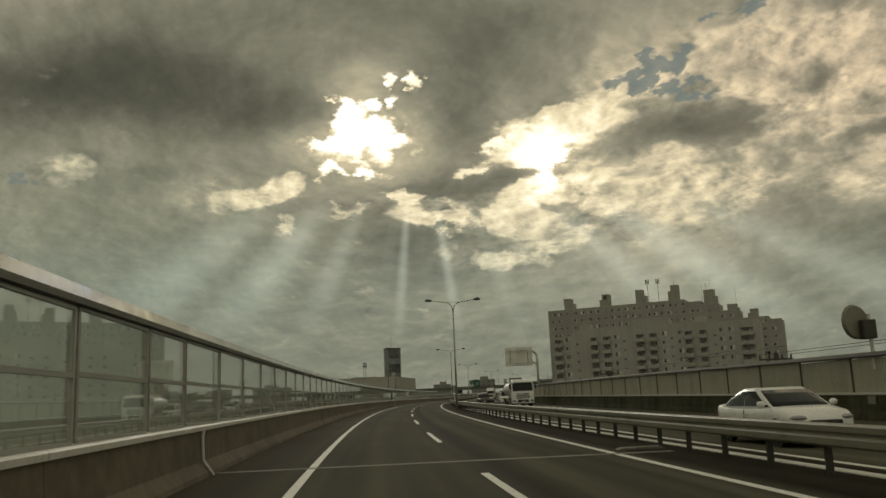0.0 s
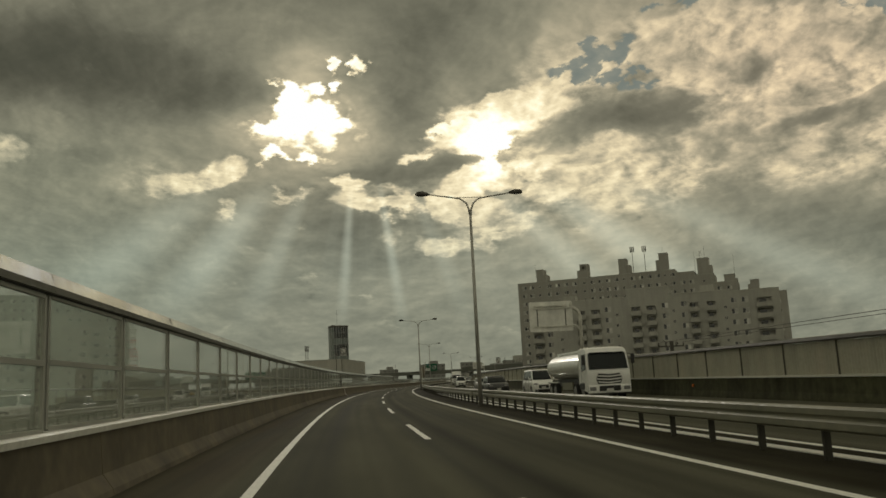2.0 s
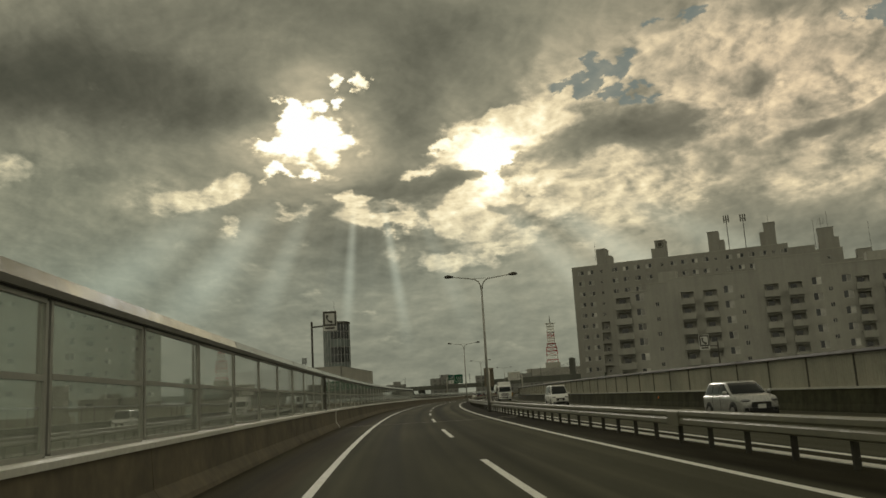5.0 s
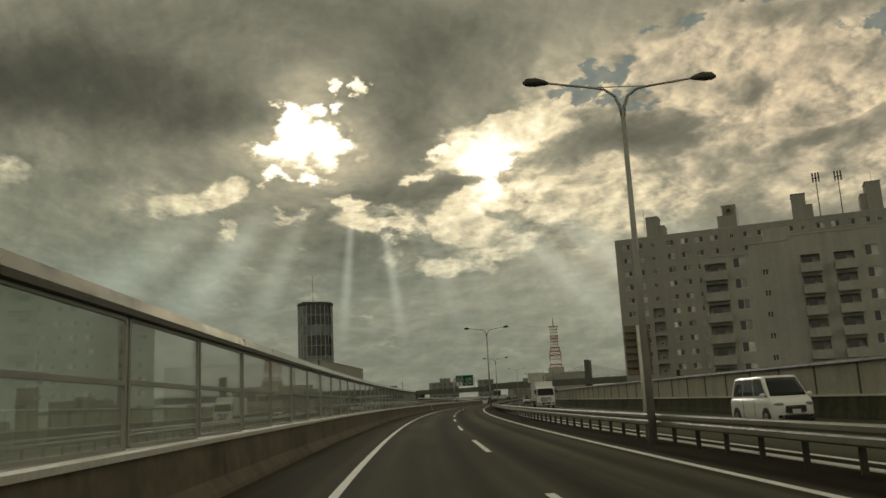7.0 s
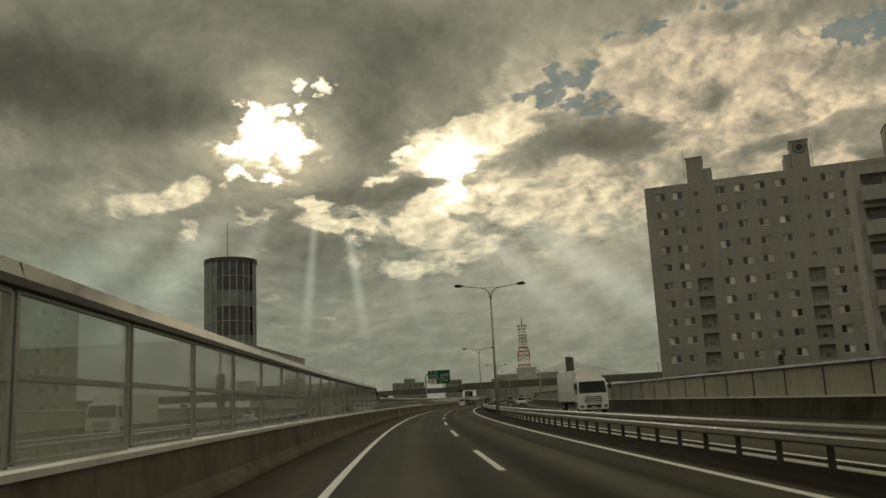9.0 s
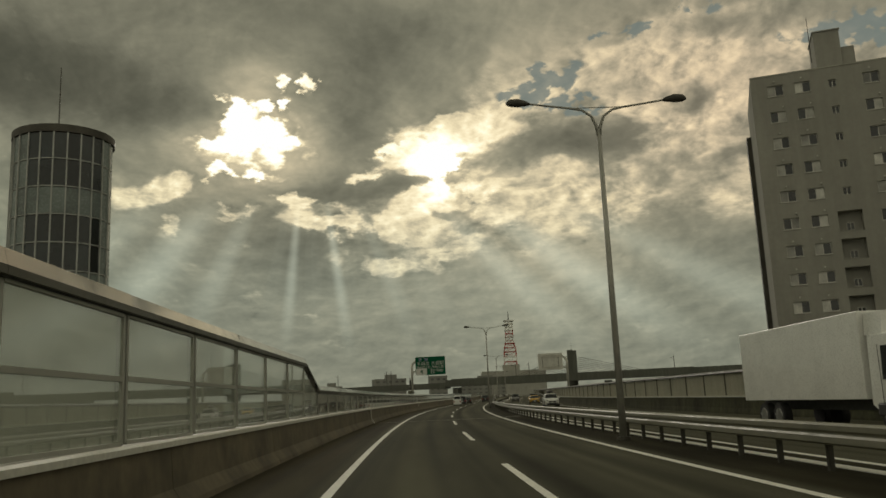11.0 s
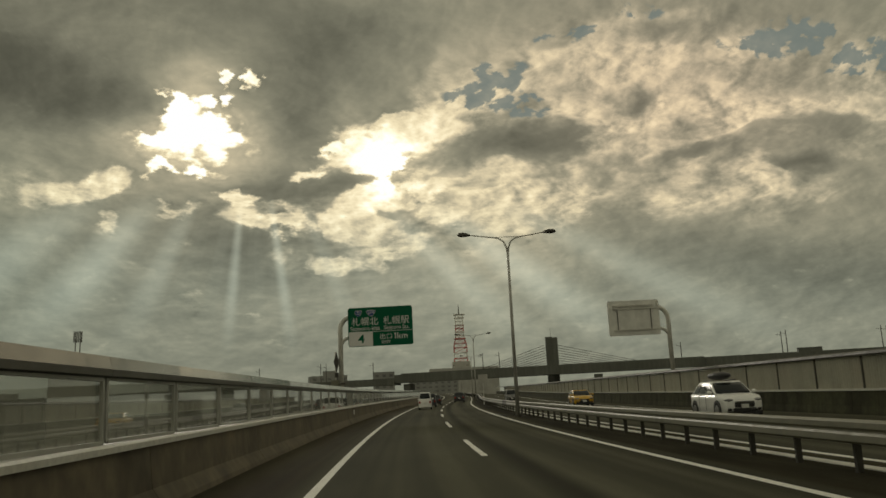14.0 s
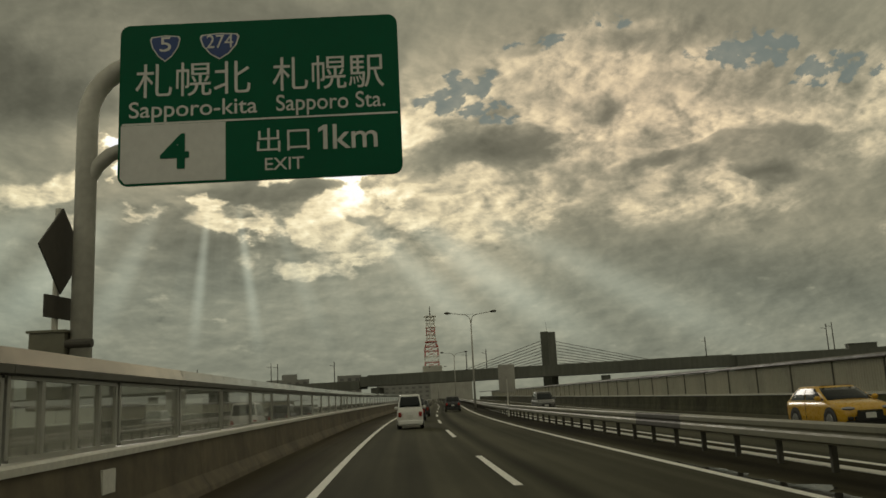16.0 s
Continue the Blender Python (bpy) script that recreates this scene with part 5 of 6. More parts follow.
# a low equipment hut on the viaduct, and roof aerials over a far block
hut = thing("equipment_hut", OVER @ Matrix.Translation((-33.4, 1.0, 12.1)), "low grey equipment hut on the railway viaduct", "hut")
part("body", box((0, 0, 0), (6.6, 3.0, 1.3), 0.05), GIRDER, hut)
part("roof", box((-0.15, -0.15, 1.3), (6.75, 3.15, 1.45)), GIRDER, hut)
block = thing("city_building", Matrix.Translation((1.0, 640.0, -9.5)), "hazy grey flat-roofed city building", "building", "city buildings")
part("body", box((-9, -6, 0), (9, 8, 31.0)), WALL_APT, block)
part("parapet_coping", box((-9.1, -6.1, 31.0), (9.1, 8.1, 31.3)), WALL_PALE, block)
for x in (-0.8, 0.7):
    aerial_ = thing("roof_aerial", Matrix.Translation((1.0 + x, 634.5, 21.5)), "dark phone aerial mast with panel antennas", "aerial", "roof aerials")
    part("mast", rod((0, 0, 0), (0, 0, 8.6), 0.2, 0.15, 8), POST, aerial_)
    for dx in (-0.45, 0.05, 0.5):
        part("antenna_panel", box((dx - 0.17, -0.3, 7.4), (dx + 0.17, 0.0, 11.2)), POST, aerial_)
    part("bracket", box((-0.6, -0.1, 8.2), (0.65, 0.1, 8.45)), POST, aerial_)

# ---- signs ----
GREEN = material("green_sign_sheet", (0.002, 0.092, 0.044), 0.5, grain=0.04, stain=0.08, bump=0, spec=0.12)
LEGEND = material("white_legend", (0.60, 0.60, 0.57), 0.5, grain=0.05, stain=0.08, bump=0)
SHIELD = material("blue_shield", (0.02, 0.055, 0.20), 0.45, grain=0.04, bump=0)
BACKING = material("aluminium_sign_back", (0.66, 0.655, 0.60), 0.5, 0.05, grain=0.08, size=3, stain=0.15, bump=0.03, streak=0.12)


def lettering(body_, x0, x1, zc, height, y, mat, owner, name="lettering", weight=0.0):
    """Words as thin raised letters that fill the width x0 to x1 and the height about zc."""
    cu = bpy.data.curves.new("words", "FONT")
    cu.body, cu.extrude, cu.offset = body_, 0.004, weight
    ob = bpy.data.objects.new("words", cu)
    scene.collection.objects.link(ob)
    me = bpy.data.meshes.new_from_object(ob.evaluated_get(bpy.context.evaluated_depsgraph_get()))
    bpy.data.objects.remove(ob)
    bpy.data.curves.remove(cu)
    if not me.vertices:
        return None
    co = np.empty(len(me.vertices) * 3)
    me.vertices.foreach_get("co", co)
    co = co.reshape(-1, 3)
    lo_, hi_ = co.min(0), co.max(0)
    sx, sz = (x1 - x0) / max(hi_[0] - lo_[0], 1e-6), height / max(hi_[1] - lo_[1], 1e-6)
    new_co = np.stack([x0 + (co[:, 0] - lo_[0]) * sx, y - co[:, 2], zc - height / 2 + (co[:, 1] - lo_[1]) * sz], 1)
    me.vertices.foreach_set("co", new_co.ravel())
    me.materials.clear()
    me.materials.append(mat)
    return part(name, me, None, owner)


def rounded(x0, x1, z0, z1, r, n=5):
    pts = []
    for cx, cz, a0 in ((x1 - r, z1 - r, 0), (x0 + r, z1 - r, 90), (x0 + r, z0 + r, 180), (x1 - r, z0 + r, 270)):
        pts += [(cx + r * math.cos(radians(a0 + 90 * k / n)), cz + r * math.sin(radians(a0 + 90 * k / n))) for k in range(n + 1)]
    return pts


def sign_mast(owner, x, sx, z_low, z_top, arm_low, arm_reach):
    """A steel pipe that bends over into an arm, with a second arm below it; sx: the side it bends to."""
    bm = bmesh.new()
    r = 0.95
    pts = [(x, 0, z_low), (x, 0, z_top - r)] + [(x + sx * (r - r * math.cos(radians(a))), 0, z_top - r + r * math.sin(radians(a))) for a in (15, 30, 45, 60, 75, 90)] + [(x + sx * arm_reach, 0, z_top + 0.02)]
    pts = [(a_, b_ + 0.25, c_) for a_, b_, c_ in pts]
    add_tube(bm, pts, 0.17, 14)
    part("mast", bm, SIGN_STEEL, owner, smooth=True)
    bm = bmesh.new()
    r = 0.8
    pts = [(x, 0, arm_low - r)] + [(x + sx * (r - r * math.cos(radians(a))), 0, arm_low - r + r * math.sin(radians(a))) for a in (20, 40, 60, 80, 90)] + [(x + sx * arm_reach, 0, arm_low)]
    pts = [(a_, b_ + 0.25, c_) for a_, b_, c_ in pts]
    add_tube(bm, pts, 0.12, 12)
    part("lower_arm", bm, SIGN_STEEL, owner, smooth=True)


SW, SH = 4.70, 2.60
exit_sign = thing("exit_sign", stand(387.1, -6.60, 5.31, -3.0), "large green motorway exit sign with white lettering on a bent mast", "road sign")
board = part("board", prism(rounded(0, SW, 0, SH, 0.16), 0.0, 0.05), GREEN, exit_sign, m=Matrix.Diagonal((1, 1, 1.085, 1)))
part("lettering_panel", prism([(0.12, 0.03), (1.78, 0.03), (1.78, 0.95), (0.04, 0.95), (0.04, 0.12)], -0.006, -0.001), LEGEND, board, "white exit number panel")
part("rule", box((0.06, -0.007, 0.955), (SW - 0.05, -0.001, 0.985)), LEGEND, board)
for cx, half in ((0.76, 0.26), (1.68, 0.34)):
    top_ = 2.52
    outline_ = [(-1, 0), (-0.9, 0.14), (0, 0.2), (0.9, 0.14), (1, 0), (0.86, -0.4), (0.45, -0.85), (0, -1.1), (-0.45, -0.85), (-0.86, -0.4)]
    for k, mt_, yy in ((1.0, LEGEND, -0.004), (0.9, SHIELD, -0.008)):
        part("route_shield", prism([(cx + x * half * k, 2.33 + (z + 0.4) * 0.34 * k - 0.12) for x, z in outline_][::-1], yy, yy + 0.004), mt_, board)
lettering("5", 0.67, 0.86, 2.26, 0.24, -0.012, LEGEND, board)
lettering("274", 1.46, 1.91, 2.27, 0.22, -0.012, LEGEND, board)
lettering("札幌北", 0.27, 2.20, 1.67, 0.55, -0.004, LEGEND, board)
lettering("札幌駅", 2.57, 4.45, 1.68, 0.55, -0.004, LEGEND, board)
lettering("Sapporo-kita", 0.17, 2.31, 1.16, 0.34, -0.004, LEGEND, board, weight=0.004)
lettering("Sapporo Sta.", 2.63, 4.45, 1.17, 0.34, -0.004, LEGEND, board, weight=0.004)
lettering("4", 0.70, 1.18, 0.51, 0.56, -0.010, GREEN, board, weight=0.02)
lettering("出口", 2.30, 3.17, 0.62, 0.38, -0.004, LEGEND, board)
lettering("km", 3.56, 4.30, 0.63, 0.39, -0.004, LEGEND, board, weight=0.006)
part("lettering", prism([(3.40, 0.435), (3.47, 0.435), (3.47, 0.825), (3.415, 0.825), (3.32, 0.77), (3.32, 0.71), (3.40, 0.75)], -0.008, -0.001), LEGEND, board)
lettering("EXIT", 2.43, 3.07, 0.24, 0.19, -0.004, LEGEND, board, weight=0.004)
for z in (0.55, 2.0):
    part("back_rail", box((0.3, 0.05, z - 0.05), (SW - 0.2, 0.13, z + 0.05)), SIGN_STEEL, exit_sign)
sign_mast(exit_sign, -0.62, 1, -3.1, 2.24, 0.74, 1.6)
part("clamp", rod((-0.66, -0.2, -2.56), (-0.25, -0.2, -2.56), 0.07, sides=10), POST, exit_sign)

# a diamond board and a small plate behind the mast, over a cabinet
diamond = thing("warning_sign", stand(387.3, -7.60, 1.97, 78.0), "dark diamond-shaped sign seen from behind on a thin post", "road sign")
part("post", rod((0, 0, 0.0), (0, 0, 3.05), 0.05), SIGN_STEEL, diamond)
part("board", prism([(-0.6, 2.35), (0, 1.62), (0.6, 2.35), (0, 3.05)], -0.09, -0.06), POST, diamond)
part("stiffener", box((-0.5, -0.06, 2.3), (0.5, -0.03, 2.38)), SIGN_STEEL, diamond)
part("plate", box((-0.4, -0.09, 1.22), (0.4, -0.06, 1.58)), POST, diamond)
cabinet = thing("roadside_cabinet", stand(387.45, -7.66, 1.74), "grey metal cabinet beside the sign mast", "cabinet")
part("body", box((-0.28, -0.3, 0.0), (0.28, 0.3, 1.22), 0.02), RAIL, cabinet)
part("lid", box((-0.31, -0.33, 1.22), (0.31, 0.33, 1.26)), RAIL, cabinet)

for s, u0 in ((388.4, 12.65), (117.6, 13.05)):
    back = thing("road_sign", stand(s, u0, 5.25), "pale back of a large direction sign on a bent mast", "road sign", "signs seen from behind")
    part("board", prism(rounded(0, 3.85, 0, 2.62, 0.14), -0.03, 0.02), BACKING, back)
    for z in (0.42, 2.0):
        part("back_rail", box((0.35, -0.12, z - 0.05), (3.7, -0.03, z + 0.05)), SIGN_STEEL, back)
    part("light_bar", box((0.4, -0.2, 2.18), (3.3, -0.08, 2.27)), SIGN_STEEL, back)
    for x in (0.7, 3.2):
        part("stud", box((x - 0.03, -0.08, 0.45), (x + 0.03, -0.03, 1.95)), POST, back)
    sign_mast(back, 4.55, -1, -3.2, 2.1, 0.5, 1.0)
    part("loudspeaker", rod((3.75, 0, 2.15), (3.75, 0, 2.5), 0.12, 0.1), SIGN_STEEL, back)

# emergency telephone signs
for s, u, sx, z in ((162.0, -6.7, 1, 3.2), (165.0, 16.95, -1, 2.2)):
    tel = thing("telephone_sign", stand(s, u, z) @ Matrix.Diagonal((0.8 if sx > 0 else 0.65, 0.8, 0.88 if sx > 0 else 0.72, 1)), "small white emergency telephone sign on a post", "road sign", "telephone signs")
    top_z = 3.2 if sx > 0 else 2.3
    part("post", rod((0, 0, -0.8), (0, 0, top_z), 0.07), POST, tel)
    part("arm", rod((0, 0, top_z - 0.35), (sx * 0.85, 0, top_z - 0.3), 0.05), POST, tel)
    b_ = part("board", box((sx * 1.25 - 0.48, -0.06, top_z - 0.62), (sx * 1.25 + 0.48, 0.02, top_z + 0.62), 0.02), LEGEND, tel)
    part("border", prism(rounded(sx * 1.25 - 0.45, sx * 1.25 + 0.45, top_z - 0.33, top_z + 0.59, 0.05), -0.066, -0.062), POST, b_)
    part("field", prism(rounded(sx * 1.25 - 0.33, sx * 1.25 + 0.33, top_z - 0.21, top_z + 0.47, 0.05), -0.071, -0.067), LEGEND, b_)
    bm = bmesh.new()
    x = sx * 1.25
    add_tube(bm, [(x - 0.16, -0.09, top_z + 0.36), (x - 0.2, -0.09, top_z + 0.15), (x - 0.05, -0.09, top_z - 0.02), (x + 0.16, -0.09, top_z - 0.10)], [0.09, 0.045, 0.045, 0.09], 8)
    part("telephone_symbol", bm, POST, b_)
    part("bar", box((x - 0.33, -0.071, top_z - 0.52), (x + 0.33, -0.062, top_z - 0.40)), POST, b_, "dark bar of small writing")

# a round sign and lamp box, a sign on the median, a wall plate, the service window in the barrier
round_sign = thing("round_sign", stand(30.0, 16.5, 2.5), "round grey sign seen from behind on a post", "road sign")
part("post", rod((0.05, 0, -0.6), (0.05, 0, 1.5), 0.07), SIGN_STEEL, round_sign)
bm = bmesh.new()
bmesh.ops.create_cone(bm, cap_ends=True, segments=32, radius1=0.66, radius2=0.60, depth=0.12, matrix=Matrix.Translation((-0.42, 0.1, 1.22)) @ Matrix.Rotation(radians(18), 4, "Z") @ Matrix.Rotation(radians(90), 4, "X"))
part("disc", bm, RAIL, round_sign)
part("lamp_box", box((-0.32, -0.2, 0.55), (0.22, 0.3, 1.28), 0.06), RAIL_POST, round_sign)
med = thing("median_sign", stand(437.0, 5.3, 0.6), "grey back of a tall sign plate on the median", "road sign")
part("post", rod((0, 0, -0.6), (0, 0, 2.2), 0.06), SIGN_STEEL, med)
part("board", box((-0.62, -0.05, 1.2), (0.62, 0.0, 3.3), 0.02), LAMP_STEEL, med)
slat_sign = thing("median_sign", stand(191.0, 5.42, 0.05), "brown back of a tall slatted sign on a pale median post", "road sign")
part("post", rod((0, -0.10, 0.0), (0, -0.10, 3.78), 0.066, 0.058, 12), SIGN_STEEL, slat_sign, smooth=True)
BROWN = material("brown_sign_back", (0.175, 0.148, 0.100), 0.7, grain=0.12, size=6, stain=0.25, bump=0.08, vary=0.12)
SLAT_ME = mesh_of("slat", box((-0.43, -0.012, 0.0), (0.43, 0.012, 0.235), 0.006), BROWN)
for k in range(7):
    part("slat", SLAT_ME, None, slat_sign, m=Matrix.Translation((0, 0.045, 2.12 + 0.238 * k)) @ Matrix.Rotation(radians(-4), 4, "X"))
    part("lip", box((-0.44, -0.03, 2.115 + 0.238 * k), (0.44, 0.04, 2.137 + 0.238 * k)), POST, slat_sign, "dark folded lip under the slat")
plate = thing("wall_plate", stand(385.95, -6.2, 0.55), "pale square plate on the concrete parapet", "plate")
part("plate", box((-0.06, -0.26, 0.0), (-0.022, 0.26, 0.33)), COPING, plate)
plate = thing("wall_plate", stand(30.2, 16.43, 0.62), "pale square plate on the dark parapet", "plate")
part("plate", box((-0.06, -0.25, 0.0), (-0.02, 0.25, 0.3)), RAIL, plate)
for s in (90.1, 122.4, 176.4, 287.9):
    refl = thing("reflector", stand(s, 16.38, 0.6), "small round orange reflector on the parapet", "reflector", "reflectors on the parapet")
    bm = bmesh.new()
    bmesh.ops.create_cone(bm, cap_ends=True, segments=14, radius1=0.10, radius2=0.08, depth=0.06, matrix=Matrix.Rotation(radians(90), 4, "Y"))
    part("disc", bm, material("orange_reflector", (0.55, 0.14, 0.02), 0.3, grain=0.05, bump=0), refl)

# utility poles with wires beyond the screen
poles = [(69.0, 31.0, 4.0), (132.2, 30.7, 4.4)]
for i, (s, u, v) in enumerate(poles):
    h = v + 9.5
    pole = thing("utility_pole", stand(s, u, -9.5), "dark utility pole with crossarm and insulators", "utility pole", "utility poles")
    part("pole", rod((0, 0, 0), (0, 0, h), 0.26, 0.2), POST, pole)
    part("crossarm", box((-1.5, -0.07, h - 0.62), (1.35, 0.07, h - 0.48)), POST, pole)
    part("crossarm", box((-0.05, -0.07, h - 2.3), (1.6, 0.07, h - 2.15)), POST, pole)
    for x in (-1.42, -0.62, 0.5, 1.28):
        part("insulator", rod((x, 0, h - 0.5), (x, 0, h - 0.12), 0.11, 0.05, 8), POST, pole)
    part("switch_horn", rod((-0.5, 0, h - 0.2), (-0.9, 0, h + 0.1), 0.05, sides=6), POST, pole)
    for x in (-1.42, 1.28):
        part("wire", rod((x, 0, h - 0.15), (x + 1.0, -63, h - 0.3), 0.022, sides=5), POST, pole)

# ---- vehicles ----
TYRE = material("tyre_rubber", (0.02, 0.02, 0.02), 0.85, grain=0.1, bump=0.1)
RIM = material("wheel_rim", (0.35, 0.35, 0.34), 0.35, 0.8, grain=0.1, bump=0)
CARGLASS = material("car_glass", (0.012, 0.015, 0.015), 0.06, grain=0.05, stain=0.1, bump=0, spec=0.25)
TRIM = material("black_trim", (0.02, 0.02, 0.02), 0.5, grain=0.1, bump=0)
LENS = material("headlight_lens", (0.30, 0.30, 0.30), 0.08, 0.3, grain=0.05, bump=0)
TAIL = material("tail_lamp", (0.28, 0.02, 0.015), 0.2, grain=0.05, bump=0)
PLATE = material("plate_white", (0.6, 0.6, 0.56), 0.5, grain=0.05, bump=0)
CHROME = material("chrome_trim", (0.6, 0.6, 0.58), 0.15, 1.0, grain=0.03, bump=0)


def car_paint(name, colour, metal=0.0):
    return material(name, colour, 0.3, metal, grain=0.03, size=20, stain=0.08, stain_size=1.2, bump=0, coat=0.45)


def wheel(owner, x, y, r, w=0.2, side=1):
    bm = bmesh.new()
    turn_ = Matrix.Translation((x, y, r)) @ Matrix.Rotation(radians(90), 4, "Y")
    bmesh.ops.create_cone(bm, cap_ends=True, segments=24, radius1=r, radius2=r, depth=w, matrix=turn_)
    bmesh.ops.bevel(bm, geom=[e for e in bm.edges if len(e.link_faces) == 2 and any(len(f.verts) > 4 for f in e.link_faces)], offset=0.03, segments=2, affect="EDGES")
    tyre = part("wheel", bm, TYRE, owner, "black rubber tyre")
    bm = bmesh.new()
    bmesh.ops.create_cone(bm, cap_ends=True, segments=20, radius1=r * 0.64, radius2=r * 0.56, depth=0.03, matrix=Matrix.Translation((x + side * (w / 2 + 0.005), y, r)) @ Matrix.Rotation(radians(90 * side), 4, "Y"))
    for k in range(5):
        a = 2 * math.pi * k / 5
        add_box(bm, (-0.02, -0.03, 0.06), (0.02, 0.03, r * 0.6), m=Matrix.Translation((x + side * (w / 2 + 0.015), y, r)) @ Matrix.Rotation(a, 4, "X"))
    part("rim", bm, RIM, tyre, "metal rim")


def shell(side_outline, half, tumble, rails=(1.0, 0.97, 0.86, 0.5), crown=0.03):
    """A body: its side outline (y, z, squeeze) drawn across the width, drawn in towards the flanks."""
    bm = bmesh.new()
    xs = [-half * k for k in rails] + [0.0] + [half * k for k in rails[::-1]]
    n = len(side_outline)
    cy = sum(p[0] for p in side_outline) / n
    rings = []
    for x in xs:
        k = abs(x) / half
        pull = 0.0 if k <= 0.5 else (k - 0.5) / 0.5
        ring = []
        for y, z, sq in side_outline:
            xx = x * (1 - tumble * sq)
            ends = pull ** 4 * 0.10
            yy = y + (cy - y) * ends * (0.35 if abs(y - cy) > 0.9 else 0.0)
            zz = z - crown * pull ** 2 * (1 if sq > 0.05 else 0.0) - (0.05 * pull ** 6 if sq > 0.9 else 0)
            ring.append(bm.verts.new((xx, yy, zz)))
        rings.append(ring)
    for a, b in zip(rings, rings[1:]):
        for k in range(n):
            bm.faces.new((a[k], a[(k + 1) % n], b[(k + 1) % n], b[k]))
    bm.faces.new(rings[0][::-1])
    bm.faces.new(rings[-1])
    bmesh.ops.recalc_face_normals(bm, faces=bm.faces)
    return bm


def quad_panel(corners, lift, thick=0.012):
    """A thin panel over four corners, lifted off along its own normal."""
    c = [Vector(p) for p in corners]
    n = (c[1] - c[0]).cross(c[3] - c[0]).normalized()
    bm = bmesh.new()
    a = [bm.verts.new(p + n * lift) for p in c]
    b = [bm.verts.new(p + n * (lift + thick)) for p in c]
    for k in range(4):
        bm.faces.new((a[k], a[(k + 1) % 4], b[(k + 1) % 4], b[k]))
    bm.faces.new(a[::-1])
    bm.faces.new(b)
    bmesh.ops.recalc_face_normals(bm, faces=bm.faces)
    return bm


def car_body(L, half, hood, belt, ws, rw, tail_z, g):
    """The lower body: rounded cross-sections drawn from nose to tail."""
    top_b = max(belt, tail_z) - 0.02
    raw = [(0.0, hood * 0.60, 0.80, 0.14), (0.035, hood * 0.74, 0.86, 0.08), (0.13, hood * 0.87, 0.92, 0.03), (0.34, hood * 0.95, 0.965, 0.0), (max(0.4, ws * 0.72), hood * 1.0, 0.985, 0.0),
           (ws + 0.05, belt, 0.995, 0.0), (L * 0.45, belt + 0.012, 1.0, 0.0), (rw - 0.25, belt + 0.015, 1.0, 0.0), (rw, top_b, 0.99, 0.0), (L - 0.12, tail_z - 0.01, 0.965, 0.02), (L - 0.03, tail_z - 0.08, 0.92, 0.06), (L, tail_z - 0.22, 0.86, 0.14)]
    rows, last = [], -1.0
    for y, z, w, up in raw:
        if y > last + 0.015 and y <= L:
            rows.append((y, z, w, up))
            last = y
    bm = bmesh.new()
    rings = []
    for y, z, w, up in rows:
        lo = g + up
        tall = z - lo
        pts = [(0.90, lo), (0.975, lo + tall * 0.16), (1.0, lo + tall * 0.42), (0.985, lo + tall * 0.62), (0.998, lo + tall * 0.72), (0.965, z - 0.075), (0.90, z - 0.02), (0.55, z + 0.012)]
        half_ring = [(x * half * w, zz) for x, zz in pts]
        ring = half_ring + [(0.0, z + 0.02)] + [(-x, zz) for x, zz in half_ring[::-1]]
        bow = 0.16 if y < L * 0.3 else -0.10
        fade = max(0.0, 1 - min(y, L - y) / 0.5)
        rings.append([bm.verts.new((x, L / 2 - y - bow * fade * (x / half) ** 2, zz)) for x, zz in ring])
    n = len(rings[0])
    for a, b in zip(rings, rings[1:]):
        for k in range(n):
            bm.faces.new((a[k], b[k], b[(k + 1) % n], a[(k + 1) % n]))
    bm.faces.new(rings[0])
    bm.faces.new(rings[-1][::-1])
    bmesh.ops.recalc_face_normals(bm, faces=bm.faces)
    return bm


def cabin_surface(L, half, belt, H, ws, rf, rr, rw):
    """The upper body as a surface: front, rear and sides by two parameters, k from the belt (0) to the roof edge (1)."""
    f0 = L / 2

    def wide_at(k):
        return half * (0.955 - 0.05 * k - 0.13 * k ** 2)

    def z_at(k):
        return belt - 0.03 + (H - 0.045 - belt + 0.03) * k

    def front_y(k):
        return f0 - ws - (rf - ws) * (0.9 * k + 0.1 * k * k)

    def rear_y(k):
        return f0 - rw + (rw - rr) * (0.8 * k + 0.2 * k * k)

    def front_(x, k):
        return Vector((x * wide_at(k) * 0.95, front_y(k) - 0.15 * x * x, z_at(k)))

    def rear_(x, k):
        return Vector((x * wide_at(k) * 0.95, rear_y(k) + 0.10 * x * x, z_at(k)))

    def flank(side, v, k):
        a, b = front_y(k) - 0.15, rear_y(k) + 0.10
        return Vector((side * wide_at(k) * (1 - 0.05 * abs(2 * v - 1) ** 3), a + (b - a) * v, z_at(k)))
    return front_, rear_, flank


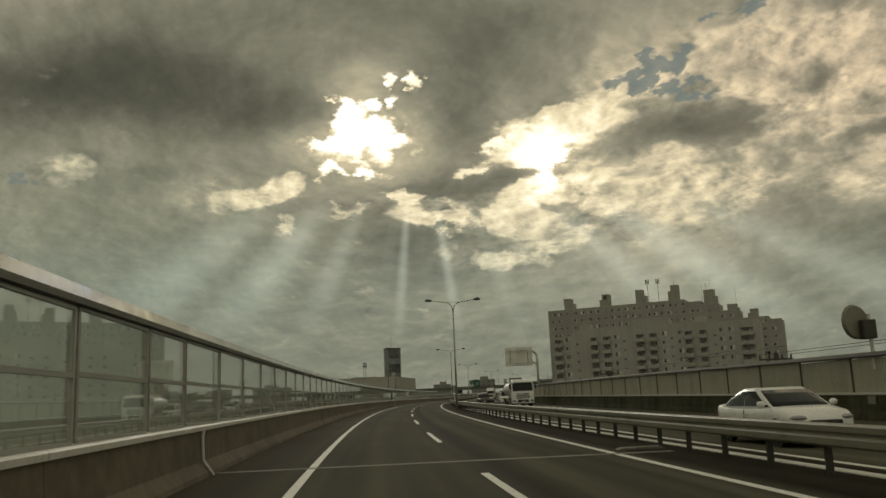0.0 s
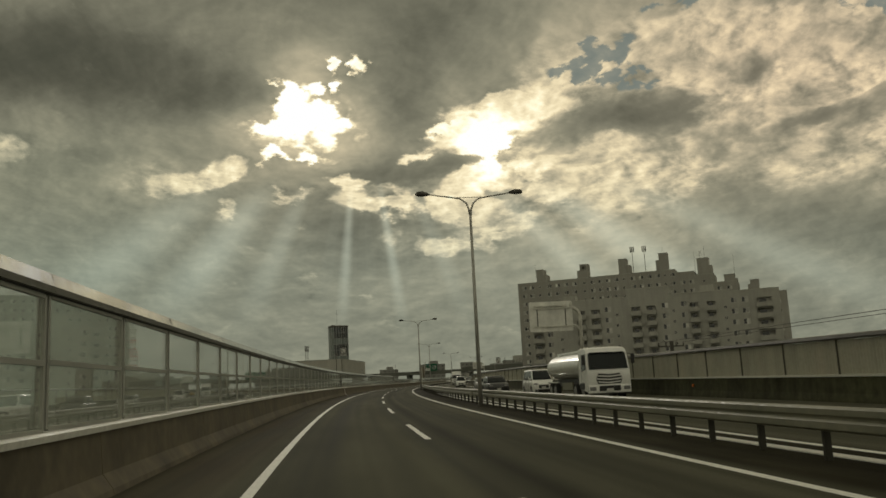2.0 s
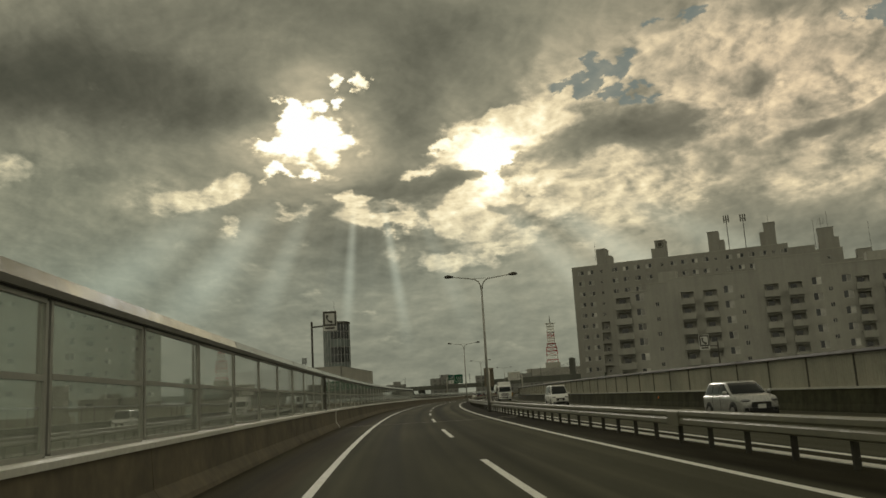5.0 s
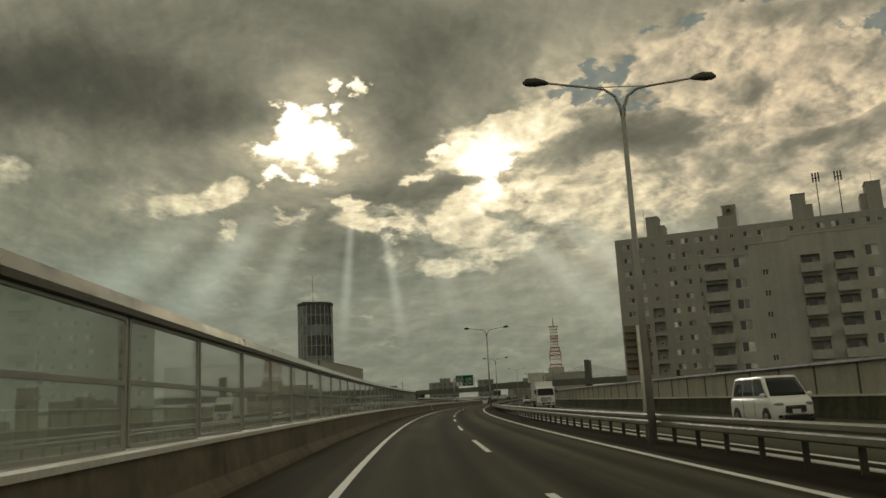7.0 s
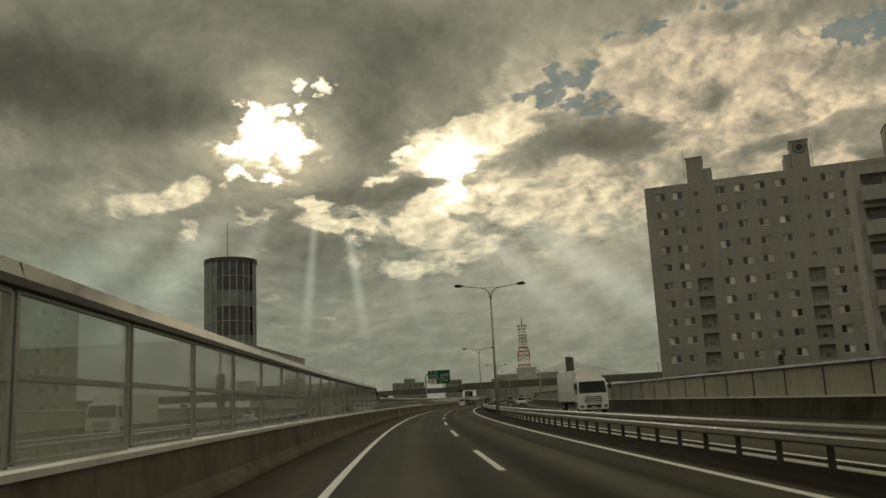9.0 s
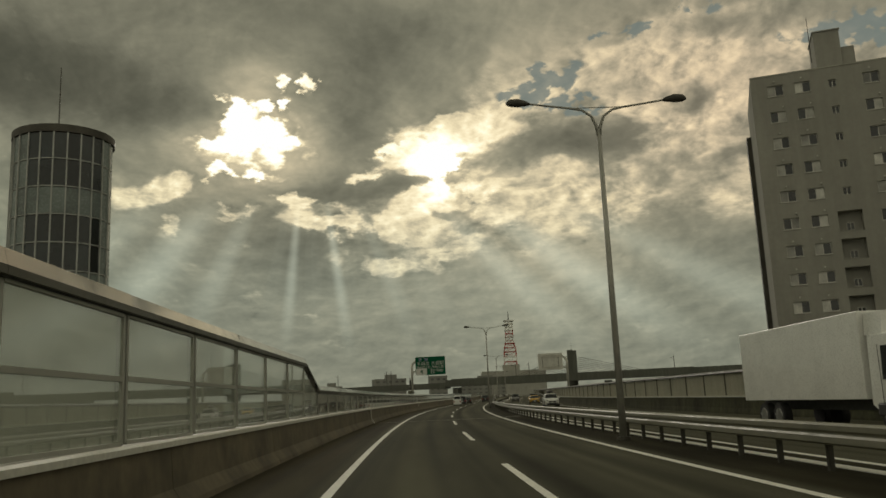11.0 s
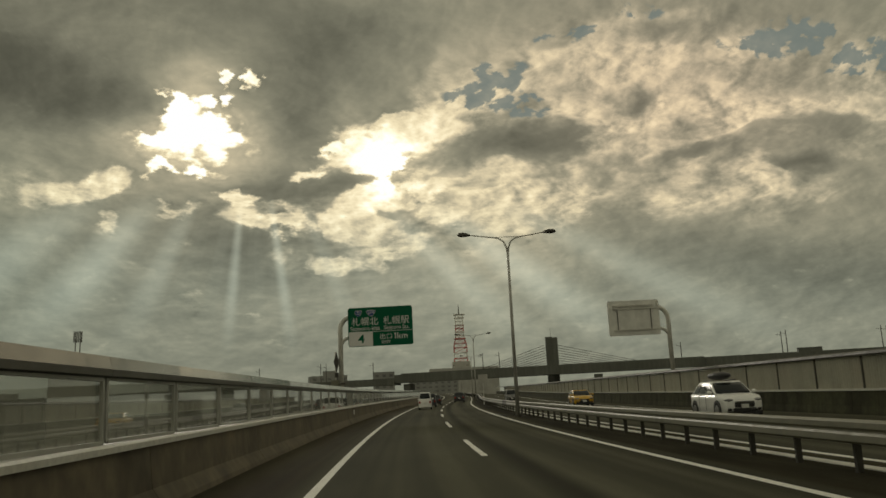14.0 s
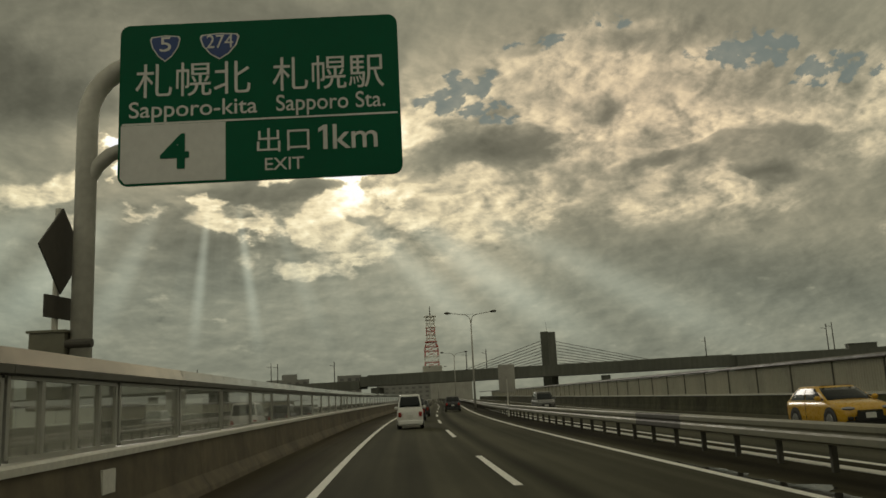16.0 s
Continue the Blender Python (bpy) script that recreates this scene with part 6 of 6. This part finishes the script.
def cabin_mesh(surface, H):
    front_, rear_, flank = surface
    bm = bmesh.new()
    rings = []
    steps = [-1, -0.8, -0.45, 0, 0.45, 0.8, 1]
    for k in (0.0, 0.25, 0.5, 0.75, 0.92, 1.0):
        ring = [front_(x, k) for x in steps] + [flank(1, v, k) for v in (0.12, 0.3, 0.5, 0.7, 0.88)] + [rear_(-x, k) for x in steps] + [flank(-1, v, k) for v in (0.88, 0.7, 0.5, 0.3, 0.12)]
        rings.append([bm.verts.new(p) for p in ring])
    top = [v.co.copy() for v in rings[-1]]
    mid = sum(top, Vector()) / len(top)
    for shrink, z in ((0.93, H - 0.012), (0.6, H)):
        rings.append([bm.verts.new((mid.x + (p.x - mid.x) * shrink, mid.y + (p.y - mid.y) * shrink, z)) for p in top])
    n = len(top)
    for a, b in zip(rings, rings[1:]):
        for j in range(n):
            bm.faces.new((a[j], a[(j + 1) % n], b[(j + 1) % n], b[j]))
    bm.faces.new(rings[-1])
    bmesh.ops.recalc_face_normals(bm, faces=bm.faces)
    return bm


def patch(fn, a0, a1, k0, k1, lift, n=6, slant=0.0, thick=0.008):
    """A curved pane that follows the surface fn(a, k), a little proud of it."""
    bm = bmesh.new()
    grid, inner = [], []
    for j in range(5):
        k = k0 + (k1 - k0) * j / 4
        row, row2 = [], []
        for i in range(n + 1):
            a = a0 + (a1 - a0) * i / n + slant * (k - k0) * (1 - i / n)
            p = fn(a, k)
            nn = (fn(a + 0.01, k) - p).cross(fn(a, k + 0.01) - p).normalized()
            if nn.dot(Vector((p.x, p.y, 0.0))) < 0:
                nn = -nn
            row.append(bm.verts.new(p + nn * (lift + thick)))
            row2.append(bm.verts.new(p + nn * (lift - 0.01)))
        grid.append(row)
        inner.append(row2)
    for g_ in (grid, inner):
        for j in range(4):
            for i in range(n):
                bm.faces.new((g_[j][i], g_[j][i + 1], g_[j + 1][i + 1], g_[j + 1][i]))
    rim_o = grid[0] + [r_[-1] for r_ in grid[1:]] + grid[-1][-2::-1] + [r_[0] for r_ in grid[-2:0:-1]]
    rim_i = inner[0] + [r_[-1] for r_ in inner[1:]] + inner[-1][-2::-1] + [r_[0] for r_ in inner[-2:0:-1]]
    for i in range(len(rim_o)):
        j = (i + 1) % len(rim_o)
        bm.faces.new((rim_o[i], rim_o[j], rim_i[j], rim_i[i]))
    bmesh.ops.recalc_face_normals(bm, faces=bm.faces)
    return bm


def lens_blob(x, y, z, a, b, c, turn=0.0):
    bm = bmesh.new()
    bmesh.ops.create_uvsphere(bm, u_segments=14, v_segments=8, radius=1.0, matrix=Matrix.Translation((x, y, z)) @ Matrix.Rotation(turn, 4, "Z") @ Matrix.Diagonal((a, b, c, 1)))
    return bm


def soften(ob, degrees):
    ob.data.polygons.foreach_set("use_smooth", [True] * len(ob.data.polygons))
    ob.data.set_sharp_from_angle(angle=radians(degrees))
    return ob


def car(label, category, paint, L, W, H, hood, belt, ws, rf, rr, rw, tail_z, m, r=0.31, doors=2, roof_box=False, dark_roof=None, group="cars on the road", name="car"):
    """Front at +y. hood: bonnet height; belt: window line; ws, rf: foot and head of the windscreen, rr, rw: head and foot of
    the rear window, all reckoned back from the nose; tail_z: height of the tail."""
    ob = thing(name, m, label, category, group)
    f0, b0, half = L / 2, -L / 2, W / 2
    g = 0.20
    soften(part("body", car_body(L, half, hood, belt, ws, rw, tail_z, g), paint, ob), 40)
    surface = cabin_surface(L, half, belt, H, ws, rf, rr, rw)
    front_, rear_, flank = surface
    soften(part("cabin", cabin_mesh(surface, H), paint, ob), 50)
    part("windscreen", patch(front_, -0.93, 0.93, 0.07, 0.93, 0.004, 8), CARGLASS, ob, "dark windscreen", smooth=True)
    part("rear_window", patch(rear_, -0.88, 0.88, 0.16 if tail_z <= belt + 0.15 else 0.3, 0.9, 0.004, 8), CARGLASS, ob, "dark rear window", smooth=True)
    for side in (-1, 1):
        for k in range(doors):
            v0, v1 = 0.055 + 0.885 * k / doors + (0.012 if k else 0.0), 0.055 + 0.885 * (k + 1) / doors - (0.012 if k < doors - 1 else 0.0)
            part("side_window", patch(lambda v, kk, sd=side: flank(sd, v, kk), v0, v1, 0.10, 0.90, 0.004, 5, 0.05 if k == 0 else 0.0), CARGLASS, ob)
        part("mirror_arm", box((side * half * 0.9 - 0.03, f0 - ws - 0.40, belt + 0.0), (side * half * 0.9 + 0.07 * side + 0.03, f0 - ws - 0.34, belt + 0.05)), TRIM, ob)
        part("mirror", lens_blob(side * (half + 0.09), f0 - ws - 0.37, belt + 0.07, 0.115, 0.06, 0.085), paint, ob, smooth=True)
        part("headlight", lens_blob(side * half * 0.70, f0 - 0.165, hood * 0.765, 0.20, 0.12, 0.062, -side * 0.5), LENS, ob, "clear headlight", smooth=True)
        part("tail_lamp", box((side * half * 0.66 if side > 0 else -half * 0.90, b0 - 0.004, tail_z - 0.42), (half * 0.90 if side > 0 else -half * 0.66, b0 + 0.16, tail_z - 0.16), 0.03), TAIL, ob, "red tail lamp")
        part("sill", box((side * half - 0.09 if side > 0 else -half - 0.002, b0 + 0.8, g - 0.03), (half + 0.002 if side > 0 else -half + 0.09, f0 - 0.8, g + 0.09), 0.02), TRIM, ob)
        for y in (f0 - 0.84, b0 + 0.80):
            bm = bmesh.new()
            bmesh.ops.create_cone(bm, cap_ends=True, segments=28, radius1=r + 0.06, radius2=r + 0.06, depth=0.03, matrix=Matrix.Translation((side * (half - 0.005), y, r + 0.02)) @ Matrix.Rotation(radians(90), 4, "Y"))
            part("wheel_arch", bm, TRIM, ob)
            wheel(ob, side * (half - 0.09), y, r, 0.21, side)
        for k in range(1, doors):
            yd = flank(side, 0.055 + 0.885 * k / doors, 0.0).y
            part("door_seam", box((side * half - 0.012, yd - 0.006, g + 0.16), (side * half + 0.002, yd + 0.006, belt * 0.92)), TRIM, ob)
            part("door_handle", box((side * half - 0.03, yd + 0.08, belt * 0.80), (side * half + 0.025, yd + 0.26, belt * 0.80 + 0.03), 0.01), paint, ob)
        part("fog_lamp_recess", box((side * half * 0.60 if side > 0 else -half * 0.80, f0 - 0.22, g + 0.13), (half * 0.80 if side > 0 else -half * 0.60, f0 - 0.045, g + 0.24), 0.03), TRIM, ob)
    part("valance", box((-half * 0.82, f0 - 0.22, g - 0.03), (half * 0.82, f0 - 0.05, g + 0.12), 0.03), TRIM, ob, "black lower bumper")
    part("wiper", rod(front_(-0.55, 0.05) + Vector((0, 0.02, 0.02)), front_(0.1, 0.12) + Vector((0, 0.02, 0.03)), 0.012, sides=6), TRIM, ob)
    part("grille", prism(rounded(-half * 0.46, half * 0.46, hood * 0.47, hood * 0.70, 0.05), f0 - 0.09, f0 + 0.006), TRIM, ob, "black grille")
    part("badge_bar", box((-half * 0.44, f0 + 0.004, hood * 0.645), (half * 0.44, f0 + 0.014, hood * 0.67)), CHROME, ob)
    part("lower_intake", prism(rounded(-half * 0.55, half * 0.55, g + 0.12, g + 0.24, 0.03), f0 - 0.1, f0 - 0.0), TRIM, ob)
    part("number_plate", box((-0.165, f0 + 0.006, hood * 0.43), (0.165, f0 + 0.02, hood * 0.43 + 0.165)), PLATE, ob, "plain white plate")
    part("number_plate", box((-0.165, b0 - 0.014, tail_z * 0.56), (0.165, b0 + 0.01, tail_z * 0.56 + 0.165)), PLATE, ob, "plain white plate")
    part("rear_bumper", box((-half * 0.88, b0 - 0.02, g + 0.06), (half * 0.88, b0 + 0.2, g + 0.28), 0.04), paint if tail_z > 1.0 else TRIM, ob)
    if dark_roof:
        bm = bmesh.new()
        fr, bk = front_(0, 1.0).y - 0.12, rear_(0, 1.0).y + 0.1
        add_box(bm, (-half * 0.60, bk, H - 0.006), (half * 0.60, fr, H + 0.008), 0.006)
        part("roof_skin", bm, dark_roof, ob)
    if roof_box:
        for x in (-0.5, 0.5):
            part("roof_rail", rod((x, f0 - rf - 0.3, H + 0.04), (x, f0 - rr + 0.2, H + 0.04), 0.025), TRIM, ob)
        part("roof_box", lens_blob(0, f0 - (rf + rr) / 2, H + 0.24, 0.44, (rr - rf) / 2 + 0.05, 0.19), TRIM, ob, "black rooftop luggage box", smooth=True)
    return ob


W_PAINT, K_PAINT = car_paint("white_car_paint", (0.78, 0.78, 0.75)), car_paint("black_car_paint", (0.018, 0.018, 0.02))
S_PAINT, Y_PAINT = car_paint("silver_car_paint", (0.42, 0.42, 0.40), 0.3), car_paint("yellow_car_paint", (0.58, 0.33, 0.02))
N_PAINT, G_PAINT = car_paint("navy_car_paint", (0.02, 0.022, 0.03)), car_paint("grey_car_paint", (0.16, 0.16, 0.155), 0.4)


def oncoming(front_s, u, length):
    return stand(front_s + length / 2, u, 0.0, 180.0)


def leading(rear_s, u, length):
    return stand(rear_s + length / 2, u, 0.0)


car("white hybrid saloon driving in the opposite lane", "car", W_PAINT, 4.55, 1.76, 1.46, 0.92, 0.97, 0.95, 1.95, 3.15, 4.2, 1.05, oncoming(19.4, 8.6, 4.55), doors=2)
car("white long-roofed commuter van in the opposite lane", "van", W_PAINT, 4.70, 1.70, 1.98, 1.12, 1.14, 0.42, 1.10, 4.45, 4.66, 1.10, oncoming(109.6, 12.3, 4.7), r=0.33, doors=3, name="van")
car("black compact off-roader in the opposite lane", "car", K_PAINT, 4.5, 1.84, 1.66, 1.05, 1.08, 1.0, 1.80, 3.7, 4.3, 1.12, oncoming(115.5, 9.7, 4.5), r=0.36, doors=3)
car("silver estate car in the opposite lane", "car", S_PAINT, 4.25, 1.69, 1.52, 0.95, 0.99, 0.95, 1.70, 3.85, 4.15, 1.02, oncoming(148.9, 12.3, 4.25), doors=3)
car("white off-roader with a black roof box in the opposite lane", "car", W_PAINT, 4.5, 1.82, 1.62, 1.03, 1.06, 1.0, 1.80, 3.6, 4.25, 1.12, oncoming(362.4, 12.3, 4.5), r=0.36, doors=3, roof_box=True)
car("yellow hatchback with a dark roof in the opposite lane", "car", Y_PAINT, 3.97, 1.74, 1.42, 0.90, 0.95, 0.95, 1.75, 3.3, 3.85, 1.0, oncoming(399.0, 12.3, 3.97), r=0.33, doors=2, dark_roof=K_PAINT)
car("grey people carrier in the opposite lane", "car", G_PAINT, 4.4, 1.70, 1.75, 1.0, 1.04, 0.75, 1.55, 4.0, 4.3, 1.06, oncoming(447.0, 9.6, 4.4), doors=3)
car("white van driving in the opposite lane", "van", W_PAINT, 4.70, 1.70, 1.98, 1.12, 1.14, 0.42, 1.10, 4.45, 4.66, 1.10, oncoming(194.9, 12.3, 4.7), r=0.33, doors=3, name="van")
car("small white box-shaped van driving ahead", "van", W_PAINT, 3.40, 1.48, 1.92, 1.0, 1.12, 0.42, 0.95, 3.2, 3.36, 1.10, leading(421.0, -1.9, 3.4), r=0.28, doors=2, name="van", group="cars ahead")
car("dark navy tall wagon driving ahead", "car", N_PAINT, 3.40, 1.48, 1.72, 0.98, 1.05, 0.55, 1.10, 3.2, 3.36, 1.04, leading(436.0, -1.7, 3.4), r=0.28, doors=2, group="cars ahead")
car("black hatchback driving ahead", "car", K_PAINT, 3.9, 1.69, 1.5, 0.92, 0.97, 0.9, 1.65, 3.3, 3.8, 1.0, leading(450.0, -1.5, 3.9), group="cars ahead")
car("dark off-roader driving far ahead", "car", K_PAINT, 4.2, 1.75, 1.7, 1.03, 1.06, 1.0, 1.80, 3.6, 4.05, 1.12, leading(468.0, 1.8, 4.2), group="cars ahead")


def lorry_cab(ob, W, H, L, paint, f0):
    half = W / 2
    outline = [(f0 - 0.05, 0.45, 0), (f0, 0.6, 0), (f0, 1.45, 0), (f0 - 0.03, 1.66, 0), (f0 - 0.16, (1.66 + H - 0.36) / 2, 0.3), (f0 - 0.30, H - 0.36, 0.6), (f0 - 0.45, H - 0.08, 1), (f0 - 0.75, H, 1), (f0 - L, H, 1), (f0 - L, 0.9, 0), (f0 - L + 0.3, 0.75, 0), (f0 - 0.6, 0.45, 0)]
    cab = part("cab", shell(outline, half, 0.05), paint, ob)
    cab.data.polygons.foreach_set("use_smooth", [True] * len(cab.data.polygons))
    cab.data.set_sharp_from_angle(angle=radians(25))
    part("windscreen", quad_panel([(-half * 0.88, f0 - 0.29, H - 0.38), (half * 0.88, f0 - 0.29, H - 0.38), (half * 0.92, f0 - 0.035, 1.68), (-half * 0.92, f0 - 0.035, 1.68)], 0.03), CARGLASS, cab, "dark windscreen")
    part("sun_visor", box((-half * 0.8, f0 - 0.36, H - 0.36), (half * 0.8, f0 - 0.12, H - 0.31), 0.02), TRIM, cab)
    for x in (-0.5, 0.3):
        part("wiper", rod((x * half, f0 + 0.02, 1.70), (x * half + 0.55, f0 - 0.03, 1.86), 0.016, sides=6), TRIM, cab)
    part("grille", prism([(-half * 0.52, 0.86), (half * 0.52, 0.86), (half * 0.62, 1.12), (half * 0.50, 1.46), (-half * 0.50, 1.46), (-half * 0.62, 1.12)], f0 - 0.05, f0 + 0.012), TRIM, cab, "black grille")
    for z, k in ((0.93, 0.52), (1.10, 0.60), (1.27, 0.55), (1.43, 0.5)):
        part("grille_bar", prism([(-half * k, z + 0.02), (0, z - 0.04), (half * k, z + 0.02), (half * k, z + 0.085), (0, z + 0.03), (-half * k, z + 0.085)], f0 + 0.012, f0 + 0.045), paint, cab, "white grille bar")
    part("bumper", box((-half, f0 - 0.3, 0.35), (half, f0 + 0.05, 0.80), 0.06), paint, cab)
    part("intake", box((-half * 0.5, f0 - 0.1, 0.46), (half * 0.5, f0 + 0.062, 0.76), 0.02), TRIM, cab)
    part("number_plate", box((-0.2, f0 + 0.062, 0.42), (0.2, f0 + 0.075, 0.60)), PLATE, cab, "plain white plate")
    part("step", box((-half * 0.98, f0 - 0.2, 0.28), (half * 0.98, f0 + 0.0, 0.36), 0.02), TRIM, cab)
    for side in (-1, 1):
        part("headlight", box((side * half * 0.64 if side > 0 else -half * 0.95, f0 - 0.05, 0.50), (half * 0.95 if side > 0 else -half * 0.64, f0 + 0.062, 0.73), 0.04), LENS, cab)
        part("corner_vent", box((side * half * 0.72 if side > 0 else -half * 0.98, f0 - 0.1, 0.95), (half * 0.98 if side > 0 else -half * 0.72, f0 + 0.008, 1.4), 0.03), paint, cab)
        x = side * half
        c = [(x, f0 - 0.38, 1.72), (x, f0 - L + 0.75, 1.6), (x * 0.965, f0 - L + 0.75, H - 0.4), (x * 0.965, f0 - 0.55, H - 0.4)]
        part("side_window", quad_panel(c if side < 0 else c[::-1], -0.01, 0.03), CARGLASS, cab)
        part("door_seam", box((x - 0.005, f0 - L + 0.62, 0.8), (x + 0.005, f0 - L + 0.635, H - 0.35)), TRIM, cab)
        part("mirror", box((x + (0.10 if side > 0 else -0.3), f0 - 0.02, 1.95), (x + (0.3 if side > 0 else -0.10), f0 + 0.08, 2.5), 0.03), TRIM, cab)
        part("mirror_arm", rod((x * 0.96, f0 - 0.35, 2.55), (x * 1.14, f0 + 0.04, 2.45), 0.025, sides=6), TRIM, cab)
        part("arch", box((x - 0.1, f0 - 1.85, 0.55), (x + 0.01, f0 - 0.75, 0.98), 0.08), TRIM, cab)
    return cab


TANK = material("tank_white", (0.66, 0.66, 0.62), 0.42, 0.0, grain=0.04, stain=0.1, bump=0, coat=0.4)
tanker = thing("tanker_lorry", oncoming(92.0, 12.3, 10.5), "white tanker lorry in the opposite lane", "lorry", "lorries on the road")
lorry_cab(tanker, 2.45, 2.95, 2.0, W_PAINT, 5.25)
bm = bmesh.new()
ring = [(math.cos(2 * math.pi * k / 28) * 1.15, 1.98 + math.sin(2 * math.pi * k / 28) * 0.82) for k in range(28)]
tank_ = part("tank", prism(ring, -5.2, 2.9), TANK, tanker, "white elliptical tank", smooth=True)
tank_.data.set_sharp_from_angle(angle=radians(40))
part("catwalk", box((-0.45, -5.0, 2.76), (0.45, 2.85, 2.92), 0.03), W_PAINT, tanker)
part("chassis", box((-0.5, -5.2, 0.75), (0.5, 4.2, 1.2)), TRIM, tanker)
part("side_skirt", box((-1.2, -1.0, 0.55), (-1.1, 1.6, 1.0)), RAIL, tanker)
part("side_skirt", box((1.1, -1.0, 0.55), (1.2, 1.6, 1.0)), RAIL, tanker)
for y in (4.0, 2.2, -3.0, -4.2):
    for side in (-1, 1):
        wheel(tanker, side * 1.05, y, 0.48, 0.3, side)
for side in (-1, 1):
    part("mudguard", box((side * 1.2 - 0.14, -4.9, 1.0), (side * 1.2 + 0.04, -2.4, 1.08), 0.02), W_PAINT, tanker)

box_lorry = thing("box_lorry", oncoming(278.5, 12.3, 11.5), "white box lorry in the opposite lane", "lorry", "lorries on the road")
lorry_cab(box_lorry, 2.45, 2.95, 2.1, W_PAINT, 5.75)
part("cargo_box", box((-1.23, -5.75, 1.05), (1.23, 3.4, 3.65), 0.03), W_PAINT, box_lorry)
part("wind_deflector", prism([(-1.1, 2.9), (1.1, 2.9), (1.05, 3.55), (-1.05, 3.55)], 3.45, 4.4), W_PAINT, box_lorry)
part("chassis", box((-0.5, -5.6, 0.7), (0.5, 4.6, 1.05)), TRIM, box_lorry)
for y in (4.5, -2.8, -4.1):
    for side in (-1, 1):
        wheel(box_lorry, side * 1.05, y, 0.48, 0.3, side)
